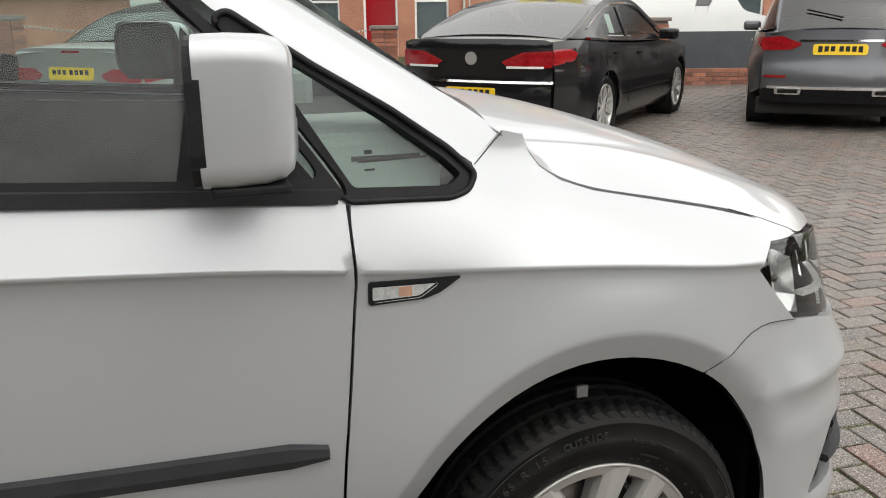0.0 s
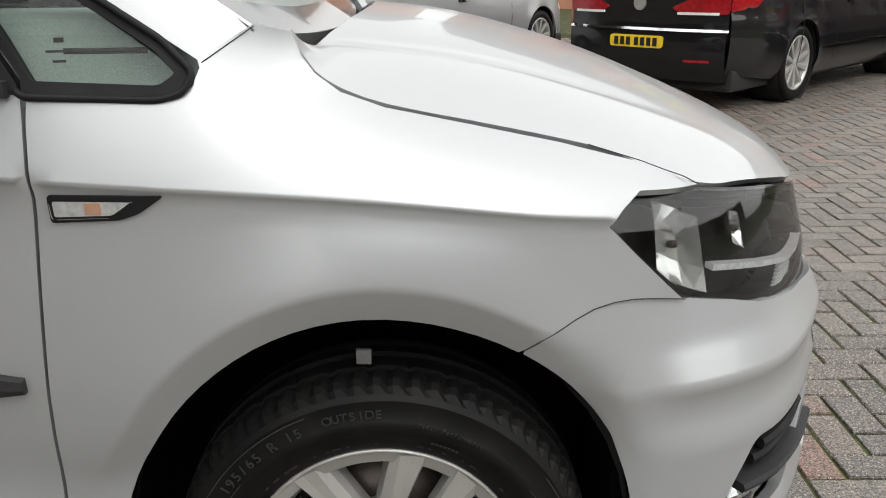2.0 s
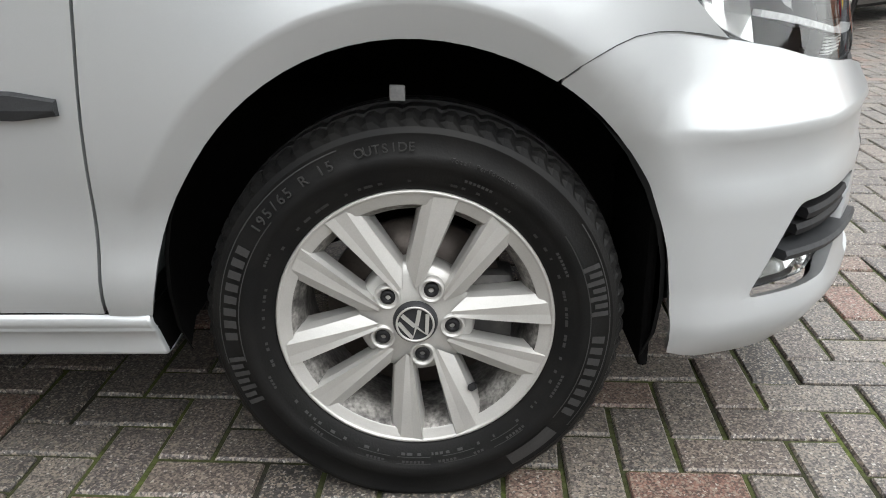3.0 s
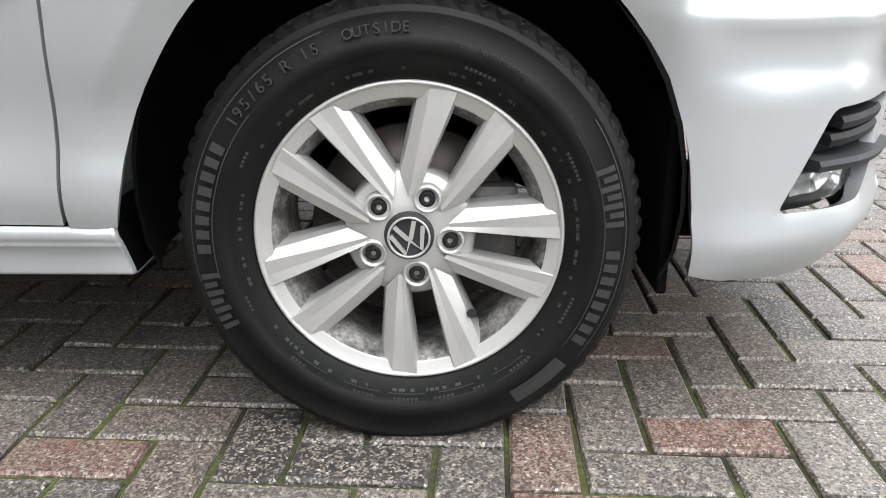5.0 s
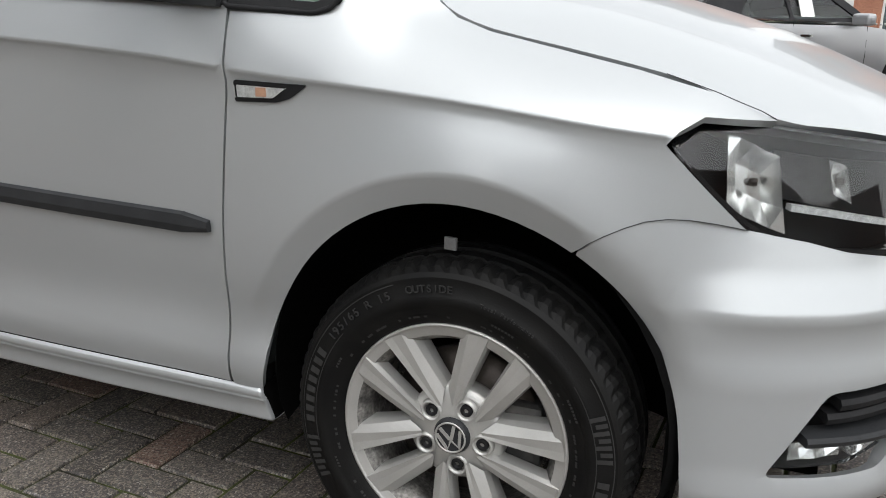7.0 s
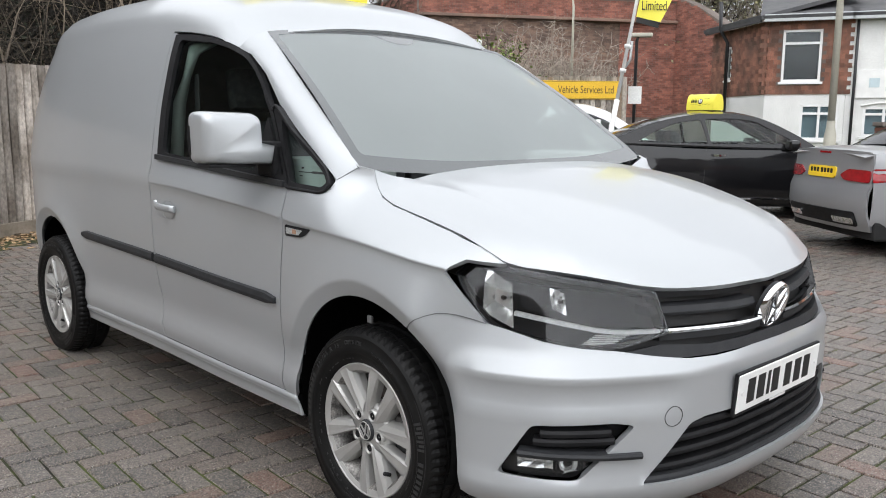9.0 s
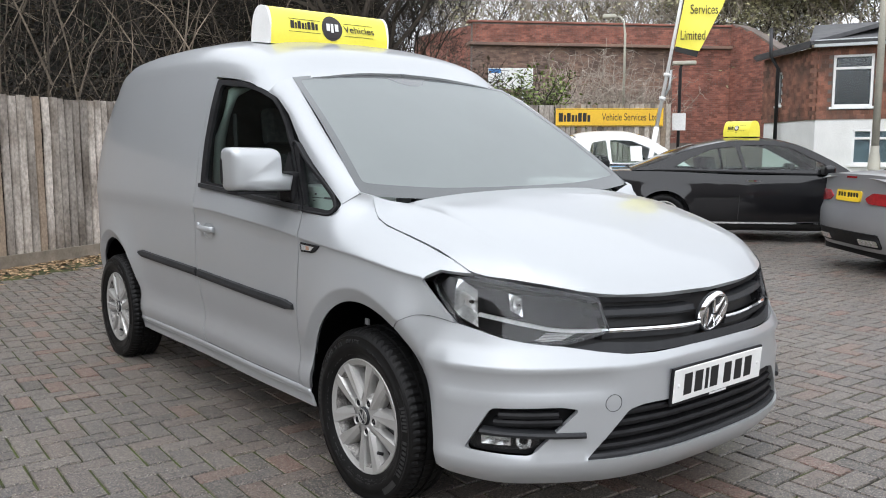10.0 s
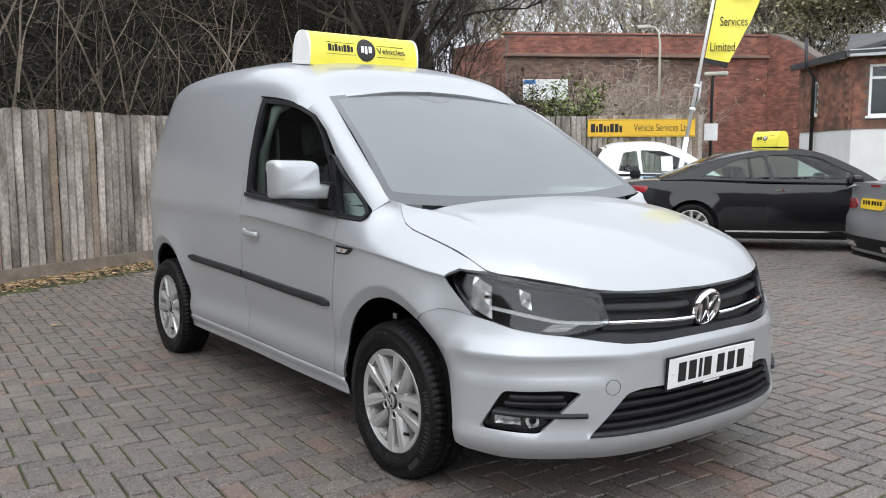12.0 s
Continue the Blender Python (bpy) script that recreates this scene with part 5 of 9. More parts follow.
# wheel housings
for cx in (0.0, -WHEELBASE):
    for s in (-1, 1):
        bm = bmesh.new()
        pr = [(0.395, 0.0), (0.40, 0.12), (0.40, 0.30), (0.30, 0.34)]
        rings = []
        for i in range(25):
            a = radians(-21 + 222 * i / 24)
            rings.append([bm.verts.new((cx + (r + 0.0) * math.cos(a), s * (0.818 - w), max(0.245, ARCH_Z - 0.01 + r * math.sin(a)))) for r, w in [(ARCH_R + 0.002, 0.0), (ARCH_R + 0.012, 0.012)] + pr[1:] + [(0.0, 0.345)]])
        for p, q in zip(rings, rings[1:]):
            for j in range(len(p) - 1):
                try:
                    bm.faces.new((p[j], p[j + 1], q[j + 1], q[j])).smooth = True
                except ValueError:
                    pass
        bmesh.ops.recalc_face_normals(bm, faces=bm.faces)
        lin = part("wheel_housing", bm, M_LINER, van, "black wheel arch liner")
        if cx == 0:
            part("liner_clip", box(-0.011, 0.011, -0.004, 0.004, -0.011, 0.011, 0.002), M_CABIN, lin, "small grey label tag", pose(cx - 0.020, s * 0.795, 0.643))

# door furniture
for s, d in ((-1, door_r), (1, door_l)):
    def on(x, z, e=0.0, s=s):
        return Vector((x, s * (half_width(x, z) + e), z))
    # rubbing strip on the door and behind it
    for x0, x1, zf, par in ((-1.422, -0.475, 0.0, d), (-2.225, -1.448, 0.0, van)):
        pts = [on(x0 + (x1 - x0) * i / 16, 0.672 - 0.012 * (x0 + (x1 - x0) * i / 16 + 1.3) * -1 * 0.6, 0.0) for i in range(17)]
        pts = [on(p.x, 0.627 - 0.028 * (p.x + 0.48), 0.0) for p in pts]
        bm = bmesh.new()
        rings = []
        for i, p in enumerate(pts):
            tip = 1.0 if 0 < i < 16 else (0.55 if (i == 16 and x1 > -0.6) or (i == 0 and x0 < -2) else 1.0)
            sec = [(-0.002, -0.021), (0.009, -0.019), (0.014, -0.004), (0.012, 0.016), (-0.002, 0.021)]
            rings.append([bm.verts.new(p + Vector((0, s * a, b * tip))) for a, b in sec])
        for p, q in zip(rings, rings[1:]):
            for j in range(5):
                bm.faces.new((p[j], p[(j + 1) % 5], q[(j + 1) % 5], q[j]))
        bm.faces.new(rings[0])
        bm.faces.new(rings[-1])
        bmesh.ops.recalc_face_normals(bm, faces=bm.faces)
        part("rubbing_strip", bm, M_GREYPL, par, "dark grey rubbing strip")
    # handle: dished cup and a grip
    bm = panel(rounded([(-1.335, 0.835), (-1.225, 0.835), (-1.222, 0.905), (-1.335, 0.905)], 0.034), lambda a, b: tuple(on(a, b, 0.002 - 0.02 * max(0, 1 - ((a + 1.28) / 0.055) ** 2 - ((b - 0.868) / 0.036) ** 2))), 0.012, (), 0, (0, s, 0))
    part("handle_cup", bm, M_SILVER, d)
    g = [on(-1.375 + 0.175 * i / 10, 0.884 - 0.006 * (i / 10), 0.012 + 0.018 * math.sin(math.pi * i / 10) ** 0.6) for i in range(11)]
    part("door_handle", sweep(g, [(0.008 * math.cos(2 * math.pi * i / 10), 0.014 * math.sin(2 * math.pi * i / 10)) for i in range(10)]), M_SILVER, d, "silver painted door handle")
    part("door_lock", lathe([(0, -0.006), (0.012, -0.006), (0.014, 0.004)], 18), M_SILVER, d, "", pose(*on(-1.40, 0.888, 0.002)))
    # mirror: painted shell, black foot, glass facing back
    sx = Matrix.Diagonal((1, s, 1, 1))
    body = bmesh.new()
    rings = []
    shape = rounded([(1.058, 1.258), (0.862, 1.254), (0.858, 1.158), (0.806, 1.148), (0.818, 1.083), (1.054, 1.086)], 0.032, 6, (2, 3, 4))
    for t, k in ((0.0, 0.34), (0.005, 0.19), (0.016, 0.085), (0.036, 0.025), (0.075, 0.0), (0.108, 0.01)):
        ring = []
        for y, z in shape:
            cy, cz = max(0.880, min(0.975, y)), 1.118 if y < 0.862 else 1.165
            ring.append(body.verts.new((-0.510 - t - 0.012 * (y - 0.957) / 0.1, y + (cy - y) * k, z + (cz - z) * k)))
        rings.append(ring)
    n_ = len(shape)
    for p, q in zip(rings, rings[1:]):
        for j in range(n_):
            body.faces.new((p[j], p[(j + 1) % n_], q[(j + 1) % n_], q[j])).smooth = True
    body.faces.new(rings[0]).smooth = True
    bmesh.ops.recalc_face_normals(body, faces=body.faces)
    for v in body.verts:
        v.co.y *= s
    if s < 0:
        bmesh.ops.reverse_faces(body, faces=body.faces)
    mir = part("door_mirror", body, M_SILVER, d, "silver square door mirror on a stubby arm")
    if s > 0:
        hinge = Matrix.Translation((-0.56, 0.80, 0))
        mir.matrix_basis = hinge @ Matrix.Rotation(radians(62), 4, "Z") @ hinge.inverted()
    foot = box(-0.618, -0.505, min(s * 0.758, s * 0.822), max(s * 0.758, s * 0.822), 1.040, 1.160, 0.018)
    part("mirror_foot", foot, M_BLACKPL, mir, "black mirror foot")
    part("sail_panel", panel([(-0.470, 1.045), (-0.62, 1.24), (-0.66, 1.05)], lambda a, b, s=s: (frame_at(a, b, 0.002)[0], -s * frame_at(a, b, 0.002)[1], b), 0.05, (), 0.01, (0, s, 0)), M_BLACKPL, d, "black triangular panel behind the mirror")
    rim_ = [(-0.620 - 0.012 * (w / 0.1), s * (0.957 + w), 1.168 + h) for w, h in [(0.094 * math.copysign(abs(math.cos(a)) ** 0.476, math.cos(a)), 0.079 * math.copysign(abs(math.sin(a)) ** 0.476, math.sin(a))) for a in [2 * math.pi * i / 28 for i in range(28)]]]
    part("mirror_bezel", sweep(rim_, [(-0.007, -0.008), (0.007, -0.008), (0.007, 0.008), (-0.007, 0.008)], (1, 0, 0), True), M_BLACKPL, mir, "black mirror bezel")
    gl = bmesh.new()
    gl.faces.new([gl.verts.new((x + 0.004, 0.985 * y + 0.015 * s * 0.957, z)) for x, y, z in rim_])
    part("mirror_glass", gl, M_MIRROR, mir, "mirror glass")
    bs = box(-0.62, -0.53, min(s * 0.87, s * 1.04), max(s * 0.87, s * 1.04), 1.076, 1.088, 0.004)
    part("mirror_base", bs, M_BLACKPL, mir)

# cabin
bm = panel([(-0.76, 0.32), (0.76, 0.32), (0.76, 1.1), (0.62, 1.55), (0.4, 1.66), (-0.4, 1.66), (-0.62, 1.55), (-0.76, 1.1)], lambda a, b: (-1.62, a, b), 0.2, (), 0.02, (1, 0, 0))
part("bulkhead", bm, M_CABIN, van, "dark grey cargo bulkhead")
bm = box(-0.46, -0.10, -0.76, 0.76, 0.86, 1.0, 0.045)
merge(bm, box(-0.45, -0.20, -0.48, 0.48, 0.52, 0.90, 0.04))
part("dashboard", bm, M_CABIN, van, "dark grey dashboard")
part("dash_top", box(-0.38, -0.14, -0.70, 0.70, 0.992, 1.012, 0.01), M_CABIN, van)
st = lathe([(0.178, -0.012), (0.190, -0.016), (0.202, 0.0), (0.190, 0.016), (0.178, 0.012), (0.172, 0.0)], 40, "z", True)
merge(st, box(-0.18, 0.18, -0.022, 0.022, -0.008, 0.008, 0.004))
merge(st, lathe([(0, 0.02), (0.05, 0.018), (0.065, 0.0), (0.05, -0.03), (0, -0.03)], 24, "z"))
part("steering_wheel", st, M_BLACKPL, van, "black steering wheel", pose(-0.60, -0.37, 0.98, 0, -62, 0))
for y in (-0.37, 0.37):
    bm = box(-1.25, -0.75, y - 0.25, y + 0.25, 0.50, 0.66, 0.05)
    seat = part("seat", bm, M_SEAT, van, "dark cloth seat")
    b2 = box(-0.06, 0.08, -0.24, 0.24, 0.0, 0.62, 0.05)
    part("backrest", b2, M_SEAT, seat, "", pose(-1.22, y, 0.62, 0, -16))
    b3 = box(-0.05, 0.04, -0.13, 0.13, 0.0, 0.19, 0.04)
    part("headrest", b3, M_SEAT, seat, "", pose(-1.40, y, 1.27, 0, -10))
for s in (-1, 1):
    part("pillar_trim", tube([(-1.44, s * 0.74, 1.05), (-1.43, s * 0.72, 1.3), (-1.40, s * 0.66, 1.52), (-1.25, s * 0.64, 1.56)], 0.028, 8), M_CABINLT, van, "pale grey pillar trim")
    part("seat_belt", sweep([(-1.40, s * 0.655, 1.42), (-1.38, s * 0.66, 1.1), (-1.30, s * 0.66, 0.75)], [(-0.002, -0.022), (0.002, -0.022), (0.002, 0.022), (-0.002, 0.022)], (1, 0, 0)), M_SEAT, van)
    part("door_lining", panel([(-1.40, 0.42), (-0.50, 0.42), (-0.46, 1.0), (-1.38, 1.04)], lambda a, b, s=s: (a, s * (half_width(a, b) - 0.07), b), 0.2, (), 0.02, (0, -s, 0)), M_CABIN, van)
    pod_ = part("dash_corner", box(-0.60, -0.25, min(s * 0.50, s * 0.735), max(s * 0.50, s * 0.735), 0.96, 1.105, 0.025), M_CABINLT, van, "pale grey corner of the dashboard")
    part("vent_slot", box(-0.40, -0.29, min(s * 0.734, s * 0.7365), max(s * 0.734, s * 0.7365), 1.055, 1.063), M_INK, pod_)

# the body so far stands on a slightly narrow plan: bring its sides out and its lower nose down to their true places
def true_place(p):
    side = 0.014 + 0.027 * sm(-1.7, -0.6, p.x)
    out = side * min(1.0, abs(p.y) / 0.72)
    drop = 0.012 * (1 - sm(0.70, 0.84, p.z)) * sm(-0.25, 0.15, p.x)
    return Vector((p.x, p.y + math.copysign(out, p.y), p.z - drop))


def settle_parts(ob, m):
    for c in ob.children:
        if c in wheels or c.name.split(".")[0] in ("number_plate", "badge", "badge_ring"):
            continue
        cm = m @ c.matrix_basis
        inv = cm.inverted()
        if c.data:
            for v in c.data.vertices:
                v.co = inv @ true_place(cm @ v.co)
        settle_parts(c, cm)


settle_parts(van, Matrix())

# ---- yellow sign on the van's roof ----
def roof_sign(name, at, length, depth, height, label, dark_word=True, cap=M_WHITE):
    """A half-round plastic sign box lying across a roof, face towards +x."""
    t = thing(name, label, "roof sign", at)
    sec = [(depth / 2, 0.0), (depth / 2, 0.018)] + [(depth / 2 * math.cos(radians(a)) ** 0.75, 0.018 + (height - 0.018) * math.sin(radians(a)) ** 0.9) for a in range(8, 90, 8)]
    sec += [(0.0, height)] + [(-x, z) for x, z in reversed(sec)]
    skin = bmesh.new()
    rings = []
    for y in (-length / 2, length / 2):
        rings.append([skin.verts.new((x, y, z)) for x, z in sec])
    for j in range(len(sec) - 1):
        skin.faces.new((rings[0][j], rings[0][j + 1], rings[1][j + 1], rings[1][j])).smooth = True
    bmesh.ops.recalc_face_normals(skin, faces=skin.faces)
    body = part("sign_skin", skin, M_YELLOW, t, "bright yellow curved face")
    for y in (-length / 2, length / 2):
        sg = 1 if y > 0 else -1
        c = panel([(x * 1.012, z * 1.012) for x, z in sec], lambda a, b: (a, y + sg * (0.006 + 0.010 * (1 - (b / height) ** 2) * (1 - (2 * a / depth) ** 2)), b), 0.03, (), 0.014, (0, sg, 0))
        part("end_cap", c, cap, t, "plain end cap")
    part("magnet_base", box(-depth / 2 + 0.01, depth / 2 - 0.01, -length / 2 + 0.02, length / 2 - 0.02, -0.035, 0.0, 0.008), M_BLACKPL, t)
    # face layout, on the curved front
    def face(y, h, e=0.0015):
        k = min(max((h - 0.018) / (height - 0.018), 0), 1)
        a = math.asin(k ** (1 / 0.9))
        return Vector((depth / 2 * math.cos(a) ** 0.75 + e * 1.5, y, h + e))
    def bar(y0, y1, h0, h1, m, nm):
        return part(nm, panel([(y0, h0), (y1, h0), (y1, h1), (y0, h1)], lambda a, b: tuple(face(a, b)), 0.03, (), 0, (1, 0, 0.3)), m, t)
    L = length
    bar(-0.36 * L, -0.10 * L, 0.70 * height, 0.715 * height, M_INK, "rule_line")
    bar(0.10 * L, 0.36 * L, 0.70 * height, 0.715 * height, M_INK, "rule_line")
    bar(-0.36 * L, -0.10 * L, 0.36 * height, 0.372 * height, M_INK, "rule_line")
    bar(0.10 * L, 0.36 * L, 0.36 * height, 0.372 * height, M_INK, "rule_line")
    disc = [(0.088 * L * math.cos(2 * math.pi * i / 32), 0.54 * height + 0.088 * L * math.sin(2 * math.pi * i / 32)) for i in range(32)]
    part("emblem_disc", panel(disc, lambda a, b: tuple(face(a, b)), 0.03, (), 0, (1, 0, 0.3)), mat("dark emblem print", (0.03, 0.025, 0.025), 0.5), t, "dark round emblem")
    for y0, h0, w, h in ((-0.05, 0.46, 0.03, 0.2), (-0.012, 0.42, 0.022, 0.24), (0.022, 0.46, 0.03, 0.2)):
        part("emblem_bar", panel([(y0 * L, h0 * height), ((y0 + w) * L, h0 * height), ((y0 + w) * L, (h0 + h) * height), (y0 * L, (h0 + h) * height)], lambda a, b: tuple(face(a, b, 0.003)), 0.03, (), 0, (1, 0, 0.3)), M_WHITE, t)
    # the name stands as plain bars
    x = -0.345
    for w in (0.030, 0.014, 0.026, 0.020, 0.012, 0.026, 0.026, 0.020):
        bar(x * L, (x + w) * L, 0.45 * height, (0.62 if w < 0.021 else 0.66) * height, M_INK, "name_bar")
        x += w + 0.007
    if dark_word:
        m = Matrix.Translation(face(0.235 * L, 0.545 * height, 0.003)) @ Matrix.Rotation(radians(90), 4, "Z") @ Matrix.Rotation(radians(90 - 34), 4, "X")
        words("Vehicles", 0.082 * L, M_INK, t, m, thick=0.0006)
    bar(-0.04 * L, 0.04 * L, 0.26 * height, 0.285 * height, M_INK, "small_print_bar")
    return t


roof_sign("van_roof_sign", pose(-1.45, -0.145, 1.780, 0, 7, 0), 0.70, 0.20, 0.180, "yellow half-round dealer sign across the van roof")

# ---- yard: ground sheet and block paving ----
def gz(x, y):
    """The yard's level at a place."""
    return 0.0


M_JOINT = mat("mossy sand joint", (0.017, 0.015, 0.011), 0.95, 0, (0.066, 0.082, 0.019), 5.0, 0.004, 110, 0, 0.4)


def brick_material(name, amount, island):
    m = bpy.data.materials.new(name)
    m.use_nodes = True
    n, l = m.node_tree.nodes, m.node_tree.links
    b = n["Principled BSDF"]
    b.inputs["Roughness"].default_value = 0.46
    src = n.new("ShaderNodeNewGeometry").outputs["Random Per Island"] if island else n.new("ShaderNodeObjectInfo").outputs["Random"]
    ramp = n.new("ShaderNodeValToRGB")
    e = ramp.color_ramp.elements
    e[0].position, e[0].color = 0.0, rgb((0.050, 0.046, 0.045))
    e[1].position, e[1].color = 1.0, rgb((0.150, 0.076, 0.060))
    for pos, c in ((0.2, (0.090, 0.082, 0.077)), (0.4, (0.135, 0.118, 0.105)), (0.55, (0.072, 0.066, 0.066)), (0.72, (0.120, 0.096, 0.084)), (0.84, (0.088, 0.074, 0.068)), (0.93, (0.140, 0.092, 0.075))):
        q = e.new(pos)
        q.color = rgb(c)
    l.new(src, ramp.inputs["Fac"])
    tc = n.new("ShaderNodeTexCoord")
    geo = n.new("ShaderNodeNewGeometry")
    vor = n.new("ShaderNodeTexVoronoi")
    vor.inputs["Scale"].default_value = 120
    l.new(geo.outputs["Position"], vor.inputs["Vector"])
    chips = n.new("ShaderNodeMapRange")
    chips.inputs[1].default_value, chips.inputs[2].default_value = 0.36, 0.24
    l.new(vor.outputs["Distance"], chips.inputs[0])
    vr = n.new("ShaderNodeMapRange")
    l.new(vor.outputs["Color"], vr.inputs[0])
    vr.inputs[1].default_value, vr.inputs[2].default_value = 0.48, 0.60
    both_ = n.new("ShaderNodeMath")
    both_.operation = "MULTIPLY"
    l.new(chips.outputs[0], both_.inputs[0])
    l.new(vr.outputs[0], both_.inputs[1])
    mix = n.new("ShaderNodeMix")
    mix.data_type = "RGBA"
    l.new(both_.outputs[0], mix.inputs["Factor"])
    fine = n.new("ShaderNodeTexNoise")
    fine.inputs["Scale"].default_value, fine.inputs["Detail"].default_value = 210, 3
    l.new(geo.outputs["Position"], fine.inputs["Vector"])
    warp = n.new("ShaderNodeMixRGB")
    warp.inputs["Fac"].default_value = 0.010
    l.new(geo.outputs["Position"], warp.inputs["Color1"])
    l.new(fine.outputs["Color"], warp.inputs["Color2"])
    l.new(warp.outputs["Color"], vor.inputs["Vector"])
    noi = n.new("ShaderNodeTexNoise")
    noi.inputs["Scale"].default_value, noi.inputs["Detail"].default_value = 55, 5
    l.new(geo.outputs["Position"], noi.inputs["Vector"])
    dirt = n.new("ShaderNodeTexNoise")
    dirt.inputs["Scale"].default_value, dirt.inputs["Detail"].default_value = 1.3, 4
    l.new(geo.outputs["Position"], dirt.inputs["Vector"])
    add = n.new("ShaderNodeMath")
    add.operation = "ADD"
    l.new(noi.outputs["Fac"], add.inputs[0])
    l.new(dirt.outputs["Fac"], add.inputs[1])
    mr = n.new("ShaderNodeMapRange")
    mr.inputs[1].default_value, mr.inputs[2].default_value = 0.6, 1.4
    mr.inputs[3].default_value, mr.inputs[4].default_value = 0.50, 1.25
    l.new(add.outputs[0], mr.inputs[0])
    hsv = n.new("ShaderNodeHueSaturation")
    l.new(ramp.outputs["Color"], hsv.inputs["Color"])
    l.new(mr.outputs[0], hsv.inputs["Value"])
    grain = n.new("ShaderNodeMapRange")
    grain.inputs[1].default_value, grain.inputs[2].default_value = 0.35, 0.68
    grain.inputs[3].default_value, grain.inputs[4].default_value = 0.55, 1.75
    l.new(fine.outputs["Fac"], grain.inputs[0])
    hs2 = n.new("ShaderNodeHueSaturation")
    l.new(hsv.outputs["Color"], hs2.inputs["Color"])
    l.new(grain.outputs[0], hs2.inputs["Value"])
    l.new(hs2.outputs["Color"], mix.inputs["A"])
    mix.inputs["B"].default_value = rgb((0.40, 0.38, 0.345))
    # a second, finer aggregate: sandy and dark grains
    grit = n.new("ShaderNodeTexVoronoi")
    grit.inputs["Scale"].default_value = 270
    l.new(geo.outputs["Position"], grit.inputs["Vector"])
    for lo_, hi_, tint_, amount_ in ((0.62, 0.72, (0.24, 0.205, 0.165), 0.75), (0.34, 0.26, (0.018, 0.017, 0.016), 0.7)):
        pick = n.new("ShaderNodeMapRange")
        pick.inputs[1].default_value, pick.inputs[2].default_value = lo_, hi_
        pick.inputs[4].default_value = amount_
        l.new(grit.outputs["Color"], pick.inputs[0])
        more = n.new("ShaderNodeMix")
        more.data_type = "RGBA"
        more.inputs["B"].default_value = rgb(tint_)
        l.new(pick.outputs[0], more.inputs["Factor"])
        l.new(mix.outputs["Result"], more.inputs["A"])
        mix = more
    l.new(mix.outputs["Result"], b.inputs["Base Color"])
    bp = n.new("ShaderNodeBump")
    bp.inputs["Strength"].default_value, bp.inputs["Distance"].default_value = 0.7, 0.0015
    l.new(noi.outputs["Fac"], bp.inputs["Height"])
    l.new(bp.outputs["Normal"], b.inputs["Normal"])
    return m


M_BRICKS = brick_material("worn concrete paving block", 0.2, False)
M_BRICKS_FAR = brick_material("worn concrete paving block, far", 0.2, True)
PAVE_ROT, PAVE_AT = -2.53, (0.2448, -0.7167)
ca, sa = math.cos(radians(PAVE_ROT)), math.sin(radians(PAVE_ROT))
EDGE_X, EDGE_Y = 26, 24
gb = bmesh.new()
xs = [-300, -120, -60] + [-40 + 2 * i for i in range(41)] + [60, 120, 300]
ys = [-300, -120, -60] + [-20 + 2 * i for i in range(31)] + [60, 120, 300]
gv = {(i, j): gb.verts.new((x, y, gz(x, y) - 0.0075)) for i, x in enumerate(xs) for j, y in enumerate(ys)}
for i in range(len(xs) - 1):
    for j in range(len(ys) - 1):
        gb.faces.new((gv[i, j], gv[i + 1, j], gv[i + 1, j + 1], gv[i, j + 1])).smooth = True
ground = single("ground", gb, M_JOINT, "sandy mossy bed under the block paving", "ground", kind="structure")

# ---- parked cars ----
M_BLACKPAINT = mat("black car paint", (0.006, 0.006, 0.007), 0.3, 0.0, None, 2, 0, 60, 0.85, 0.02, 0.15)
M_GREYPAINT = paint("grey metallic car paint", (0.36, 0.365, 0.375), 0.55, 0.32, 0.05)
M_DKGREYPAINT = paint("dark grey metallic car paint", (0.13, 0.135, 0.145), 0.7, 0.32, 0.05)
M_BLUEPAINT = paint("pale blue car paint", (0.22, 0.38, 0.55), 0.3, 0.3, 0.03)
M_WHITEPAINT = paint("white van paint", (0.72, 0.73, 0.73), 0.0, 0.3, 0.0)
M_SOFTTOP = mat("black fabric hood", (0.014, 0.014, 0.016), 0.9, 0, (0.02, 0.02, 0.022), 10, 0.001, 500)
M_PAPER = mat("white paper notice", (0.75, 0.76, 0.74), 0.7)
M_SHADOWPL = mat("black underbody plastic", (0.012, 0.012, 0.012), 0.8)


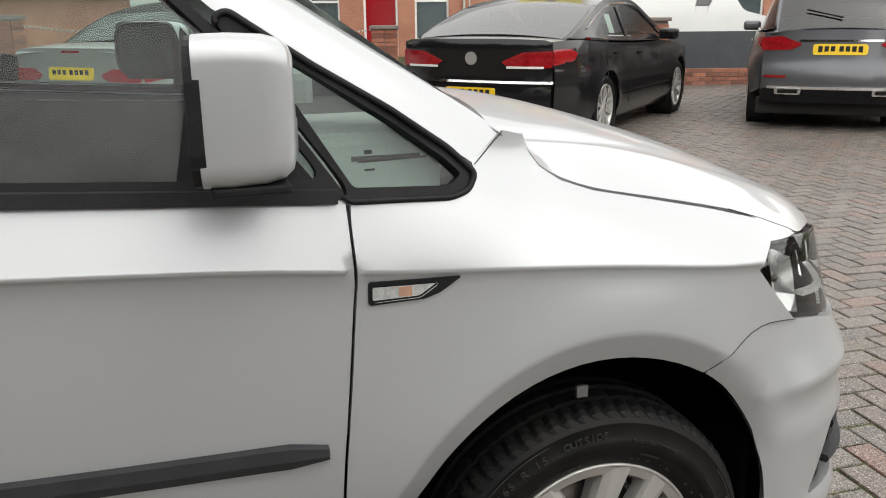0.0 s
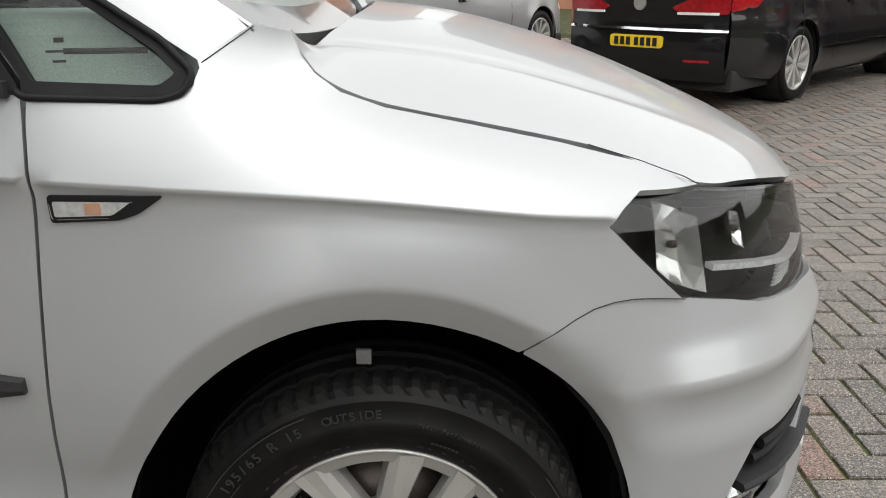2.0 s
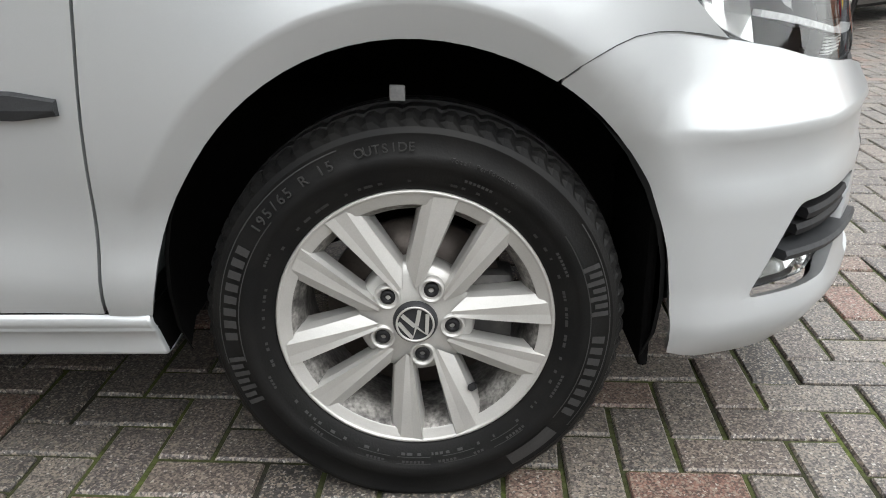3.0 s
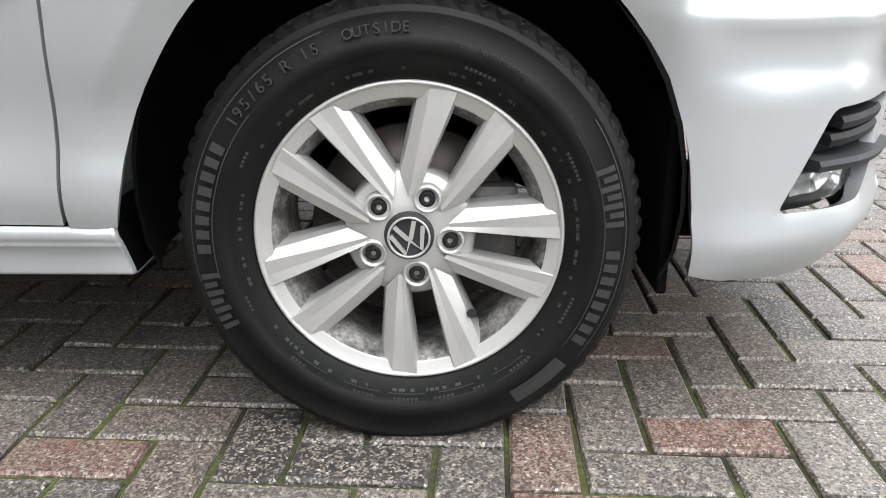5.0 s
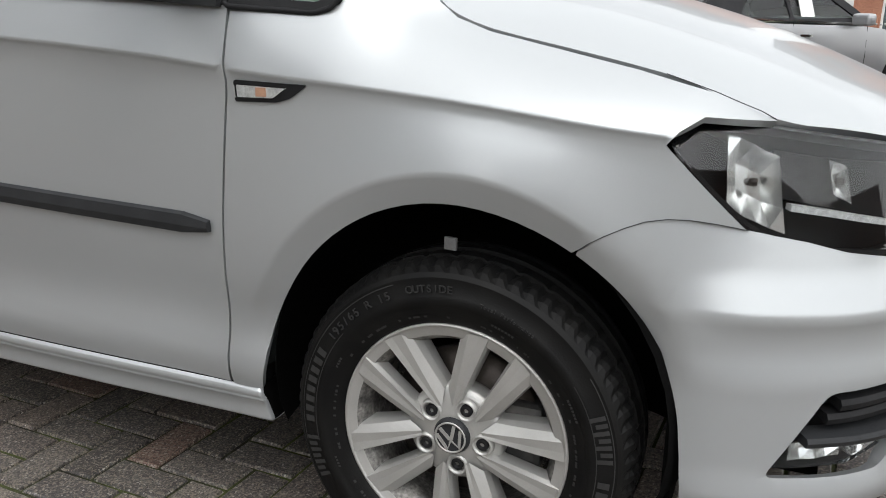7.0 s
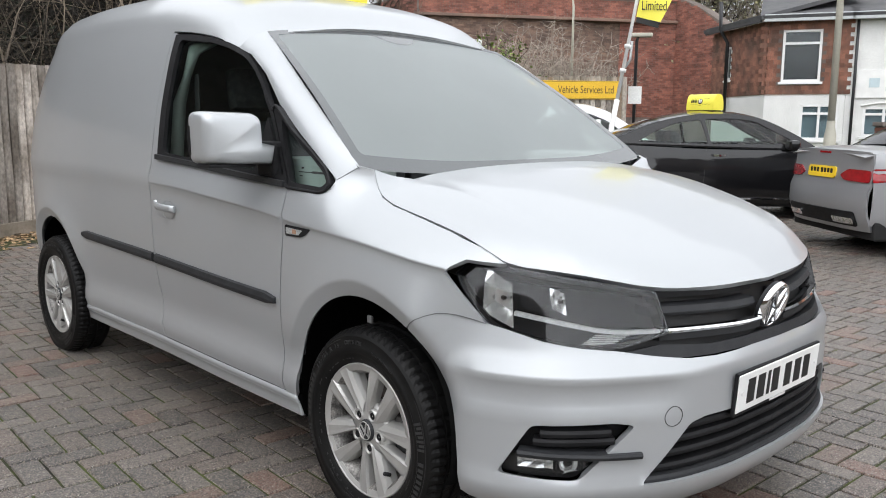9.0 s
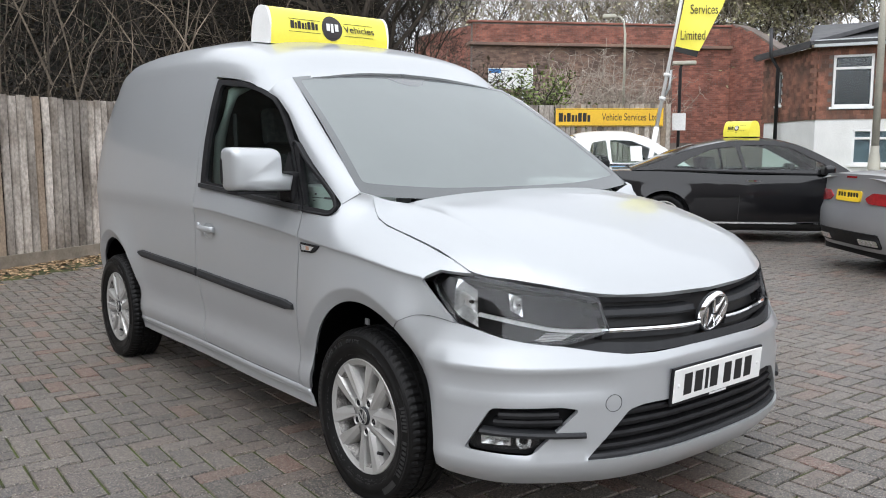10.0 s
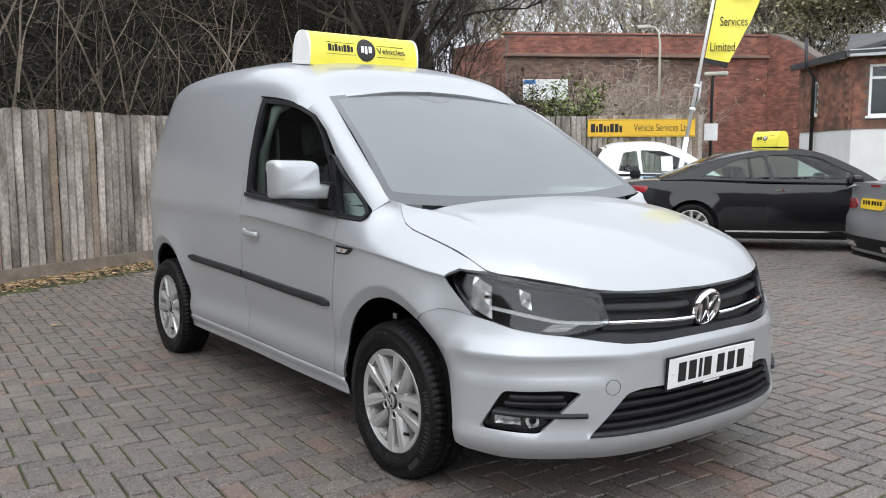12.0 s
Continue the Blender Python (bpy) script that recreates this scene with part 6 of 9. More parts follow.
def plain_wheel(r, w, rim_r, spokes, name="wheel"):
    """A wheel facing -y for parked cars: tyre, rim, spokes."""
    e = new(name, mesh_of("tyre", lathe([(rim_r, -w * 0.42), (rim_r + 0.02, -w * 0.5), (r - 0.03, -w * 0.5), (r - 0.006, -w * 0.4), (r, -w * 0.2), (r, w * 0.2), (r - 0.006, w * 0.4), (r - 0.03, w * 0.5), (rim_r, w * 0.42)], 48), M_RUBBER))
    part("rim", lathe([(rim_r, -w * 0.30), (rim_r + 0.006, -w * 0.47), (rim_r - 0.008, -w * 0.47), (rim_r - 0.018, -w * 0.36), (rim_r - 0.03, 0.0), (0.06, 0.02)], 48), M_ALLOY, e, "silver alloy rim")
    part("brake_disc", lathe([(0.05, -0.005), (rim_r * 0.72, -0.005), (rim_r * 0.72, 0.02)], 32), M_IRON, e)
    part("hub", lathe([(0, -w * 0.40), (0.03, -w * 0.40), (0.055, -w * 0.33), (0.07, -w * 0.15)], 24), M_ALLOY, e)
    for k in range(spokes):
        a = 2 * math.pi * k / spokes + 0.3
        b = box(0.035, rim_r - 0.008, -w * 0.40, -w * 0.22, -0.018, 0.018, 0.006)
        for v in b.verts:
            v.co.z *= 0.75 + 0.6 * v.co.x / rim_r
            v.co.y -= 0.02 * (v.co.x / rim_r) - 0.01
        part("spoke", b, M_ALLOY, e, "", Matrix.Rotation(a, 4, "Y"))
    return e


def tab(*p):
    return list(p)


def car(name, label, at, s):
    """A car from a table of its lines: x forward from the rear axle, all in metres."""
    c = thing(name, label, "car", at)
    W, wb, rf, rr = s["w"], s["wb"], s["front"], s["rear"]
    top, deck_y = s["top"], s.get("shoulder", 0.93)
    pm, low = s["paint"], s.get("low", 0.20)
    xf, xr = wb + rf, -rr

    def hw(x, z):
        y = W * (1 - 0.035 * ((z - 0.60) / 0.35) ** 2)
        t1 = max(0, (x - (xf - 0.95)) / 0.83)
        t0 = max(0, ((xr + 0.95) - x) / 0.83)
        y *= (1 - 0.22 * t1 ** 2.6) * (1 - 0.16 * t0 ** 2.6)
        if z < 0.32:
            y -= (0.32 - z) * 0.35
        cr = s.get("crease")
        if cr:
            zc = cr[0] + (cr[1] - cr[0]) * (x - xr) / (xf - xr)
            y -= 0.012 * math.exp(-((z - zc + 0.035) / 0.03) ** 2) * sm(0.03, 0.0, abs(min(0, zc - z)))
        for cx in (0, wb):
            rho = math.hypot(x - cx, max(0, z - s["r"])) - s["r"] - 0.035
            y += 0.012 * math.exp(-(max(0, rho) / 0.06) ** 2)
        return y

    arch = s["r"] + 0.035

    def ar(cx):
        return [(cx + arch * math.cos(radians(a)), s["r"] + 0.01 + arch * math.sin(radians(a))) for a in range(180, -1, -9)]
    n = 26
    topline = [(xf - 0.12 - (xf - xr - 0.24) * i / n, None) for i in range(n + 1)]
    side_out = [(xr + 0.12, low + 0.10)] + [(-arch, low + 0.02)] + ar(0)[0:] + [(arch, low), (wb - arch, low)] + ar(wb) + [(wb + arch, low + 0.02), (xf - 0.12, low + 0.06)]
    side_out += [(x, spl(top, x) - 0.015) for x, _ in topline]
    for sd in (-1, 1):
        bm = panel(side_out, lambda a, b: (a, sd * hw(a, b), b), 0.07, (), 0.02, (0, sd, 0), rows=((lambda x: s["crease"][0] + (s["crease"][1] - s["crease"][0]) * (x - xr) / (xf - xr)),) if s.get("crease") else ())
        part("body_side", bm, s.get("lower", pm), c)
        # wheel housings
        for cx in (0, wb):
            hb = lathe([(arch + 0.01, 0.0), (arch + 0.01, 0.30), (0.0, 0.30)], 28)
            part("wheel_housing", hb, M_SHADOWPL, c, "", pose(cx, sd * (W - 0.03) - (0.30 if sd > 0 else 0), s["r"] + 0.01))

    def deck(x, u):
        z = spl(top, x)
        y = hw(x, z - 0.015)
        zz = z + 0.035 * (1 - abs(u) ** 2.5) - 0.015
        return (x, u * y, zz)
    ws0, ws1, rg1, rg0 = s["screen"][0], s["screen"][1], s["rearglass"][1], s["rearglass"][0]
    for nm, a, b in (("bonnet", ws0 - 0.12, xf - 0.12), ("boot_lid", xr + 0.05, rg0 + 0.12)):
        part(nm, panel([(a, -1), (b, -1), (b, 1), (a, 1)], deck, 0.12, (), 0.01, (0, 0, 1)), s.get("lower", pm), c)

    # nose and tail
    def fasc(end, sgn, cz):
        def f(y, z):
            u = abs(y) / (W * 0.9)
            bulge = spl(s["nose"] if sgn > 0 else s["tail"], z)
            return (end - sgn * (0.12 * min(1.15, u) ** 3.2) + sgn * bulge * (1 - 0.3 * u), y, z)
        return f
    for sgn, end, kk in ((1, xf, 0.78), (-1, xr, 0.84)):
        zt = spl(top, end - sgn * 0.12)
        f = fasc(end, sgn, zt)
        wy = W * kk * 0.985
        fo = [(-wy, low + 0.04), (wy, low + 0.04), (wy, zt - 0.02), (wy * 0.9, zt + 0.002), (wy * 0.55, zt + 0.012), (-wy * 0.55, zt + 0.012), (-wy * 0.9, zt + 0.002), (-wy, zt - 0.02)]
        part("front_fascia" if sgn > 0 else "rear_fascia", panel(fo, f, 0.08, (), 0.03, (sgn, 0, 0)), s.get("lower", pm), c)
        for y0, y1, z0, z1, m, nm, *shape in s["front_bits"] if sgn > 0 else s["rear_bits"]:
            for mir in ((1, -1) if y0 > 0.01 else (1,)):
                po = [(mir * (y0 + (y1 - y0) * p), z0 + (z1 - z0) * q) for p, q in (shape[0] if shape else ((0, 0), (1, 0), (1, 1), (0, 1)))]
                if mir < 0:
                    po.reverse()
                ex = {"number_plate": 0.012, "bumper_strip": 0.016, "skid_trim": 0.018, "exhaust_trim": 0.024, "tailgate_strip": 0.014, "round_badge": 0.012, "tail_lamp": 0.012, "exhaust_mouth": 0.028, "reversing_lamp": 0.017}.get(nm, 0.008)
                o = part(nm, panel(rounded(po, min(0.03, (z1 - z0) * 0.3)), lambda a, b: (f(a, b)[0] + sgn * ex, a, b), 0.06, (), 0.02, (sgn, 0, 0)), m, c)
                if nm == "number_plate":
                    for i, yy in enumerate((-0.19, -0.13, -0.07, -0.01, 0.07, 0.13, 0.19)):
                        part("plate_character", box(f(0, (z0 + z1) / 2)[0] + sgn * 0.0135 - 0.001, f(0, (z0 + z1) / 2)[0] + sgn * 0.0135 + 0.001, yy - 0.02, yy + 0.02, (z0 + z1) / 2 - 0.034, (z0 + z1) / 2 + 0.034), M_INK, o)
    # tail lamps that wrap onto the side
    for sd in (-1, 1):
        for po, m, nm in s.get("side_bits", ()):
            part(nm, panel(rounded(po, 0.02), lambda a, b: (a, sd * (hw(a, b) + 0.006), b), 0.05, (), 0.012, (0, sd, 0)), m, c)

    # glasshouse
    belt_ = s["belt"]
    roof = s["roof"]

    def gy(x, z):
        zb = spl(belt_, x)
        return hw(x, zb - 0.02) - 0.035 - max(0, z - zb) * s.get("lean", 0.38)
    def over(x, u):
        z = spl(roof, x)
        return (x, u * gy(x, z), z + 0.045 * (1 - abs(u) ** 2.2) - 0.02)
    cells = [("windscreen", ws1, ws0, s.get("glass", M_DARKGLASS)), ("roof", rg1, ws1, s["roof_mat"]), ("rear_window", rg0, rg1, s.get("glass", M_DARKGLASS))]
    for nm, a, b, m in cells:
        inn = 0.0 if nm == "roof" else 0.05
        part(nm, panel([(a, -1 + inn), (b, -1 + inn), (b, 1 - inn), (a, 1 - inn)], over, 0.10, (), 0.0 if m in (M_DARKGLASS, M_GLASS) else 0.012, (0, 0, 1)), m, c)
        if inn:
            fr_ = panel([(a, -1), (b, -1), (b, 1), (a, 1)], lambda x, u: (lambda p: (p[0], p[1], p[2] - 0.004))(over(x, u)), 0.10, [rounded([(a + 0.06, -0.93), (b - 0.07, -0.93), (b - 0.07, 0.93), (a + 0.06, 0.93)], 0.05)], 0.01, (0, 0, 1))
            part("screen_frame", fr_, s["roof_mat"] if nm != "windscreen" else pm, c)
    xs_ = [rg0 + (ws0 - rg0) * i / 30 for i in range(31)]
    go = [(x, spl(belt_, x)) for x in xs_[::6]] + [(x, max(spl(belt_, x), spl(roof, x) - 0.02)) for x in reversed(xs_)]
    cut = s["side_glass"]
    for sd in (-1, 1):
        fn = lambda a, b: (a, sd * gy(a, b), b)
        part("window_frame", panel(go, fn, 0.08, [rounded(q, 0.04) for q in cut], 0.02, (0, sd, 0)), s.get("frame", M_GLOSSBK), c)
        for q in cut:
            o = part("side_window", panel(inset(rounded(q, 0.04), -0.01), lambda a, b: (a, sd * (gy(a, b) - 0.012), b), 0.1, (), 0, (0, sd, 0)), s.get("sideglass", M_DARKGLASS), c)
        # belt trim, door lines, handles, mirror
        part("belt_trim", sweep([(x, sd * (gy(x, spl(belt_, x)) + 0.012), spl(belt_, x)) for x in xs_[3:-2]], [(-0.006, -0.010), (0.006, -0.010), (0.006, 0.010), (-0.006, 0.010)]), s.get("trim", M_CHROME), c)
        if s.get("surround"):
            q = [(x, max(spl(belt_, x), spl(roof, x) - 0.075)) for x in xs_[4:-4]]
            part("window_surround", sweep([(x, sd * (gy(x, z) + 0.008), z) for x, z in q], [(-0.005, -0.007), (0.005, -0.007), (0.005, 0.007), (-0.005, 0.007)]), M_CHROME, c, "chrome window surround")
        if s.get("scoop"):
            sx_, sz_ = s["scoop"]
            part("air_scoop", box(sx_ - 0.09, sx_ + 0.09, -0.05, 0.03, sz_ - 0.07, sz_ + 0.07, 0.045, seg=3), M_BLACKPL, c, "black air scoop", pose(0, sd * (hw(sx_, sz_) + 0.0), 0))
        for dx in s["doors"]:
            pts = [(dx + 0.04 * (z - 0.6), sd * (hw(dx, z) + 0.0012), z) for z in (0.32, 0.45, 0.6, 0.75, spl(belt_, dx) - 0.02)]
            part("door_gap", sweep(pts, [(-0.002, -0.004), (0.002, -0.004), (0.002, 0.004), (-0.002, 0.004)], (1, 0, 0)), M_INK, c)
        for hx, hz in s["handles"]:
            part("door_handle", sweep([(hx - 0.09 + 0.18 * i / 6, sd * (hw(hx, hz) + 0.008 + 0.016 * math.sin(math.pi * i / 6)), hz) for i in range(7)], [(-0.006, -0.012), (0.006, -0.012), (0.006, 0.012), (-0.006, 0.012)]), s.get("handle_mat", pm), c)
        mx = s["mirror"]
        mb = box(mx[0] - 0.07, mx[0] + 0.07, -0.11, 0.11, mx[1] - 0.06, mx[1] + 0.065, 0.045, seg=3)
        part("door_mirror", mb, s.get("mirror_mat", pm), c, "", pose(0, sd * (W + 0.05), 0))
        for a, b, z, m in s.get("strips", ()):
            part("side_strip", sweep([(a + (b - a) * i / 14, sd * (hw(a + (b - a) * i / 14, z) + 0.004), z) for i in range(15)], [(-0.005, -0.011), (0.005, -0.011), (0.005, 0.011), (-0.005, 0.011)]), m, c)
    if s.get("wiper"):
        p0, p1 = over(rg0 + 0.05, 0.0), over(rg0 + 0.12, 0.55)
        part("rear_wiper", tube([(p0[0] - 0.02, p0[1], p0[2] + 0.02), (p1[0] - 0.02, p1[1], p1[2] + 0.02)], 0.009, 8), M_BLACKPL, c, "black rear wiper")
    part("underbody", box(xr + 0.15, xf - 0.15, -W + 0.12, W - 0.12, 0.16, 0.34, 0.03), M_SHADOWPL, c)
    part("interior", box(rg0 + 0.5, ws0 - 0.35, -W + 0.16, W - 0.16, 0.3, spl(belt_, wb * 0.4) - 0.08, 0.05), M_SEAT, c, "dark interior")
    for sx in s.get("seats", ()):
        for y in (-0.36, 0.36):
            part("seat_back", box(-0.06, 0.08, -0.22, 0.22, 0, 0.60, 0.06), M_SEAT, c, "", pose(sx, y, 0.55, 0, -12))
    w0 = plain_wheel(s["r"], s.get("tw", 0.22), s["rim"], s["spokes"])
    w0.parent = c
    w0.matrix_basis = pose(0, -W + 0.13, s["r"])
    for x, y, a in ((wb, -W + 0.13, 0), (0, W - 0.13, 180), (wb, W - 0.13, 180)):
        q = copy_thing(w0, pose(x, y, s["r"], 0, 20 if a else 10, a))
        q.parent = c
    return c


def placed(x, y, hx, hy):
    z0, z1 = gz(x, y), gz(x + 2.7 * hx, y + 2.7 * hy)
    return pose(x, y, z0, 0, math.degrees(math.atan2(z0 - z1, 2.7)), math.degrees(math.atan2(hy, hx)))



# black hard-top convertible
coupe = dict(w=0.89, wb=2.76, front=0.78, rear=1.04, r=0.325, rim=0.225, spokes=10, paint=M_BLACKPAINT, roof_mat=M_BLACKPAINT, trim=M_GLOSSBK, crease=(0.80, 0.74),
             top=tab((-1.04, 0.86), (-0.9, 0.93), (-0.5, 0.97), (0.0, 0.965), (1.0, 0.925), (2.0, 0.915), (2.5, 0.88), (3.1, 0.80), (3.45, 0.70), (3.54, 0.62)),
             belt=tab((-0.9, 0.97), (0.0, 0.965), (1.0, 0.94), (2.1, 0.915)), roof=tab((-0.42, 0.985), (-0.1, 1.09), (0.25, 1.235), (0.6, 1.33), (1.0, 1.385), (1.4, 1.38), (1.68, 1.335), (2.1, 1.15), (2.45, 0.93)),
             screen=(2.45, 1.60), rearglass=(-0.42, 0.42), side_glass=[[(0.12, 1.0), (0.32, 1.12), (0.62, 1.245), (0.94, 1.29), (1.03, 0.975)], [(1.07, 0.975), (0.99, 1.295), (1.35, 1.305), (1.63, 1.270), (2.18, 0.985)]],
             doors=(0.98, 2.12), handles=((1.15, 0.83),), mirror=(2.06, 0.97), handle_mat=M_CHROME, seats=(0.75,), sideglass=M_GLASS, strips=((0.45, 2.35, 0.27, M_CHROME),),
             nose=tab((0.24, -0.05), (0.4, 0.02), (0.62, 0.0), (0.7, -0.04)), tail=tab((0.24, -0.06), (0.45, 0.02), (0.66, 0.02), (0.88, -0.05)),
             front_bits=[(0.42, 0.66, 0.56, 0.64, M_LAMPGLASS, "headlamp")], rear_bits=[(0.30, 0.72, 0.76, 0.88, M_RED, "tail_lamp")],
             side_bits=[([(-0.93, 0.77), (-0.62, 0.80), (-0.58, 0.88), (-0.93, 0.90)], M_RED, "tail_lamp")])
# grey soft-top convertible
cabrio = dict(w=0.893, wb=2.76, front=0.83, rear=1.10, r=0.33, rim=0.228, spokes=10, paint=M_GREYPAINT, roof_mat=M_SOFTTOP, crease=(0.84, 0.72), trim=M_CHROME, frame=M_SOFTTOP,
              top=tab((-1.10, 0.90), (-1.0, 0.98), (-0.6, 1.01), (0.0, 0.98), (1.0, 0.945), (2.0, 0.93), (2.6, 0.87), (3.2, 0.78), (3.5, 0.70), (3.59, 0.62)),
              belt=tab((-0.7, 1.005), (0.0, 0.98), (1.0, 0.96), (2.1, 0.935)), roof=tab((-0.35, 1.02), (0.0, 1.22), (0.3, 1.33), (0.7, 1.395), (1.1, 1.39), (1.45, 1.35), (1.9, 1.16), (2.25, 0.955)),
              screen=(2.25, 1.45), rearglass=(-0.35, 0.12), side_glass=[[(0.28, 1.0), (0.42, 1.20), (0.62, 1.265), (0.92, 1.29), (0.98, 0.985)], [(1.02, 0.985), (0.97, 1.29), (1.25, 1.295), (1.48, 1.265), (1.98, 1.0)]],
              doors=(0.95, 2.08), handles=((1.14, 0.82),), mirror=(1.92, 0.98), handle_mat=M_CHROME, seats=(0.7,), sideglass=M_GLASS, glass=M_DARKGLASS,
              nose=tab((0.24, -0.05), (0.4, 0.02), (0.62, 0.0), (0.7, -0.04)), tail=tab((0.24, -0.07), (0.32, -0.02), (0.45, 0.035), (0.60, 0.03), (0.64, 0.0), (0.92, -0.05)),
              front_bits=[(0.42, 0.66, 0.56, 0.64, M_LAMPGLASS, "headlamp")],
              rear_bits=[(0.34, 0.73, 0.70, 0.82, M_RED, "tail_lamp", ((0.0, 0.5), (0.2, 0.1), (1, 0.0), (1, 0.95), (0.3, 1.0))), (-0.26, 0.26, 0.72, 0.83, M_PLATEY, "number_plate"), (-0.62, 0.62, 0.28, 0.42, M_BLACKPL, "diffuser"), (0.30, 0.60, 0.30, 0.36, M_CHROME, "exhaust_trim"), (-0.10, 0.10, 0.955, 0.975, M_RED, "brake_light")],
              side_bits=[([(-0.99, 0.70), (-0.66, 0.745), (-0.60, 0.80), (-0.80, 0.835), (-0.99, 0.83)], M_RED, "tail_lamp")])
# black four-door saloon coupe
saloon = dict(w=0.927, wb=2.711, front=0.93, rear=1.16, r=0.33, rim=0.232, spokes=10, paint=M_BLACKPAINT, roof_mat=M_BLACKPAINT, crease=(0.86, 0.72),
              top=tab((-1.16, 0.96), (-1.05, 1.02), (-0.8, 1.03), (0.0, 0.985), (1.0, 0.95), (2.0, 0.94), (2.6, 0.88), (3.2, 0.79), (3.55, 0.70), (3.64, 0.60)),
              belt=tab((-0.7, 1.03), (0.0, 1.0), (1.0, 0.965), (2.2, 0.945)), roof=tab((-0.80, 1.04), (-0.3, 1.21), (0.1, 1.33), (0.5, 1.405), (0.9, 1.42), (1.3, 1.39), (1.8, 1.20), (2.3, 0.96)),
              screen=(2.3, 1.35), rearglass=(-0.80, 0.12), side_glass=[[(-0.20, 1.04), (0.05, 1.18), (0.35, 1.275), (0.66, 1.31), (0.72, 1.005)], [(0.76, 1.005), (0.72, 1.315), (1.1, 1.315), (1.4, 1.275), (2.0, 1.0)]],
              doors=(-0.05, 0.74, 2.05), handles=((0.25, 0.86), (1.0, 0.83)), mirror=(1.92, 1.0), handle_mat=M_BLACKPAINT, surround=True, seats=(0.2, 1.0), sideglass=M_GLASS, glass=glass("sky-reflecting rear glass", (0.36, 0.40, 0.40), 0.05, 3.0),
              strips=((0.40, 2.30, 0.44, M_CHROME),), nose=tab((0.24, -0.05), (0.4, 0.02), (0.62, 0.0), (0.7, -0.04)), tail=tab((0.24, -0.06), (0.42, 0.03), (0.60, 0.035), (0.66, 0.0), (0.9, 0.0), (0.98, 0.02), (1.02, -0.02)),
              front_bits=[(0.42, 0.66, 0.56, 0.64, M_LAMPGLASS, "headlamp")],
              rear_bits=[(0.30, 0.775, 0.775, 0.93, M_RED, "tail_lamp", ((0.0, 0.35), (0.22, 0.02), (1, 0.05), (1, 1), (0.45, 0.93))), (0.36, 0.70, 0.775, 0.795, M_WHITE, "reversing_lamp"), (-0.26, 0.26, 0.50, 0.60, M_PLATEY, "number_plate"), (-0.78, 0.78, 0.642, 0.664, M_CHROME, "bumper_strip"), (0.45, 0.66, 0.40, 0.42, M_RED, "reflector"), (-0.06, 0.06, 0.80, 0.92, M_ALLOY, "round_badge", tuple((0.5 + 0.5 * math.cos(0.4 * k), 0.5 + 0.5 * math.sin(0.4 * k)) for k in range(16)))],
              side_bits=[([(-1.04, 0.80), (-0.78, 0.83), (-0.72, 0.90), (-0.82, 0.94), (-1.04, 0.94)], M_RED, "tail_lamp")])
# grey compact crossover
cross = dict(w=0.90, wb=2.70, front=0.88, rear=0.86, r=0.345, rim=0.235, spokes=10, paint=M_DKGREYPAINT, lower=M_DKGREYPAINT, roof_mat=M_DKGREYPAINT, crease=(0.90, 0.84), low=0.33, wiper=True,
             top=tab((-0.86, 0.98), (-0.8, 1.04), (0.0, 1.04), (1.0, 1.01), (2.0, 1.0), (2.6, 0.96), (3.2, 0.86), (3.48, 0.76), (3.58, 0.66)),
             belt=tab((-0.75, 1.06), (0.0, 1.05), (1.0, 1.02), (2.1, 1.0)), roof=tab((-0.80, 1.05), (-0.70, 1.20), (-0.5, 1.39), (-0.3, 1.46), (0.2, 1.51), (0.8, 1.52), (1.3, 1.47), (1.8, 1.26), (2.25, 1.02)),
             screen=(2.25, 1.35), rearglass=(-0.80, -0.42), side_glass=[[(-0.25, 1.10), (-0.05, 1.32), (0.62, 1.40), (0.66, 1.06)], [(0.70, 1.06), (0.68, 1.405), (1.15, 1.40), (1.42, 1.34), (1.95, 1.05)]],
             doors=(-0.02, 0.70, 1.95), handles=((0.22, 0.92), (0.95, 0.90)), mirror=(1.86, 1.05), handle_mat=M_CHROME, seats=(0.2, 1.0),
             nose=tab((0.24, -0.05), (0.4, 0.02), (0.62, 0.0), (0.7, -0.04)), tail=tab((0.24, -0.06), (0.36, 0.0), (0.46, 0.05), (0.62, 0.05), (0.66, 0.02), (1.04, -0.03)),
             front_bits=[(0.42, 0.66, 0.56, 0.64, M_LAMPGLASS, "headlamp")],
             rear_bits=[(0.36, 0.77, 0.84, 0.99, M_RED, "tail_lamp", ((0.0, 0.45), (0.25, 0.08), (1, 0.0), (1, 0.9), (0.5, 1.0))), (-0.26, 0.26, 0.80, 0.91, M_PLATEY, "number_plate"), (-0.40, 0.40, 0.935, 0.955, M_CHROME, "tailgate_strip"), (-0.68, 0.68, 0.445, 0.475, M_CHROME, "skid_trim"), (0.34, 0.60, 0.385, 0.455, M_CHROME, "exhaust_trim"), (0.37, 0.57, 0.40, 0.44, M_INK, "exhaust_mouth"), (-0.74, 0.74, 0.30, 0.445, M_BLACKPL, "diffuser"), (0.50, 0.72, 0.56, 0.585, M_RED, "reflector")],
             side_bits=[([(-0.76, 0.85), (-0.52, 0.90), (-0.50, 0.97), (-0.76, 0.98)], M_RED, "tail_lamp")])
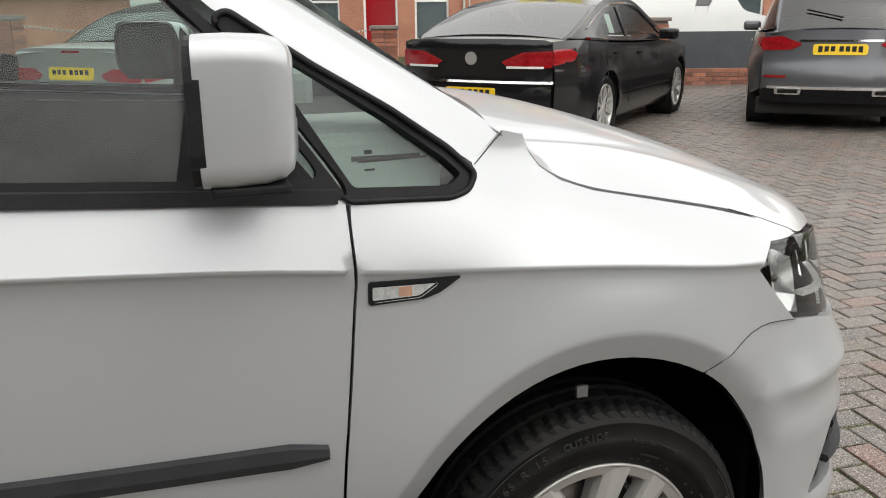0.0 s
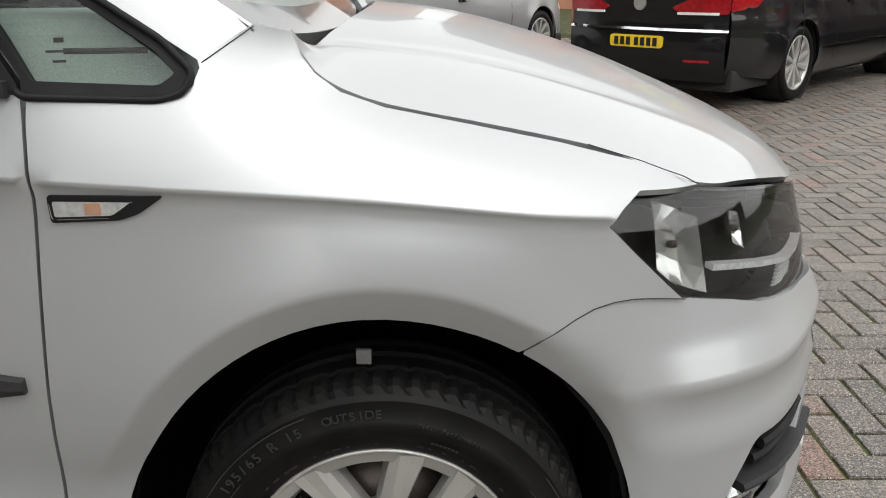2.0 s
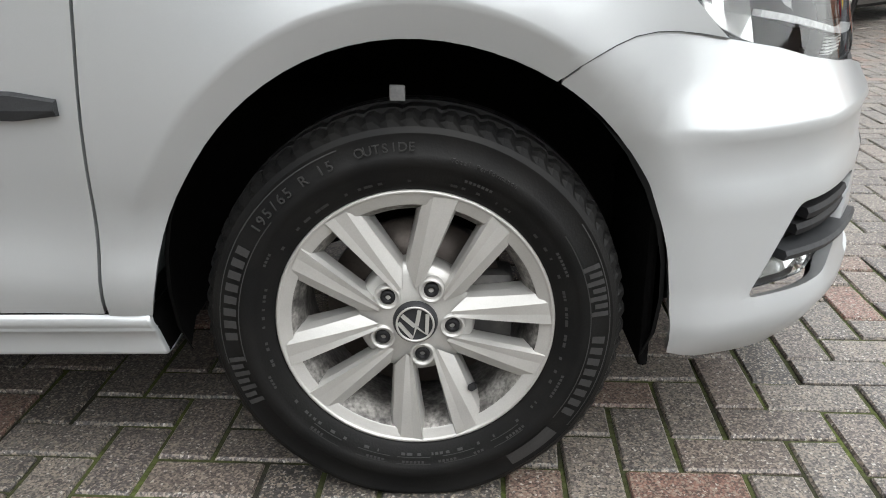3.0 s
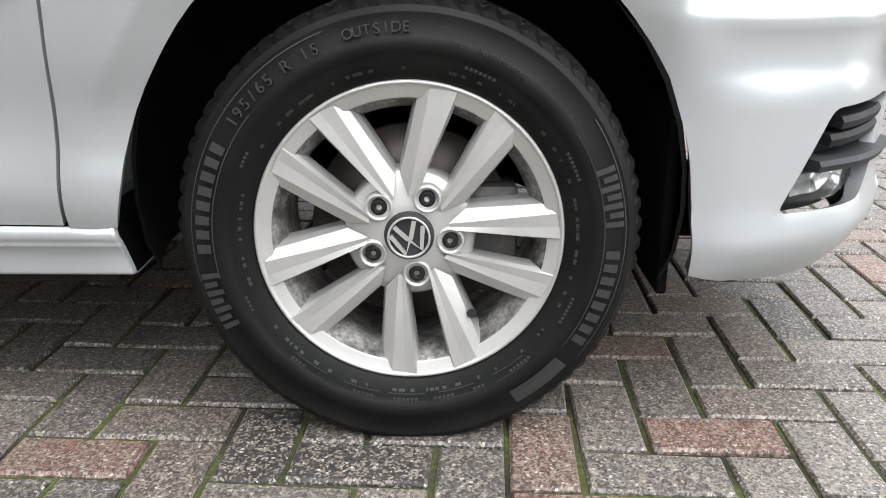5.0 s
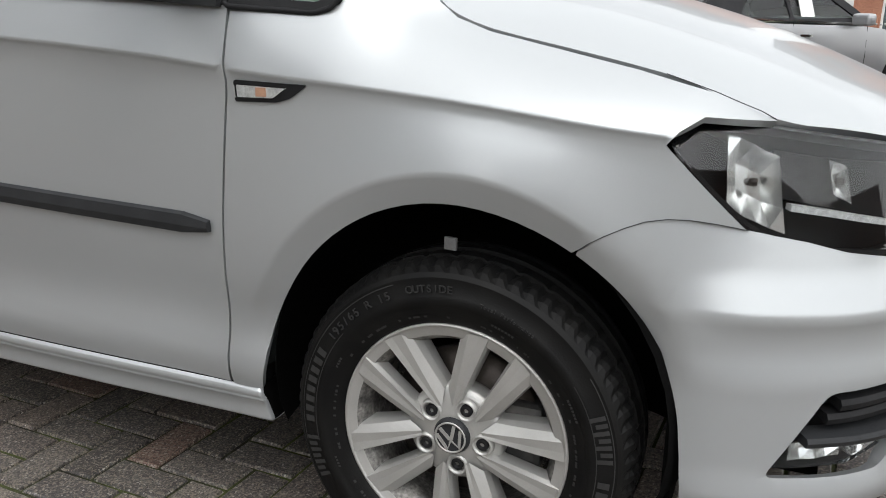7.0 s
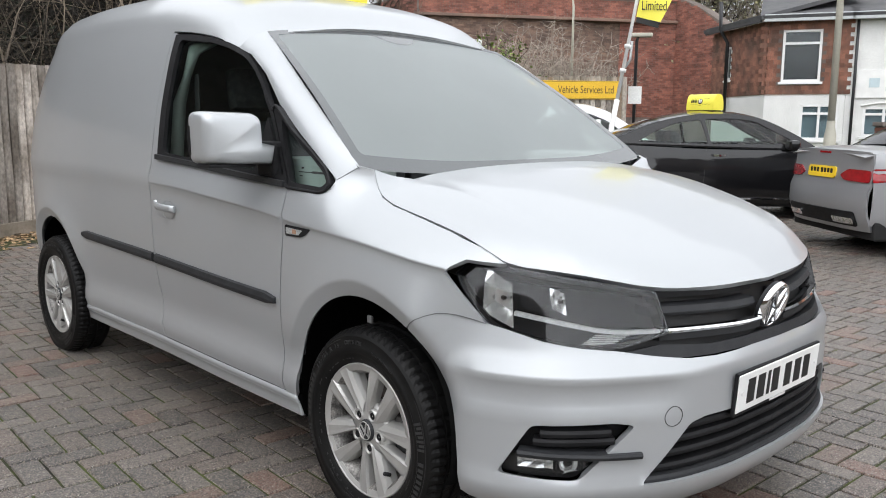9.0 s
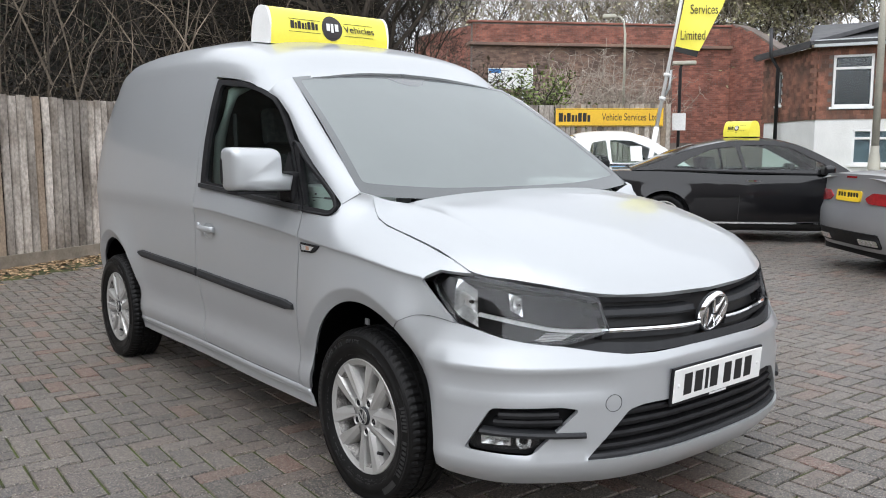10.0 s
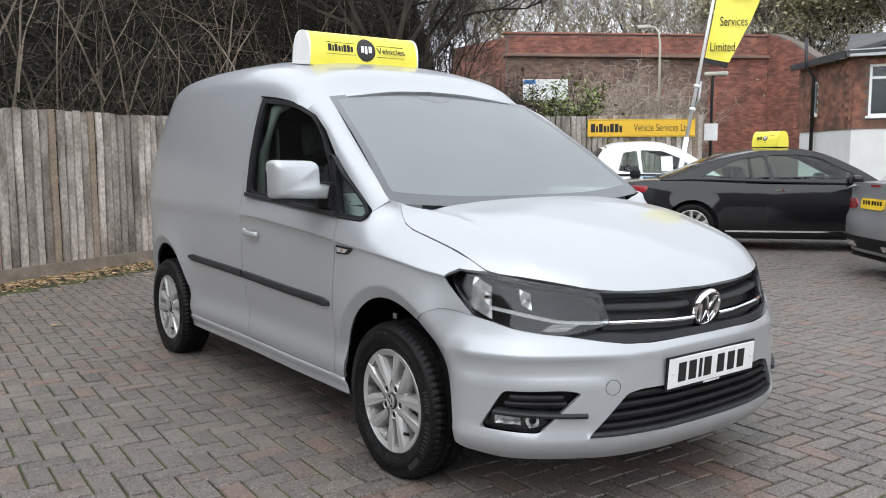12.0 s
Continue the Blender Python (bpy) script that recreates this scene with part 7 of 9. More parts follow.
# tiny two-seat city car
city = dict(w=0.78, wb=1.87, front=0.42, rear=0.40, r=0.28, rim=0.19, spokes=6, tw=0.17, paint=M_WHITEPAINT, lower=M_WHITEPAINT, roof_mat=M_WHITEPAINT, trim=M_GLOSSBK, frame=M_WHITEPAINT,
            top=tab((-0.40, 0.92), (-0.3, 0.97), (0.5, 0.97), (1.5, 0.95), (1.95, 0.88), (2.2, 0.75), (2.29, 0.62)),
            belt=tab((-0.3, 0.99), (0.5, 0.985), (1.7, 0.96)), roof=tab((-0.34, 1.0), (-0.28, 1.22), (-0.12, 1.45), (0.2, 1.53), (0.7, 1.545), (1.05, 1.49), (1.4, 1.30), (1.85, 0.96)),
            screen=(1.85, 0.98), rearglass=(-0.34, -0.08), side_glass=[[(0.08, 1.05), (0.18, 1.36), (0.42, 1.40), (0.45, 1.01)], [(0.50, 1.01), (0.48, 1.405), (0.85, 1.39), (1.12, 1.28), (1.52, 1.0)]],
            doors=(0.46, 1.6), handles=((0.62, 0.90),), scoop=(0.36, 1.0), mirror=(1.42, 1.04), mirror_mat=M_BLACKPL, handle_mat=M_GLOSSBK, seats=(0.5,), sideglass=M_GLASS,
            nose=tab((0.24, -0.03), (0.45, 0.03), (0.7, 0.0)), tail=tab((0.24, -0.03), (0.45, 0.03), (0.92, -0.02)), front_bits=[(0.36, 0.56, 0.56, 0.64, M_LAMPGLASS, "headlamp")], rear_bits=[(0.44, 0.6, 0.70, 0.86, M_RED, "tail_lamp")],
            side_bits=[([(0.47, 0.34), (1.50, 0.34), (1.60, 0.95), (0.47, 0.965)], M_BLUEPAINT, "door_skin")])

HX, HY = 0.735, 0.678
CITY = (-7.55, 8.70)
bmw_x, bmw_y = -4.92, 7.50
MERC = (-0.85, 6.97)
SALOON = (3.35, 5.50)
CROSS = (6.47, 5.76)
car("convertible_coupe", "glossy black hard-top convertible with tinted windows parked in a row", placed(bmw_x, bmw_y, HX, HY), coupe)
mh = Vector((0.640, 0.768)).normalized()
car("soft_top_convertible", "grey metallic convertible with a raised black fabric hood", placed(*MERC, mh.x, mh.y), cabrio)
ch = Vector((0.738, 0.675)).normalized()
car("four_door_coupe", "glossy black four-door coupe seen from behind, chrome bumper strip", placed(SALOON[0] - 0.80 * ch.y, SALOON[1] + 0.80 * ch.x, ch.x, ch.y), saloon)
gh = Vector((0.63, 0.777)).normalized()
car("crossover_car", "grey metallic crossover with red tail lamps and twin exhausts", placed(*CROSS, gh.x, gh.y), cross)
car("city_car", "tiny white and pale blue two-seat city car by the fence", placed(*CITY, 0.62, 0.78), city)

# papers in windows
def notice_in(name_at, x, y, z, w, h, lean):
    single("paper_notice", box(-w / 2, w / 2, -0.001, 0.001, -h / 2, h / 2), M_PAPER, "white printed price notice inside a car window", "notice", name_at @ pose(x, y, z, lean, 0, 0))


notice_in(placed(*MERC, mh.x, mh.y), 1.22, -0.775, 1.12, 0.20, 0.25, -21)
notice_in(placed(*CITY, 0.62, 0.78), 0.92, -0.655, 1.17, 0.20, 0.27, -21)
notice_in(placed(SALOON[0] - 0.80 * ch.y, SALOON[1] + 0.80 * ch.x, ch.x, ch.y), 0.40, -0.765, 1.14, 0.15, 0.2, -21)

# roof signs on the parked cars
roof_sign("coupe_roof_sign", pose(bmw_x + 1.15 * HX, bmw_y + 1.15 * HY, gz(bmw_x, bmw_y) + 1.42, 0, 0, -95), 0.42, 0.24, 0.22, "yellow half-round dealer sign on the black convertible", False, M_YELLOW)
roof_sign("saloon_roof_sign", pose(SALOON[0] - 0.80 * ch.y + 0.75 * ch.x, SALOON[1] + 0.80 * ch.x + 0.75 * ch.y, gz(3, 6) + 1.475, 0, 0, 221), 0.78, 0.22, 0.19, "yellow half-round dealer sign on the black coupe", False)


def white_van(at):
    v = thing("white_van", "white high-roof panel van parked on the road", "van", at)
    prof = rounded([(-2.4, 0.35), (2.3, 0.35), (2.45, 0.7), (2.35, 1.05), (1.55, 1.25), (0.95, 2.1), (0.6, 2.25), (-2.3, 2.25), (-2.45, 1.4)], 0.12)
    for sd in (-1, 1):
        f = lambda a, b: (a, sd * (0.98 - 0.10 * max(0, b - 1.1) ** 1.3), b)
        part("body_side", panel(prof, f, 0.25, [rounded([(0.75, 1.35), (0.95, 1.9), (0.55, 1.92), (0.4, 1.35)], 0.05)], 0.02, (0, sd, 0)), M_WHITEPAINT, v)
        part("side_window", panel(rounded([(0.73, 1.36), (0.93, 1.88), (0.56, 1.9), (0.42, 1.36)], 0.05), lambda a, b: (a, sd * (0.965 - 0.10 * max(0, b - 1.1) ** 1.3), b), 0.2, (), 0, (0, sd, 0)), M_DARKGLASS, v)
        for x in (-1.5, 1.6):
            w = lathe([(0.0, -0.09), (0.2, -0.09), (0.21, -0.11), (0.33, -0.1), (0.345, 0.0), (0.33, 0.1)], 28)
            part("wheel", w, M_RUBBER, v, "", pose(x, sd * 0.88, 0.345, 0, 0, 0 if sd < 0 else 180))
        part("tail_lamp", box(-2.47, -2.38, min(sd * 0.86, sd * 0.97), max(sd * 0.86, sd * 0.97), 0.9, 1.3, 0.02), M_RED, v)
    sk = bmesh.new()
    ring = [[sk.verts.new((x, y * (0.98 - 0.10 * max(0, z - 1.1) ** 1.3), z)) for x, z in prof] for y in (-1, 1)]
    for j in range(len(prof)):
        sk.faces.new((ring[0][j], ring[0][(j + 1) % len(prof)], ring[1][(j + 1) % len(prof)], ring[1][j])).smooth = True
    bmesh.ops.recalc_face_normals(sk, faces=sk.faces)
    part("body_shell", sk, M_WHITEPAINT, v)
    return v


white_van(pose(10.9, 16.3, -0.02, 0, 0, -17))

# ---- fences, signs, posts, walls, houses ----
M_FENCE = mat("weathered grey softwood", (0.41, 0.37, 0.325), 0.85, 0, (0.165, 0.140, 0.115), 3.2, 0.003, 38, 0, 0.3, obj_random=0.3)
M_FENCEBR = mat("brown stained softwood", (0.30, 0.235, 0.175), 0.85, 0, (0.21, 0.16, 0.115), 5, 0.002, 45, 0, 0.25)
M_GRAVELBD = mat("weathered gravel board", (0.24, 0.205, 0.165), 0.9, 0, (0.15, 0.13, 0.10), 4, 0.002, 40)
M_CHIPS = mat("bark and leaf litter", (0.46, 0.32, 0.18), 0.9, 0, (0.28, 0.19, 0.11), 12, 0.003, 60, 0, 0.3, island=True, obj_random=0.45)
M_REDBRICK = mat("old red brick", (0.285, 0.115, 0.082), 0.85, 0, (0.17, 0.078, 0.06), 1.6, 0.003, 30, 0, 0.25, island=True, obj_random=0.3)
M_MORTAR = mat("old mortar", (0.20, 0.17, 0.15), 0.95, 0, (0.11, 0.09, 0.08), 1.0, 0.002, 40)
M_SOOT = mat("sooty dark brick", (0.15, 0.105, 0.085), 0.9, 0, (0.22, 0.14, 0.105), 1.2, 0.003, 30, 0, 0.25, island=True, obj_random=0.3)
M_TILE = mat("clay hung tile", (0.27, 0.120, 0.080), 0.8, 0, (0.12, 0.068, 0.05), 2.5, 0.003, 40, 0, 0.25, island=True, obj_random=0.3)
M_RENDER = mat("white painted render", (0.74, 0.74, 0.72), 0.75, 0, (0.66, 0.66, 0.64), 2, 0.002, 40)
M_UPVC = mat("white window plastic", (0.80, 0.80, 0.79), 0.35, 0, None, 3, 0, 50, 0, 0.02)
M_POSTC = mat("cream painted steel", (0.48, 0.46, 0.38), 0.45, 0, (0.40, 0.39, 0.33), 3, 0, 60)
M_POSTB = mat("black painted steel", (0.02, 0.02, 0.022), 0.4)
M_POSTG = mat("galvanised steel", (0.42, 0.44, 0.44), 0.4, 0.5, (0.36, 0.38, 0.38), 4)
M_SIGNY = mat("amber sign board", (0.80, 0.50, 0.03), 0.5, 0, (0.75, 0.45, 0.03), 2)
M_ROOF = mat("dark roof felt", (0.06, 0.06, 0.065), 0.8, 0, (0.09, 0.09, 0.09), 3, 0.002, 40)
M_PANEL = mat("dark fence panel", (0.045, 0.052, 0.06), 0.6, 0, (0.06, 0.065, 0.07), 3)
M_ROOMDARK = mat("dim room", (0.04, 0.045, 0.05), 0.8)
M_BLIND = mat("pale curtain", (0.50, 0.50, 0.48), 0.8, 0, (0.40, 0.42, 0.42), 6)
M_TARMAC = mat("tarmac road", (0.055, 0.055, 0.058), 0.9, 0, (0.07, 0.07, 0.07), 2, 0.003, 80)


def plank_fence(name, label, p0, p1, h0, h1, board=0.105, rails=True):
    """A close-board fence: upright boards, gravel board, posts behind."""
    p0, p1 = Vector(p0), Vector(p1)
    d = (p1 - p0).normalized()
    length = (p1 - p0).length
    nrm = Vector((d.y, -d.x))
    f = thing(name, label, "fence", kind="")
    rnd = random.Random(len(name) * 7 + int(length * 10))
    kinds = []
    for k in range(7):
        w = board * 0.5 - 0.0065
        bm = bmesh.new()
        t = 0.015
        warp = [rnd.uniform(-0.006, 0.006) for _ in range(5)]
        rows = []
        for q in range(5):
            z = q / 4
            rows.append([bm.verts.new((x + warp[q], y, z)) for x, y in ((-w, -t * 0.2), (-w * 0.75, -t), (w * 0.75, -t * 1.5), (w, -t * 0.7), (w, t * 0.4), (-w, t * 0.4))])
        for a, b in zip(rows, rows[1:]):
            for j in range(6):
                bm.faces.new((a[j], a[(j + 1) % 6], b[(j + 1) % 6], b[j]))
        bm.faces.new(rows[-1])
        bmesh.ops.recalc_face_normals(bm, faces=bm.faces)
        kinds.append(mesh_of("board", bm, M_FENCEBR if k == 6 else M_FENCE))
    n = int(length / board)
    rot = math.degrees(math.atan2(d.y, d.x))
    for i in range(n):
        p = p0 + d * (board * (i + 0.5))
        kx = 6 if rnd.random() < 0.07 else rnd.randrange(6)
        ob = new("board", kinds[kx])
        ob.parent = f
        z0 = gz(p.x, p.y) + 0.13
        h = h0 + (h1 - h0) * i / n - 0.13 + rnd.uniform(-0.012, 0.012)
        ob.matrix_basis = Matrix.LocRotScale((p.x, p.y, z0), Euler((0, rnd.uniform(-0.006, 0.006), radians(rot))), (rnd.uniform(0.95, 1.05), 1, h))
    m = Matrix.Translation((p0.x, p0.y, gz(p0.x, p0.y))) @ Matrix.Rotation(radians(rot), 4, "Z")
    part("gravel_board", box(0, length, -0.035, 0.0, 0.0, 0.15, 0.006), M_GRAVELBD, f, "", m)
    for z in (0.45, 1.05, h0 - 0.25):
        part("rail", box(0, length, 0.015, 0.075, z - 0.04, z + 0.04, 0.005), M_GRAVELBD, f, "", m)
    for k in range(int(length / 2.4) + 1):
        part("fence_post", box(k * 2.4 - 0.05, k * 2.4 + 0.05, 0.075, 0.175, 0, h0 - 0.05, 0.006), M_GRAVELBD, f, "", m)
    return f


CORNER = (-11.2, 7.15)
FENCE_A = (-3.05, -8.10)
plank_fence("board_fence", "weathered grey close-board fence with a gravel board", FENCE_A, CORNER, 1.76, 1.84)
plank_fence("board_fence", "grey close-board fence behind the parked cars", CORNER, (-7.54, 11.50), 2.08, 2.14)
# bark litter along the foot of the fence
rnd = random.Random(4)
d = (Vector(CORNER) - Vector(FENCE_A)).normalized()
nn = Vector((d.y, -d.x))
cv, cf = [], []
for i in range(5200):
    s_ = rnd.uniform(2.5, 13.5)
    o = abs(rnd.gauss(0, 0.26)) + 0.04
    p = Vector(FENCE_A) + d * s_ + nn * o
    r, a, z = rnd.uniform(0.012, 0.035), rnd.uniform(0, 6.28), gz(p.x, p.y) + rnd.uniform(0.004, 0.03) * math.exp(-o / 0.3)
    b = len(cv)
    for k, (u, v, w) in enumerate(((-1, -0.4, 0), (1, -0.4, rnd.uniform(0, 0.4)), (1, 0.4, 0.1), (-1, 0.4, rnd.uniform(0, 0.5)))):
        cv.append((p.x + r * (u * math.cos(a) - v * math.sin(a)), p.y + r * (u * math.sin(a) + v * math.cos(a)), z + w * r))
    cf.append((b, b + 1, b + 2, b + 3))
for i in range(130):
    p = Vector((rnd.uniform(-7.5, 0), rnd.uniform(-4.0, 3.0)))
    if -0.881 * p.x - 0.473 * p.y > 6.03 or rnd.random() > math.exp(-(6.03 + 0.881 * p.x + 0.473 * p.y) / 1.1):
        continue
    r, a, z = rnd.uniform(0.02, 0.04), rnd.uniform(0, 6.28), gz(p.x, p.y) + 0.006
    b = len(cv)
    for u, v, w in ((-1, -0.5, 0), (1, -0.4, 0.3), (1.1, 0.5, 0.1), (-1, 0.4, 0.4)):
        cv.append((p.x + r * (u * math.cos(a) - v * math.sin(a)), p.y + r * (u * math.sin(a) + v * math.cos(a)), z + w * r))
    cf.append((b, b + 1, b + 2, b + 3))
me = bpy.data.meshes.new("leaf_litter")
me.from_pydata(cv, [], cf)
me.materials.append(M_CHIPS)
tagged(new("leaf_litter", me), "tan bark chips and dead leaves along the fence", "litter", kind="stuff")

# long amber sign on the far fence
fd = (Vector((-7.54, 11.50)) - Vector(CORNER)).normalized()
fn_ = Vector((fd.y, -fd.x))
sign_c = Vector((-8.37, 10.57)) + fn_ * 0.07
sm_ = Matrix.Translation((sign_c.x, sign_c.y, 1.87)) @ Matrix.Rotation(math.atan2(fd.y, fd.x), 4, "Z")
sg = thing("fence_sign", "long amber name board with black lettering on the fence", "sign", sm_)
part("board", box(-1.06, 1.06, -0.02, 0.012, -0.175, 0.175, 0.004), M_SIGNY, sg)
part("border", box(-1.04, 1.04, -0.0215, -0.02, 0.155, 0.162), M_INK, sg)
part("border", box(-1.04, 1.04, -0.0215, -0.02, -0.162, -0.155), M_INK, sg)
x = -1.0
for w in (0.085, 0.04, 0.075, 0.055, 0.035, 0.075, 0.075, 0.055):
    part("name_bar", box(x, x + w, -0.022, -0.0205, -0.085, 0.085 if w > 0.06 else 0.045), M_INK, sg)
    x += w + 0.018
words("Vehicle Services Ltd", 0.205, M_INK, sg, Matrix.Translation((0.40, -0.0215, 0.0)) @ Matrix.Rotation(radians(90), 4, "X") @ Matrix.Diagonal((0.66, 1, 1, 1)), thick=0.0008)

# leaning banner pole with a yellow flag
fl = thing("feather_flag", "leaning white pole with a yellow feather flag, black lettering", "flag", pose(-5.97, 8.45, 0, 0, 0, 52))
L_, UP = 5.3, 0.37
tilt = math.tan(radians(9.5))
part("pole", tube([(tilt * 0, 0, 0), (tilt * 1.6, 0, 1.6)], 0.042, 12), M_WHITE, fl, "white pole")
part("pole", tube([(tilt * 1.6, 0, 1.6), (tilt * L_, 0, L_)], 0.030, 12, 0.02), M_WHITE, fl, "white pole")
for z in (2.05, 2.42):
    part("clamp", lathe([(0.034, -0.03), (0.052, -0.025), (0.052, 0.025), (0.034, 0.03)], 16, "z"), M_WHITE, fl, "", pose(tilt * z, 0, z, 0, 9.5))
part("bracket", tube([(tilt * 2.1 + 0.03, 0, 2.1), (tilt * 2.1 + 0.10, 0, 2.22), (tilt * 2.1 + 0.12, 0, 2.50)], 0.02, 8), M_POSTG, fl)
flag = [(tilt * 2.5 + 0.05, 2.50), (tilt * 2.5 + 0.42, 2.42), (tilt * 3.2 + 0.66, 3.1), (tilt * 4.3 + 0.85, 4.1), (tilt * 4.8 + 0.8, 4.75), (tilt * 4.8 + 0.03, 4.85)]
part("flag_cloth", panel(flag, lambda a, b: (a + tilt * UP, 0.03 * math.sin(a * 7 + b * 2), b + UP), 0.08, (), 0, (0, -1, 0)), M_YELLOW, fl, "yellow cloth")
part("flag_hem", panel([(tilt * 2.5 + 0.05, 2.50), (tilt * 2.5 + 0.42, 2.42), (tilt * 2.5 + 0.40, 2.33), (tilt * 2.5 + 0.04, 2.42)], lambda a, b: (a + tilt * UP, 0.0, b + UP), 0.1, (), 0, (0, -1, 0)), M_INK, fl, "black hem")
for txt, z, dx in (("Limited", 2.66, 0.28), ("Services", 3.06, 0.38), ("Vehicle", 3.46, 0.45)):
    words(txt, 0.16, M_INK, fl, Matrix.Translation((tilt * (z + UP) + dx, -0.045, z + UP)) @ Matrix.Rotation(radians(90), 4, "X") @ Matrix.Diagonal((0.85, 1.3, 1, 1)), thick=0.001)

# posts beyond the fence
def line_at(px, depth):
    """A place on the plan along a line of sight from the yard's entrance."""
    e = Vector((2.703, -2.62))
    f, r = Vector((-0.8026, 0.5965)), Vector((0.5965, 0.8026))
    return e + (f + r * ((px - 784) / 1468)) * (1.09 * depth)


def street_lamp(at, h, m, arm, lean=0):
    s = thing("street_lamp", "tall street lamp with a curved arm", "street lamp", at)
    part("pole", tube([(0, 0, 0), (0, 0, h * 0.4)], 0.065, 12), m, s)
    part("pole", tube([(0, 0, h * 0.4), (0, 0, h * 0.9), (arm * 0.15, 0, h * 0.97), (arm * 0.5, 0, h), (arm, 0, h)], 0.048, 12, 0.035), m, s)
    part("lamp_head", box(arm - 0.08, arm + 0.42, -0.13, 0.13, h - 0.05, h + 0.09, 0.05, seg=3), M_POSTC, s)
    return s


LAMP_AT = line_at(1164, 29.0)
street_lamp(pose(LAMP_AT.x, LAMP_AT.y, -0.33, 0, 0, 215), 6.5, M_POSTC, 0.42)
POST_AT = line_at(1257, 15.5)
np_ = thing("notice_post", "slim black lamp post with a white notice", "post", pose(POST_AT.x, POST_AT.y, -0.06, 0, 0, 37))
part("pole", tube([(0, 0, 0), (0, 0, 2.9), (0.03, 0, 3.0)], 0.032, 10), M_POSTB, np_)
part("lamp_head", box(-0.16, 0.30, -0.08, 0.08, 2.97, 3.05, 0.03, seg=3), M_POSTC, np_, "small pale lamp head")
part("notice", box(-0.13, 0.13, -0.060, -0.045, 1.68, 2.02, 0.004), M_PAPER, np_, "white notice")
lp = thing("street_lamp", "thick cream painted lamp column", "street lamp", pose(-3.75, 11.80, 0.0))
part("base", lathe([(0.095, 0.0), (0.095, 1.05), (0.068, 1.2), (0.066, 1.3)], 20, "z"), M_POSTC, lp)
part("pole", tube([(0, 0, 1.25), (0, 0, 6.5)], 0.06, 16, 0.045), M_POSTC, lp)

# brick pier and chain at the yard's edge
def brick_pier(at, w, h, cap, label):
    t = thing("brick_pier", label, "pier", at)
    part("core", box(-w / 2 + 0.008, w / 2 - 0.008, -w / 2 + 0.008, w / 2 - 0.008, 0, h - 0.002), M_MORTAR, t)
    rows = int(h / 0.075)
    n = max(2, round(w / 0.225))
    kinds = {}
    for r in range(rows):
        for side in range(4):
            k = n if r % 2 == side % 2 else n
            bw = w / k
            for i in range(k):
                key = round(bw, 3)
                if key not in kinds:
                    kinds[key] = mesh_of("brick", box(-bw / 2 + 0.005, bw / 2 - 0.005, -0.008, 0.03, -0.0325, 0.0325, 0.003, seg=1), M_REDBRICK1)
                ob = new("brick", kinds[key])
                ob.parent = t
                off = -w / 2 + bw * (i + 0.5)
                ob.matrix_basis = Matrix.Rotation(radians(90 * side), 4, "Z") @ Matrix.Translation((off, -w / 2, 0.0375 + r * 0.075))
    part("cap_stone", box(-w / 2 - 0.04, w / 2 + 0.04, -w / 2 - 0.04, w / 2 + 0.04, h, h + cap, 0.012), M_MORTAR, t, "weathered cap")
    return t


M_REDBRICK1 = mat("orange red facing brick", (0.30, 0.12, 0.075), 0.85, 0, (0.20, 0.085, 0.06), 4, 0.002, 60, 0, 0.2, obj_random=0.35)
brick_pier(pose(-3.2, 13.05, 0.0, 0, 0, 37), 0.44, 1.22, 0.07, "red brick pier with a flat cap")
brick_pier(pose(3.02, 13.0, 0.0, 0, 0, -17), 0.44, 0.98, 0.06, "red brick gate pier with a flat cap")
brick_pier(pose(7.20, 10.85, -0.02, 0, 0, -17), 0.46, 1.10, 0.06, "red brick gate pier beside a low wall")


def chain(name, pts, n, sag, label):
    t = []
    bm = bmesh.new()
    for (a, b) in zip(pts, pts[1:]):
        a, b = Vector(a), Vector(b)
        for i in range(n):
            u = (i + 0.5) / n
            p = a + (b - a) * u - Vector((0, 0, sag * 4 * u * (1 - u)))
            ln = (b - a).length / n * 0.75
            lk = lathe([(0.012, -0.006), (0.02, 0), (0.012, 0.006)], 8, "x")
            for v in lk.verts:
                v.co.z *= 1.0
                v.co.x *= 1.0
            m = Matrix.Translation(p) @ (b - a).to_track_quat("X", "Z").to_matrix().to_4x4() @ Matrix.Diagonal((ln / 0.04 * 2.2, 1, 1, 1)) @ Matrix.Rotation(radians(90 * (i % 2)), 4, "X")
            merge(bm, lk, m)
    return single(name, bm, M_POSTG, label, "chain")


chain("chain", [(-2.95, 13.15, 1.12), (0.2, 13.35, 1.02), (2.85, 13.0, 0.98)], 40, 0.10, "galvanised chain hung between posts")

# low brick wall with dark panels along the road
wd = Vector((0.956, -0.29)).normalized()
w0 = Vector((7.50, 10.75))
lw = thing("low_wall", "low brick wall topped with dark panels", "wall", Matrix.Translation((w0.x, w0.y, -0.02)) @ Matrix.Rotation(math.atan2(wd.y, wd.x), 4, "Z"))
part("core", box(0, 9, 0.0, 0.2, 0, 0.30), M_MORTAR, lw)
kb = mesh_of("brick", box(-0.107, 0.107, -0.008, 0.05, -0.0325, 0.0325, 0.004, seg=1), M_REDBRICK1)
for r in range(4):
    for i in range(40):
        ob = new("brick", kb)
        ob.parent = lw
        ob.matrix_basis = pose(0.1125 + i * 0.225 - (0.11 if r % 2 else 0), 0, 0.0375 + 0.075 * r)
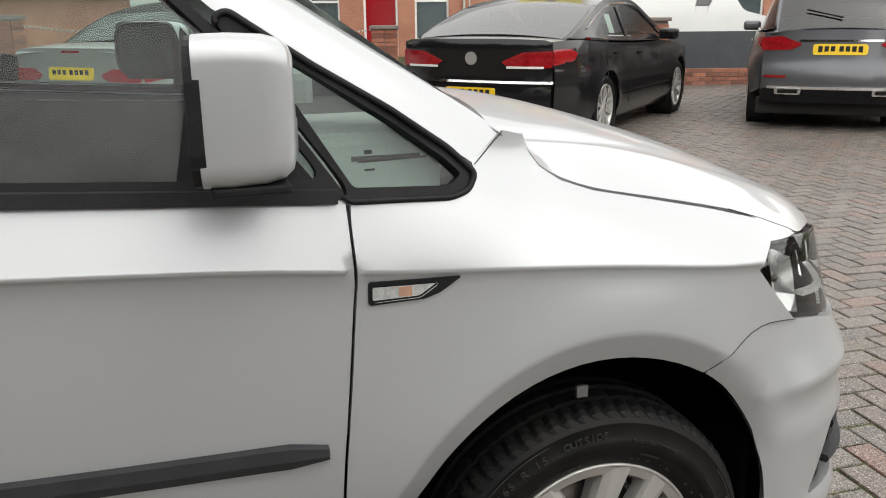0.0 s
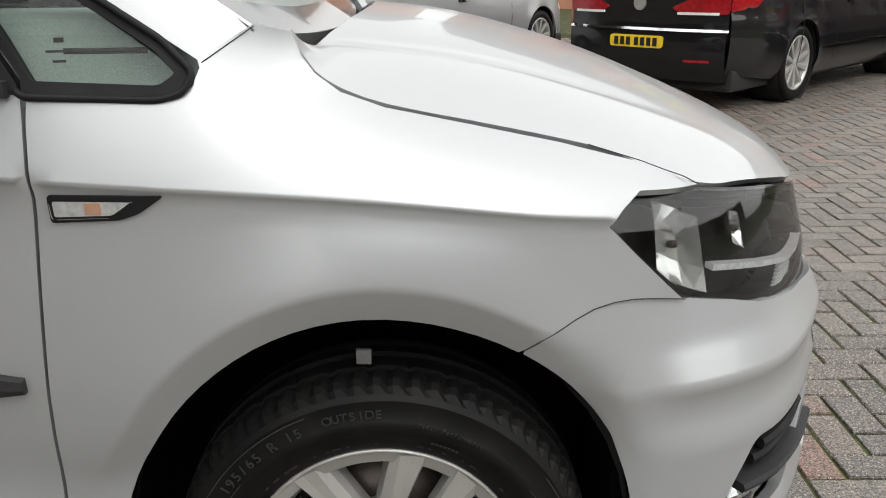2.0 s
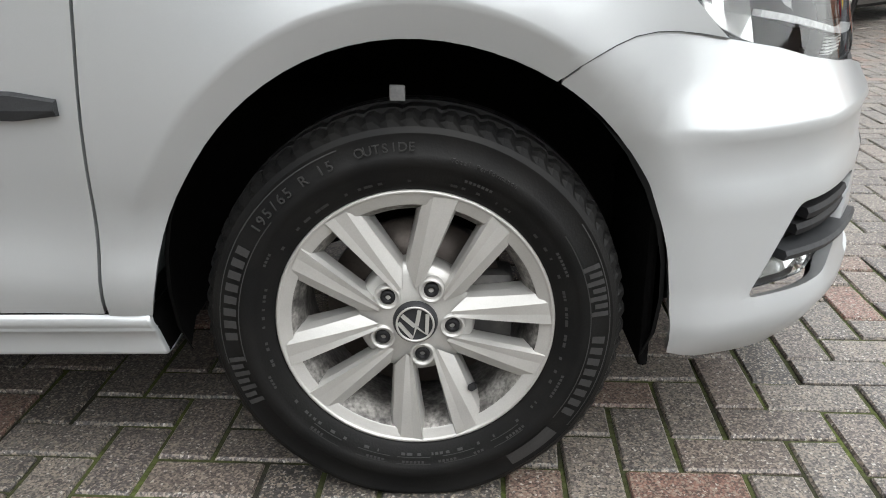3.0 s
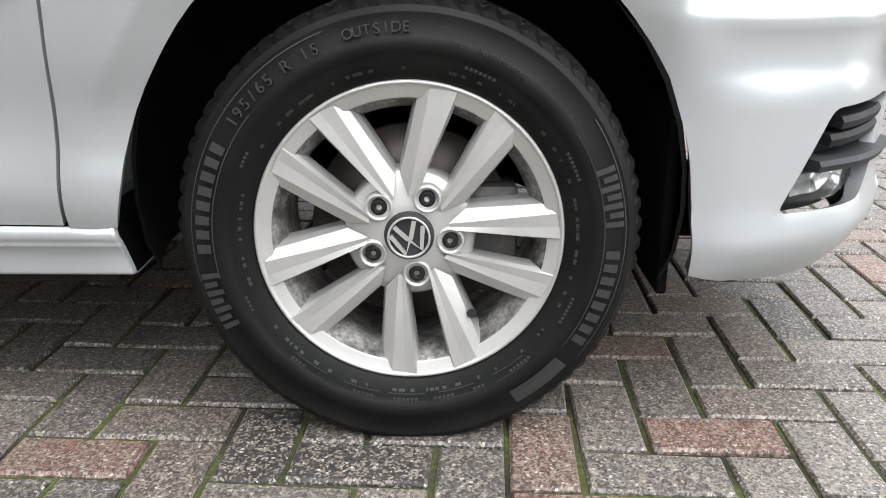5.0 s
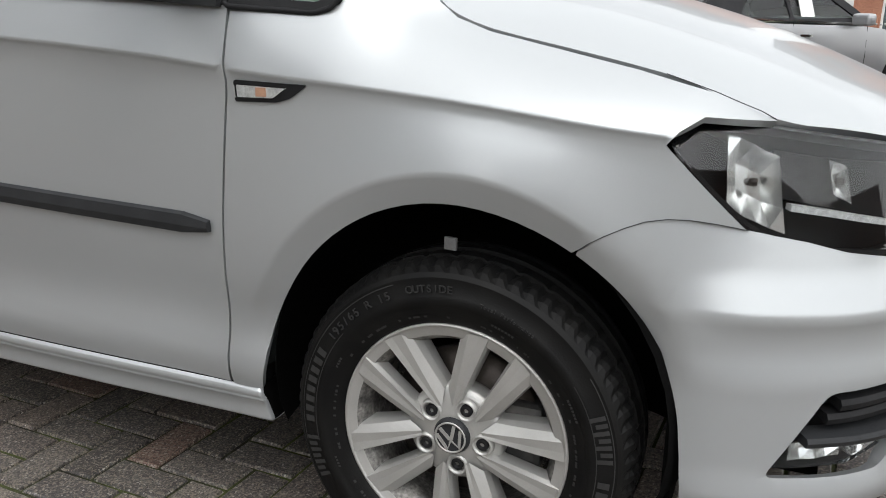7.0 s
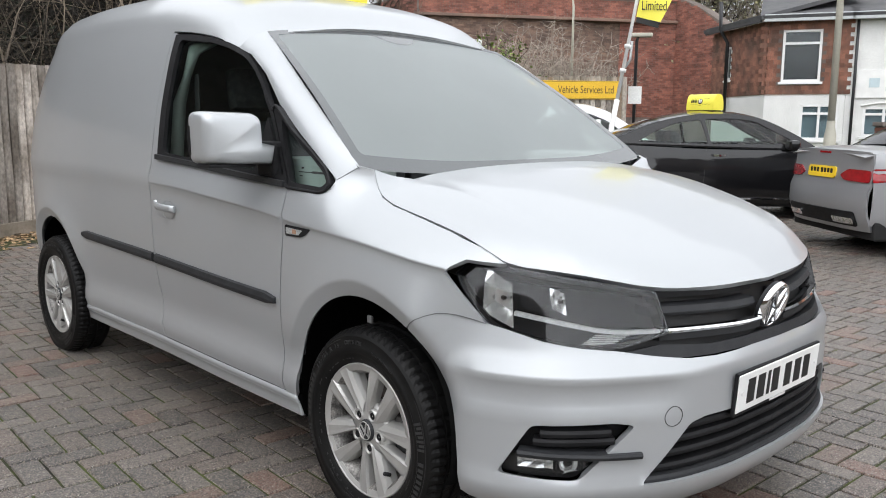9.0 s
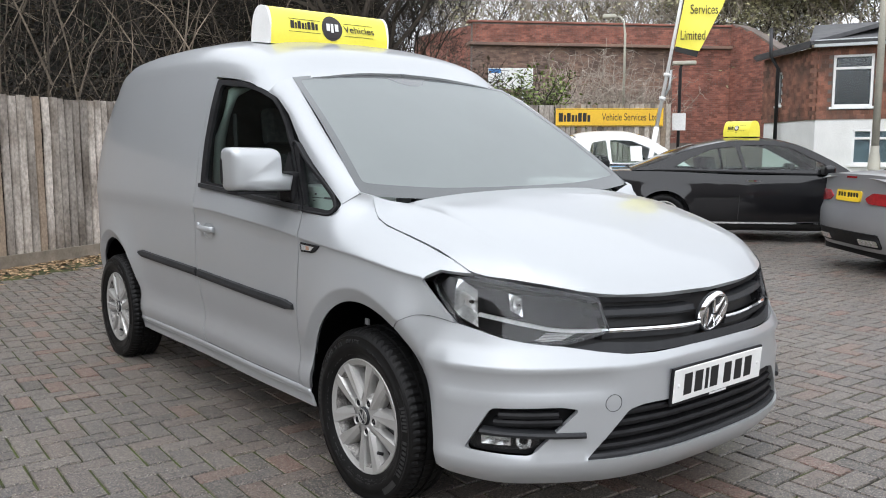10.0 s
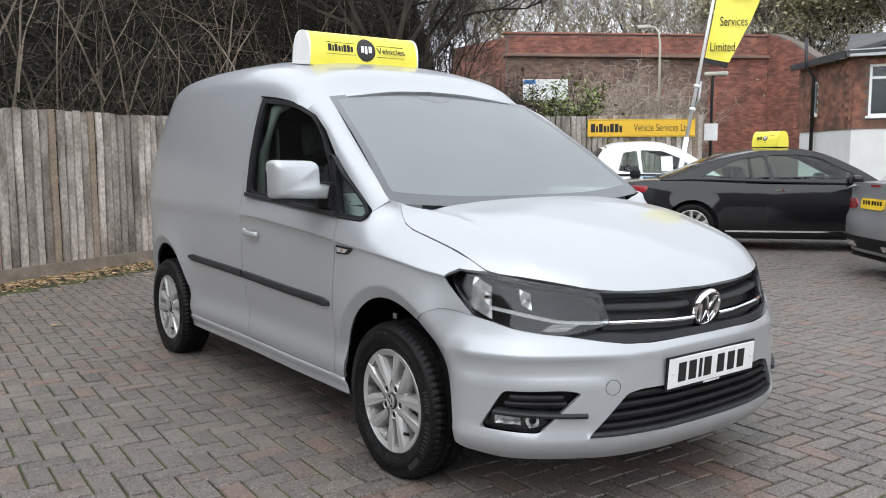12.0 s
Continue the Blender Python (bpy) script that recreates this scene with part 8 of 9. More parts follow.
for i in range(5):
    part("panel", box(i * 1.8, i * 1.8 + 1.78, 0.04, 0.10, 0.30, 0.92, 0.006), M_PANEL, lw, "dark grey panel")

# road beyond
rb = bmesh.new()
rp = Vector((-30, 25.5))
rdir = wd
quad = [rp - rdir * 10 + Vector((0.29, 0.956)) * -4.2, rp + rdir * 90 + Vector((0.29, 0.956)) * -4.2, rp + rdir * 90 + Vector((0.29, 0.956)) * 3.0, rp - rdir * 10 + Vector((0.29, 0.956)) * 3.0]
rb.faces.new([rb.verts.new((q.x, q.y, -0.075)) for q in quad])
single("road", rb, M_TARMAC, "tarmac road beyond the yard", "road", kind="structure")


def wall_with_openings(name, label, m, length, height, openings, mat_, thick=0.25, kind="", category="wall"):
    w = thing(name, label, category, m, kind=kind)
    part("wall", slab([(0, 0), (length, 0), (length, height), (0, height)], lambda a, b: (a, 0, b), thick, 1.0, (0, -1, 0), [[(x0, z0), (x1, z0), (x1, z1), (x0, z1)] for x0, x1, z0, z1 in openings]), mat_, w)
    return w


def add_window(w, x0, x1, z0, z1, mull=(), trans=None, mat_=None, curtain=M_BLIND, depth=0.10):
    mat_ = mat_ or M_UPVC
    win = part("window", box(x0 + 0.05, x1 - 0.05, depth + 0.02, depth + 0.028, z0 + 0.05, z1 - 0.05), M_HOUSEGLASS, w, "glazed window")
    for a, b, c, d in ((x0, x1, z0, z0 + 0.06), (x0, x1, z1 - 0.06, z1), (x0, x0 + 0.06, z0, z1), (x1 - 0.06, x1, z0, z1)):
        part("window_frame", box(a, b, depth - 0.02, depth + 0.05, c, d, 0.006), mat_, win)
    for q in mull:
        part("mullion", box(q - 0.03, q + 0.03, depth - 0.02, depth + 0.05, z0, z1, 0.006), mat_, win)
    if trans:
        part("transom", box(x0, x1, depth - 0.015, depth + 0.05, trans - 0.03, trans + 0.03, 0.006), mat_, win)
    part("sill", box(x0 - 0.06, x1 + 0.06, -0.06, depth, z0 - 0.06, z0, 0.008), mat_, win)
    part("curtain", box(x0 + 0.05, x1 - 0.05, depth + 0.05, depth + 0.06, z0 + 0.05, z1 - 0.05), curtain, win)
    win.visible_shadow = False


# terraced houses across the road, seen over the cars
hd = wd
hrot = Matrix.Rotation(math.atan2(hd.y, hd.x), 4, "Z")
houses = [(-3.4, 6.2, M_REDBRICK), (2.85, 6.2, M_REDBRICK), (9.1, 6.2, M_REDBRICK), (15.35, 6.4, M_REDBRICK)]
h0 = Vector((5.05, 22.6))
M_HOUSEBR = mat("orange house brick", (0.42, 0.20, 0.13), 0.85, 0, (0.34, 0.15, 0.10), 1.5, 0.003, 26, 0, 0.3)
for k, (s0, ln, m_) in enumerate(houses):
    p = h0 + hd * s0
    ops = [(0.7, 2.4, 0.55, 2.2), (3.1, 4.1, 0.1, 2.15), (4.6, 5.6, 0.55, 2.2), (1.0, 2.2, 3.3, 4.6), (4.2, 5.4, 3.3, 4.6)]
    hs = wall_with_openings("terraced_house", "red brick terraced house with white windows", Matrix.Translation((p.x, p.y, -0.1)) @ hrot, ln, 5.4, ops, M_HOUSEBR, category="house")
    for i, (a, b, c, d_) in enumerate(ops):
        if i == 1:
            dr = part("front_door", box(a + 0.06, b - 0.06, 0.10, 0.15, c, d_ - 0.05, 0.01), M_UPVC if k % 2 else M_RED, hs, "panelled front door")
            part("door_frame", box(a, a + 0.06, 0.06, 0.16, c, d_), M_UPVC, dr)
            part("door_frame", box(b - 0.06, b, 0.06, 0.16, c, d_), M_UPVC, dr)
        else:
            add_window(hs, a, b, c, d_, ((a + b) / 2,) if b - a > 1.3 else (), c + (d_ - c) * 0.68)
    part("roof", slab([(-0.1, 0), (ln + 0.1, 0), (ln + 0.1, 4.2), (-0.1, 4.2)], lambda a, b: (a, -0.3 + b * 0.8, 5.3 + b * 0.6), 0.12, 2.0, (0, -0.6, 0.8)), M_ROOF, hs)
    part("gutter", tube([(-0.1, -0.33, 5.32), (ln + 0.1, -0.33, 5.32)], 0.06, 8), M_POSTB, hs)
    part("downpipe", tube([(ln - 0.15, -0.06, 0.1), (ln - 0.15, -0.06, 5.3)], 0.04, 8), M_UPVC, hs)

# cottage with tile-hung upper floor and white ground floor
def along(px, depth):
    """A place on the plan by bearing and depth from the yard's entrance."""
    e = Vector((2.703, -2.62))
    f, r = Vector((-0.8026, 0.5965)), Vector((0.5965, 0.8026))
    return e + (f + r * ((px - 784) / 1468)) * (1.09 * depth)


M_PALEBLIND = mat("pale blue window blind", (0.50, 0.60, 0.63), 0.8)
c0, c1, c2 = along(1414, 22.0), along(1504, 19.2), along(1655, 18.4)
cot = thing("cottage", "cottage with white ground floor and hung clay tiles above", "house")
base = -0.16
for q, (a, b) in enumerate(((c0, c1), (c1, c2))):
    dd = (b - a)
    ln = dd.length
    m = Matrix.Translation((a.x, a.y, base)) @ Matrix.Rotation(math.atan2(dd.y, dd.x), 4, "Z")
    low = [(0.86, 1.72, 1.02, 1.90)] if q == 1 else []
    up = [(0.36, 1.26, 2.45, 3.72)] if q == 1 else [(0.8, 1.1, 2.6, 3.5)]
    w = part("ground_floor_wall", slab([(0, 0), (ln, 0), (ln, 2.16), (0, 2.16)], lambda u, v: (u, 0, v), 0.2, 1.0, (0, -1, 0), [[(x0, z0), (x1, z0), (x1, z1), (x0, z1)] for x0, x1, z0, z1 in low]), M_RENDER, cot, "white painted render", m)
    w2 = part("upper_wall", slab([(0, 2.16), (ln, 2.16), (ln, 3.95), (0, 3.95)], lambda u, v: (u, 0, v), 0.2, 1.0, (0, -1, 0), [[(x0, z0), (x1, z0), (x1, z1), (x0, z1)] for x0, x1, z0, z1 in up]), M_MORTAR, cot, "", m)
    # hung tiles, row over row
    big = bmesh.new()
    rnd = random.Random(31 + q)
    r = 0
    z = 2.2
    while z < 3.92:
        x = -0.085 if r % 2 else 0.0
        while x < ln + 0.05:
            if not any(x0 - 0.05 < x < x1 + 0.05 and z0 - 0.06 < z < z1 + 0.04 for x0, x1, z0, z1 in up):
                b_ = box(-0.082, 0.082, -0.020, -0.004, -0.055, 0.06)
                merge(big, b_, Matrix.Translation((x, -0.006, z)) @ Matrix.Rotation(radians(6 + rnd.uniform(-2, 2)), 4, "X") @ Matrix.Rotation(radians(rnd.uniform(-1.5, 1.5)), 4, "Y"))
            x += 0.17
        z += 0.105
        r += 1
    tl = part("hung_tiles", big, M_TILE, cot, "rows of weathered red clay tiles", m)
    tagged(tl, kind="stuff")
    for x0, x1, z0, z1 in low + up:
        add_window(w2 if z0 > 2.2 else w, x0, x1, z0, z1, ((x0 + x1) / 2,) if z0 < 2.2 else (), z0 + (z1 - z0) * 0.74 if x1 - x0 > 0.5 else None, None, M_ROOMDARK if z0 > 2.2 else M_PALEBLIND, 0.02)
    part("fascia", box(-0.1, ln + 0.1, -0.28, -0.22, 3.90, 4.08, 0.01), M_POSTG if q else M_POSTB, cot, "dark fascia board", m)
    part("roof", slab([(-0.2, 0), (ln + 0.2, 0), (ln + 0.2, 3.0), (-0.2, 3.0)], lambda u, v: (u, -0.3 + v * 0.93, 4.05 + v * 0.25), 0.1, 2.0, (0, -0.3, 0.9)), M_ROOF, cot, "", m)
dd = c1 - c0
m = Matrix.Translation((c0.x, c0.y, base)) @ Matrix.Rotation(math.atan2(dd.y, dd.x), 4, "Z")
part("soil_pipe", tube([(1.0, -0.10, 1.6), (1.0, -0.10, 3.6), (0.95, -0.3, 3.95), (0.95, -0.32, 4.7)], 0.05, 10), M_POSTB, cot, "black soil pipe", m)

# white house joined to the cottage, then a low brick building with a slate roof
dd = (c2 - c1).normalized()
row_m = Matrix.Translation((c1.x, c1.y, base)) @ Matrix.Rotation(math.atan2(dd.y, dd.x), 4, "Z")
nb = thing("white_house", "white rendered house with a pale name board over its window", "house", row_m)
nw = part("wall", slab([(1.86, 0), (3.56, 0), (3.56, 3.95), (1.86, 3.95)], lambda u, v: (u, -0.004, v), 0.2, 1.0, (0, -1, 0), [[(2.27, 1.12), (3.19, 1.12), (3.19, 1.84), (2.27, 1.84)]]), M_RENDER, nb, "white painted render")
add_window(nw, 2.27, 3.19, 1.12, 1.84, (2.73,), 1.66, None, M_PALEBLIND, 0.02)
part("window_head", tube([(2.22 + 1.02 * i / 10, -0.02, 1.86 + 0.07 * math.sin(math.pi * i / 10)) for i in range(11)], 0.022, 8), M_RENDER, nw, "arched render moulding")
nsign = part("name_board", box(2.07, 3.42, -0.05, -0.012, 2.05, 2.72, 0.008), M_PLATE, nb, "pale board with grey bars")
part("board_mark", box(2.35, 2.58, -0.055, -0.05, 2.30, 2.52), M_PALEBLIND, nsign)
for k in range(6):
    part("board_mark", box(2.72 + 0.095 * k, 2.79 + 0.095 * k, -0.055, -0.05, 2.22, 2.32), M_POSTG, nsign)
part("downpipe", tube([(2.02, -0.08, 0.1), (2.02, -0.08, 2.1), (2.02, -0.10, 2.2), (2.02, -0.10, 3.9)], 0.035, 10), M_POSTB, nb, "black downpipe")
part("fascia", box(1.86, 3.66, -0.28, -0.22, 3.90, 4.08, 0.01), M_POSTG, nb)
part("roof", slab([(1.86, 0), (3.75, 0), (3.75, 3.0), (1.86, 3.0)], lambda u, v: (u, -0.3 + v * 0.93, 4.05 + v * 0.25), 0.1, 2.0, (0, -0.3, 0.9)), M_ROOF, nb)
lowb = thing("brick_outbuilding", "low red brick building with a slate roof and white eaves", "building", row_m)
part("wall", slab([(3.60, 0), (6.9, 0), (6.9, 1.92), (3.60, 1.92)], lambda u, v: (u, -0.35, v), 0.25, 1.0, (0, -1, 0)), M_HOUSEBR, lowb, "red brick wall")
part("eaves_board", box(3.48, 7.0, -0.62, -0.56, 1.86, 1.99, 0.01), M_UPVC, lowb, "white eaves board")
part("gutter", tube([(3.46, -0.66, 1.98), (7.0, -0.66, 1.98)], 0.045, 8), M_POSTB, lowb)
part("roof", slab([(3.44, 0), (7.1, 0), (7.1, 0.62), (4.15, 0.62)], lambda u, v: (u, -0.62 + v * 0.9, 2.00 + v * 0.85), 0.06, 0.6, (0, -0.7, 0.7)), M_ROOF, lowb, "dark slate slope")
part("upper_wall", slab([(3.95, 2.3), (9.5, 2.3), (9.5, 5.2), (3.95, 5.2)], lambda u, v: (u, -0.06, v), 0.25, 1.5, (0, -1, 0)), M_HOUSEBR, lowb, "red brick wall")
part("upper_roof", slab([(3.8, 0), (9.7, 0), (9.7, 3.2), (3.8, 3.2)], lambda u, v: (u, -0.35 + v * 0.8, 5.15 + v * 0.6), 0.12, 2.0, (0, -0.6, 0.8)), M_ROOF, lowb)

# railway abutment of old red brick, behind the trees' feet
v0, v1, v2 = along(898, 33.0), along(1352, 34.0), along(1500, 30.0)
ab = thing("brick_abutment", "tall old red brick railway abutment, sooty in the middle", "wall", pose(0, 0, -0.38), kind="structure")
def brick_face(name, a, b, z0, z1f, material, proud=0.0, course=0.085, bl=0.26):
    """A brick wall face as rows of single bricks, on a mortar core."""
    dd = b - a
    ln = dd.length
    m = Matrix.Translation((a.x, a.y, 0)) @ Matrix.Rotation(math.atan2(dd.y, dd.x), 4, "Z")
    top = [(ln * i / 12, z1f(i / 12)) for i in range(13)]
    core = part(name, slab([(0, z0), (ln, z0)] + list(reversed(top)), lambda u, v: (u, 0.02 - proud, v), 0.6, 3.0, (0, -1, 0)), M_MORTAR, ab, "", m)
    vv, ff = [], []
    rnd = random.Random(int(ln * 100))
    r = 0
    z = max(z0, 1.9)
    while True:
        any_ = False
        x = 0.0 if r % 2 else -bl / 2
        while x < ln:
            xa, xb = max(0, x + 0.006), min(ln, x + bl - 0.006)
            if xb - xa > 0.03 and z + course < z1f(min(1, max(0, (xa + xb) / 2 / ln))):
                any_ = True
                y = -proud - rnd.uniform(0.0, 0.014)
                b_ = len(vv)
                vv += [(xa, y, z + 0.005), (xb, y, z + 0.005), (xb, y, z + course - 0.006), (xa, y, z + course - 0.006), (xa, 0.03 - proud, z), (xb, 0.03 - proud, z), (xb, 0.03 - proud, z + course), (xa, 0.03 - proud, z + course)]
                ff += [(b_, b_ + 1, b_ + 2, b_ + 3), (b_ + 3, b_ + 2, b_ + 6, b_ + 7), (b_ + 1, b_, b_ + 4, b_ + 5)]
            x += bl
        z += course
        r += 1
        if not any_ and z > 4:
            break
        if z > 12:
            break
    me = bpy.data.meshes.new("bricks")
    me.from_pydata(vv, [], ff)
    me.materials.append(material)
    o = new("bricks", me)
    o.parent = ab
    o.matrix_basis = m
    tagged(o, "weathered brick courses", kind="stuff")


mid_a = along(1250, 34.0)
brick_face("pier_wall", v0, mid_a, 0, lambda t: 6.02, M_SOOT)
brick_face("pier_wall", mid_a, v1, 0, lambda t: 6.02, M_REDBRICK, 0.05)
brick_face("wing_wall", v1, v2, 0, lambda t: 7.1 - 2.6 * t ** 1.3, M_REDBRICK, 0.0)
dd = v1 - v0
ln = dd.length
mm = Matrix.Translation((v0.x, v0.y, 0)) @ Matrix.Rotation(math.atan2(dd.y, dd.x), 4, "Z")
part("string_course", box(-0.2, ln + 0.1, -0.17, 0.4, 6.0, 6.13, 0.03), M_SOOT, ab, "dark stone string course", mm)
brick_face("parapet", v0, v1, 6.12, lambda t: 6.95, M_REDBRICK, 0.04)
part("coping", box(-0.2, ln + 0.1, -0.10, 0.4, 6.95, 7.03, 0.02), M_REDBRICK, ab, "red brick coping", mm)
u0, u1 = along(800, 37.0), along(900, 33.2)
brick_face("bridge_wall", u0, u1, 4.4, lambda t: 6.9, M_REDBRICK, 0.0)
arch_ = [(u0 + (u1 - u0) * (0.05 + 0.75 * i / 10), 4.2 + 0.9 * math.sin(math.pi * (0.15 + 0.5 * i / 10))) for i in range(11)]
part("bridge_arch", sweep([(p.x - 0.1, p.y - 0.1, z) for p, z in arch_], [(-0.3, -0.25), (0.1, -0.25), (0.1, 0.25), (-0.3, 0.25)]), M_SOOT, ab, "dark brick arch ring")
# notice board and railings by the bridge
nb = along(925, 27.5)
nbm = Matrix.Translation((nb.x, nb.y, 3.37)) @ Matrix.Rotation(math.atan2(0.794, 0.608), 4, "Z")
notice = thing("notice_board", "white notice board on posts", "sign", nbm)
part("board", box(0, 1.6, -0.03, 0.0, 0, 0.72, 0.01), M_PAPER, notice)
part("logo_patch", box(0.02, 0.45, -0.034, -0.03, 0.55, 0.70), mat("blue print", (0.05, 0.2, 0.5), 0.5), notice, "blue printed patch")
for x in (0.5, 1.25):
    part("post", tube([(x, 0.03, -3.68), (x, 0.03, 0.6)], 0.04, 8), M_POSTG, notice)

# plain walls that close the place on the sides away from the cars
M_BACKWALL = mat("dull brown brickwork", (0.16, 0.105, 0.08), 0.9, 0, (0.10, 0.075, 0.06), 0.6, 0.003, 14, 0, 0.25)
for nm, x0, x1, y0, y1, h in (("wall_south", -3.0, 34.0, -17.4, -17.0, 5.2), ("wall_east", 30.0, 30.4, -17.0, 4.0, 4.6)):
    single(nm, box(x0, x1, y0, y1, -0.2, h), M_BACKWALL, "plain brown brick wall across the yard", "wall", kind="structure")

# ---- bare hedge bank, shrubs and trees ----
# twigs, ivy and bank are darkened against pale stems: hedge shade put into colour
M_TWIG = mat("bare brown twigs darkened for shade", (0.014, 0.0115, 0.009), 0.9, 0, (0.055, 0.044, 0.032), 1.2, 0, 40, 0, 0.2, island=True, obj_random=0.4)
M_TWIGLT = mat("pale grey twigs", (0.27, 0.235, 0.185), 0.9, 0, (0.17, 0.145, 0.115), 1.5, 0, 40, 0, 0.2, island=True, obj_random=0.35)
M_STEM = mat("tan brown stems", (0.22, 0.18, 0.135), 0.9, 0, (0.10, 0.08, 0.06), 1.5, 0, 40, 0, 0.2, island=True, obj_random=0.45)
M_SCRUB = mat("pale grey shrub twigs", (0.38, 0.33, 0.28), 0.9, 0, (0.26, 0.215, 0.175), 1.5, 0, 40, 0, 0.2, island=True, obj_random=0.3)
M_BANK = mat("earth bank with ivy, blackened for shade", (0.009, 0.0085, 0.006), 0.95, 0, (0.005, 0.005, 0.004), 1.2, 0.02, 8, 0, 0.4)
M_IVY = mat("ivy leaves darkened for shade", (0.024, 0.034, 0.013), 0.7, 0, (0.012, 0.016, 0.008), 3, 0, 40, 0, 0.2, island=True, obj_random=0.5)
M_LEAFBR = mat("dead brown leaves", (0.085, 0.062, 0.035), 0.85, 0, (0.045, 0.036, 0.022), 3, 0, 40, 0, 0.2, island=True, obj_random=0.5)
M_BUSH = mat("fresh green leaves", (0.19, 0.25, 0.05), 0.6, 0, (0.11, 0.16, 0.035), 2, 0, 40, 0, 0.2, island=True, obj_random=0.4)
M_BARK = mat("grey bark", (0.085, 0.075, 0.06), 0.95, 0, (0.05, 0.045, 0.036), 6, 0.01, 25)


class Sticks:
    """Collects thin three-sided sticks and leaf quads for one mesh."""

    def __init__(self):
        self.v, self.f = [], []

    def stick(self, pts, r0, r1):
        n = len(pts)
        base = len(self.v)
        for i, p in enumerate(pts):
            r = r0 + (r1 - r0) * i / (n - 1)
            d = pts[min(i + 1, n - 1)] - pts[max(i - 1, 0)]
            s = d.cross(Vector((0.3, 0.2, 1)))
            s = s.normalized() if s.length > 1e-4 else Vector((1, 0, 0))
            o = d.cross(s).normalized()
            for k in range(3):
                a = 2.094 * k
                q = p + (s * math.cos(a) + o * math.sin(a)) * r
                self.v.append((q.x, q.y, q.z))
        for i in range(n - 1):
            for k in range(3):
                a, b = base + i * 3 + k, base + i * 3 + (k + 1) % 3
                self.f.append((a, b, b + 3, a + 3))

    def leaf(self, p, r, rnd):
        a = Vector((rnd.uniform(-1, 1), rnd.uniform(-1, 1), rnd.uniform(-0.6, 0.6))).normalized()
        b = a.cross(Vector((rnd.uniform(-1, 1), rnd.uniform(-1, 1), 1))).normalized()
        base = len(self.v)
        for u, w in ((-1, 0), (0, -0.6), (1, 0), (0, 0.6)):
            q = p + a * (u * r) + b * (w * r)
            self.v.append((q.x, q.y, q.z))
        self.f.append((base, base + 1, base + 2, base + 3))

    def mesh(self, name, m):
        me = bpy.data.meshes.new(name)
        me.from_pydata(self.v, [], self.f)
        me.materials.append(m)
        return me


def wander(p, d, length, n, bend, rnd, droop=0.0):
    pts = [p.copy()]
    d = d.normalized()
    for _ in range(n):
        d = (d + Vector((rnd.gauss(0, bend), rnd.gauss(0, bend), rnd.gauss(0, bend) - droop))).normalized()
        pts.append(pts[-1] + d * (length / n))
    return pts


# bank behind the long fence, its near-black colour standing in for deep shade
fa, fb = Vector((-1.76, -10.47, 0)), Vector((-14.56, 13.43, 0))
fdir = (fb - fa).normalized()
fout = Vector((-fdir.y, fdir.x, 0))
if fout.x > 0:
    fout = -fout
flen = (fb - fa).length
bank = bmesh.new()
nu, nv = 70, 16
bv = {}
for i in range(nu + 1):
    for j in range(nv + 1):
        u, v = i / nu, j / nv
        p = fa + fdir * (flen * u) + fout * (0.9 + 6.0 * v)
        z = 8.0 * (1 + 0.4 * sm(0.65, 0.9, u)) * sm(0.0, 0.8, v) * (0.85 + 0.3 * noise.noise(Vector((u * 9, v * 4, 1)))) + 0.5 * noise.noise(Vector((u * 22, v * 9, 5)))
        bv[i, j] = bank.verts.new((p.x, p.y, max(0.0, z)))
for i in range(nu):
    for j in range(nv):
        bank.faces.new((bv[i, j], bv[i + 1, j], bv[i + 1, j + 1], bv[i, j + 1])).smooth = True
single("hedge_bank", bank, M_BANK, "overgrown earth bank behind the fence, blackened for deep shade", "bank", kind="structure")



def behind(p):
    """How far a point lies behind the fence's back."""
    return (p.x + 3.05) * -0.881 + (p.y + 8.10) * -0.473


rnd = random.Random(21)
tw, tl, iv, lb = Sticks(), Sticks(), Sticks(), Sticks()
for i in range(9500):
    u = rnd.uniform(0, 1)
    v = rnd.random() ** 1.2
    base = fa + fdir * (flen * u) + fout * (0.5 + 4.5 * v)
    z = 7.2 * (1 + 0.4 * sm(0.65, 0.9, u)) * sm(0.0, 0.8, v * 0.75) * 0.85 + rnd.uniform(-0.2, 1.2)
    p = Vector((base.x, base.y, max(0.4, z)))
    ln = rnd.uniform(0.7, 2.3)
    kind = rnd.random()
    d = Vector((rnd.gauss(0, 0.6), rnd.gauss(0, 0.6), rnd.uniform(-0.2, 1.1))) - fout * rnd.uniform(0.0, 0.7)
    pts = wander(p, d, ln, 6, 0.22, rnd, 0.10)
    if min(behind(q) for q in pts) < 0.2:
        continue
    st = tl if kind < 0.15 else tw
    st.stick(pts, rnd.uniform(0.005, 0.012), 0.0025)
    if rnd.random() < 0.75:
        for q in pts[2::2]:
            sub = wander(q, Vector((rnd.gauss(0, 1), rnd.gauss(0, 1), rnd.gauss(0.2, 0.7))), rnd.uniform(0.25, 0.7), 3, 0.3, rnd)
            if min(behind(b_) for b_ in sub) > 0.15:
                st.stick(sub, 0.0045, 0.002)
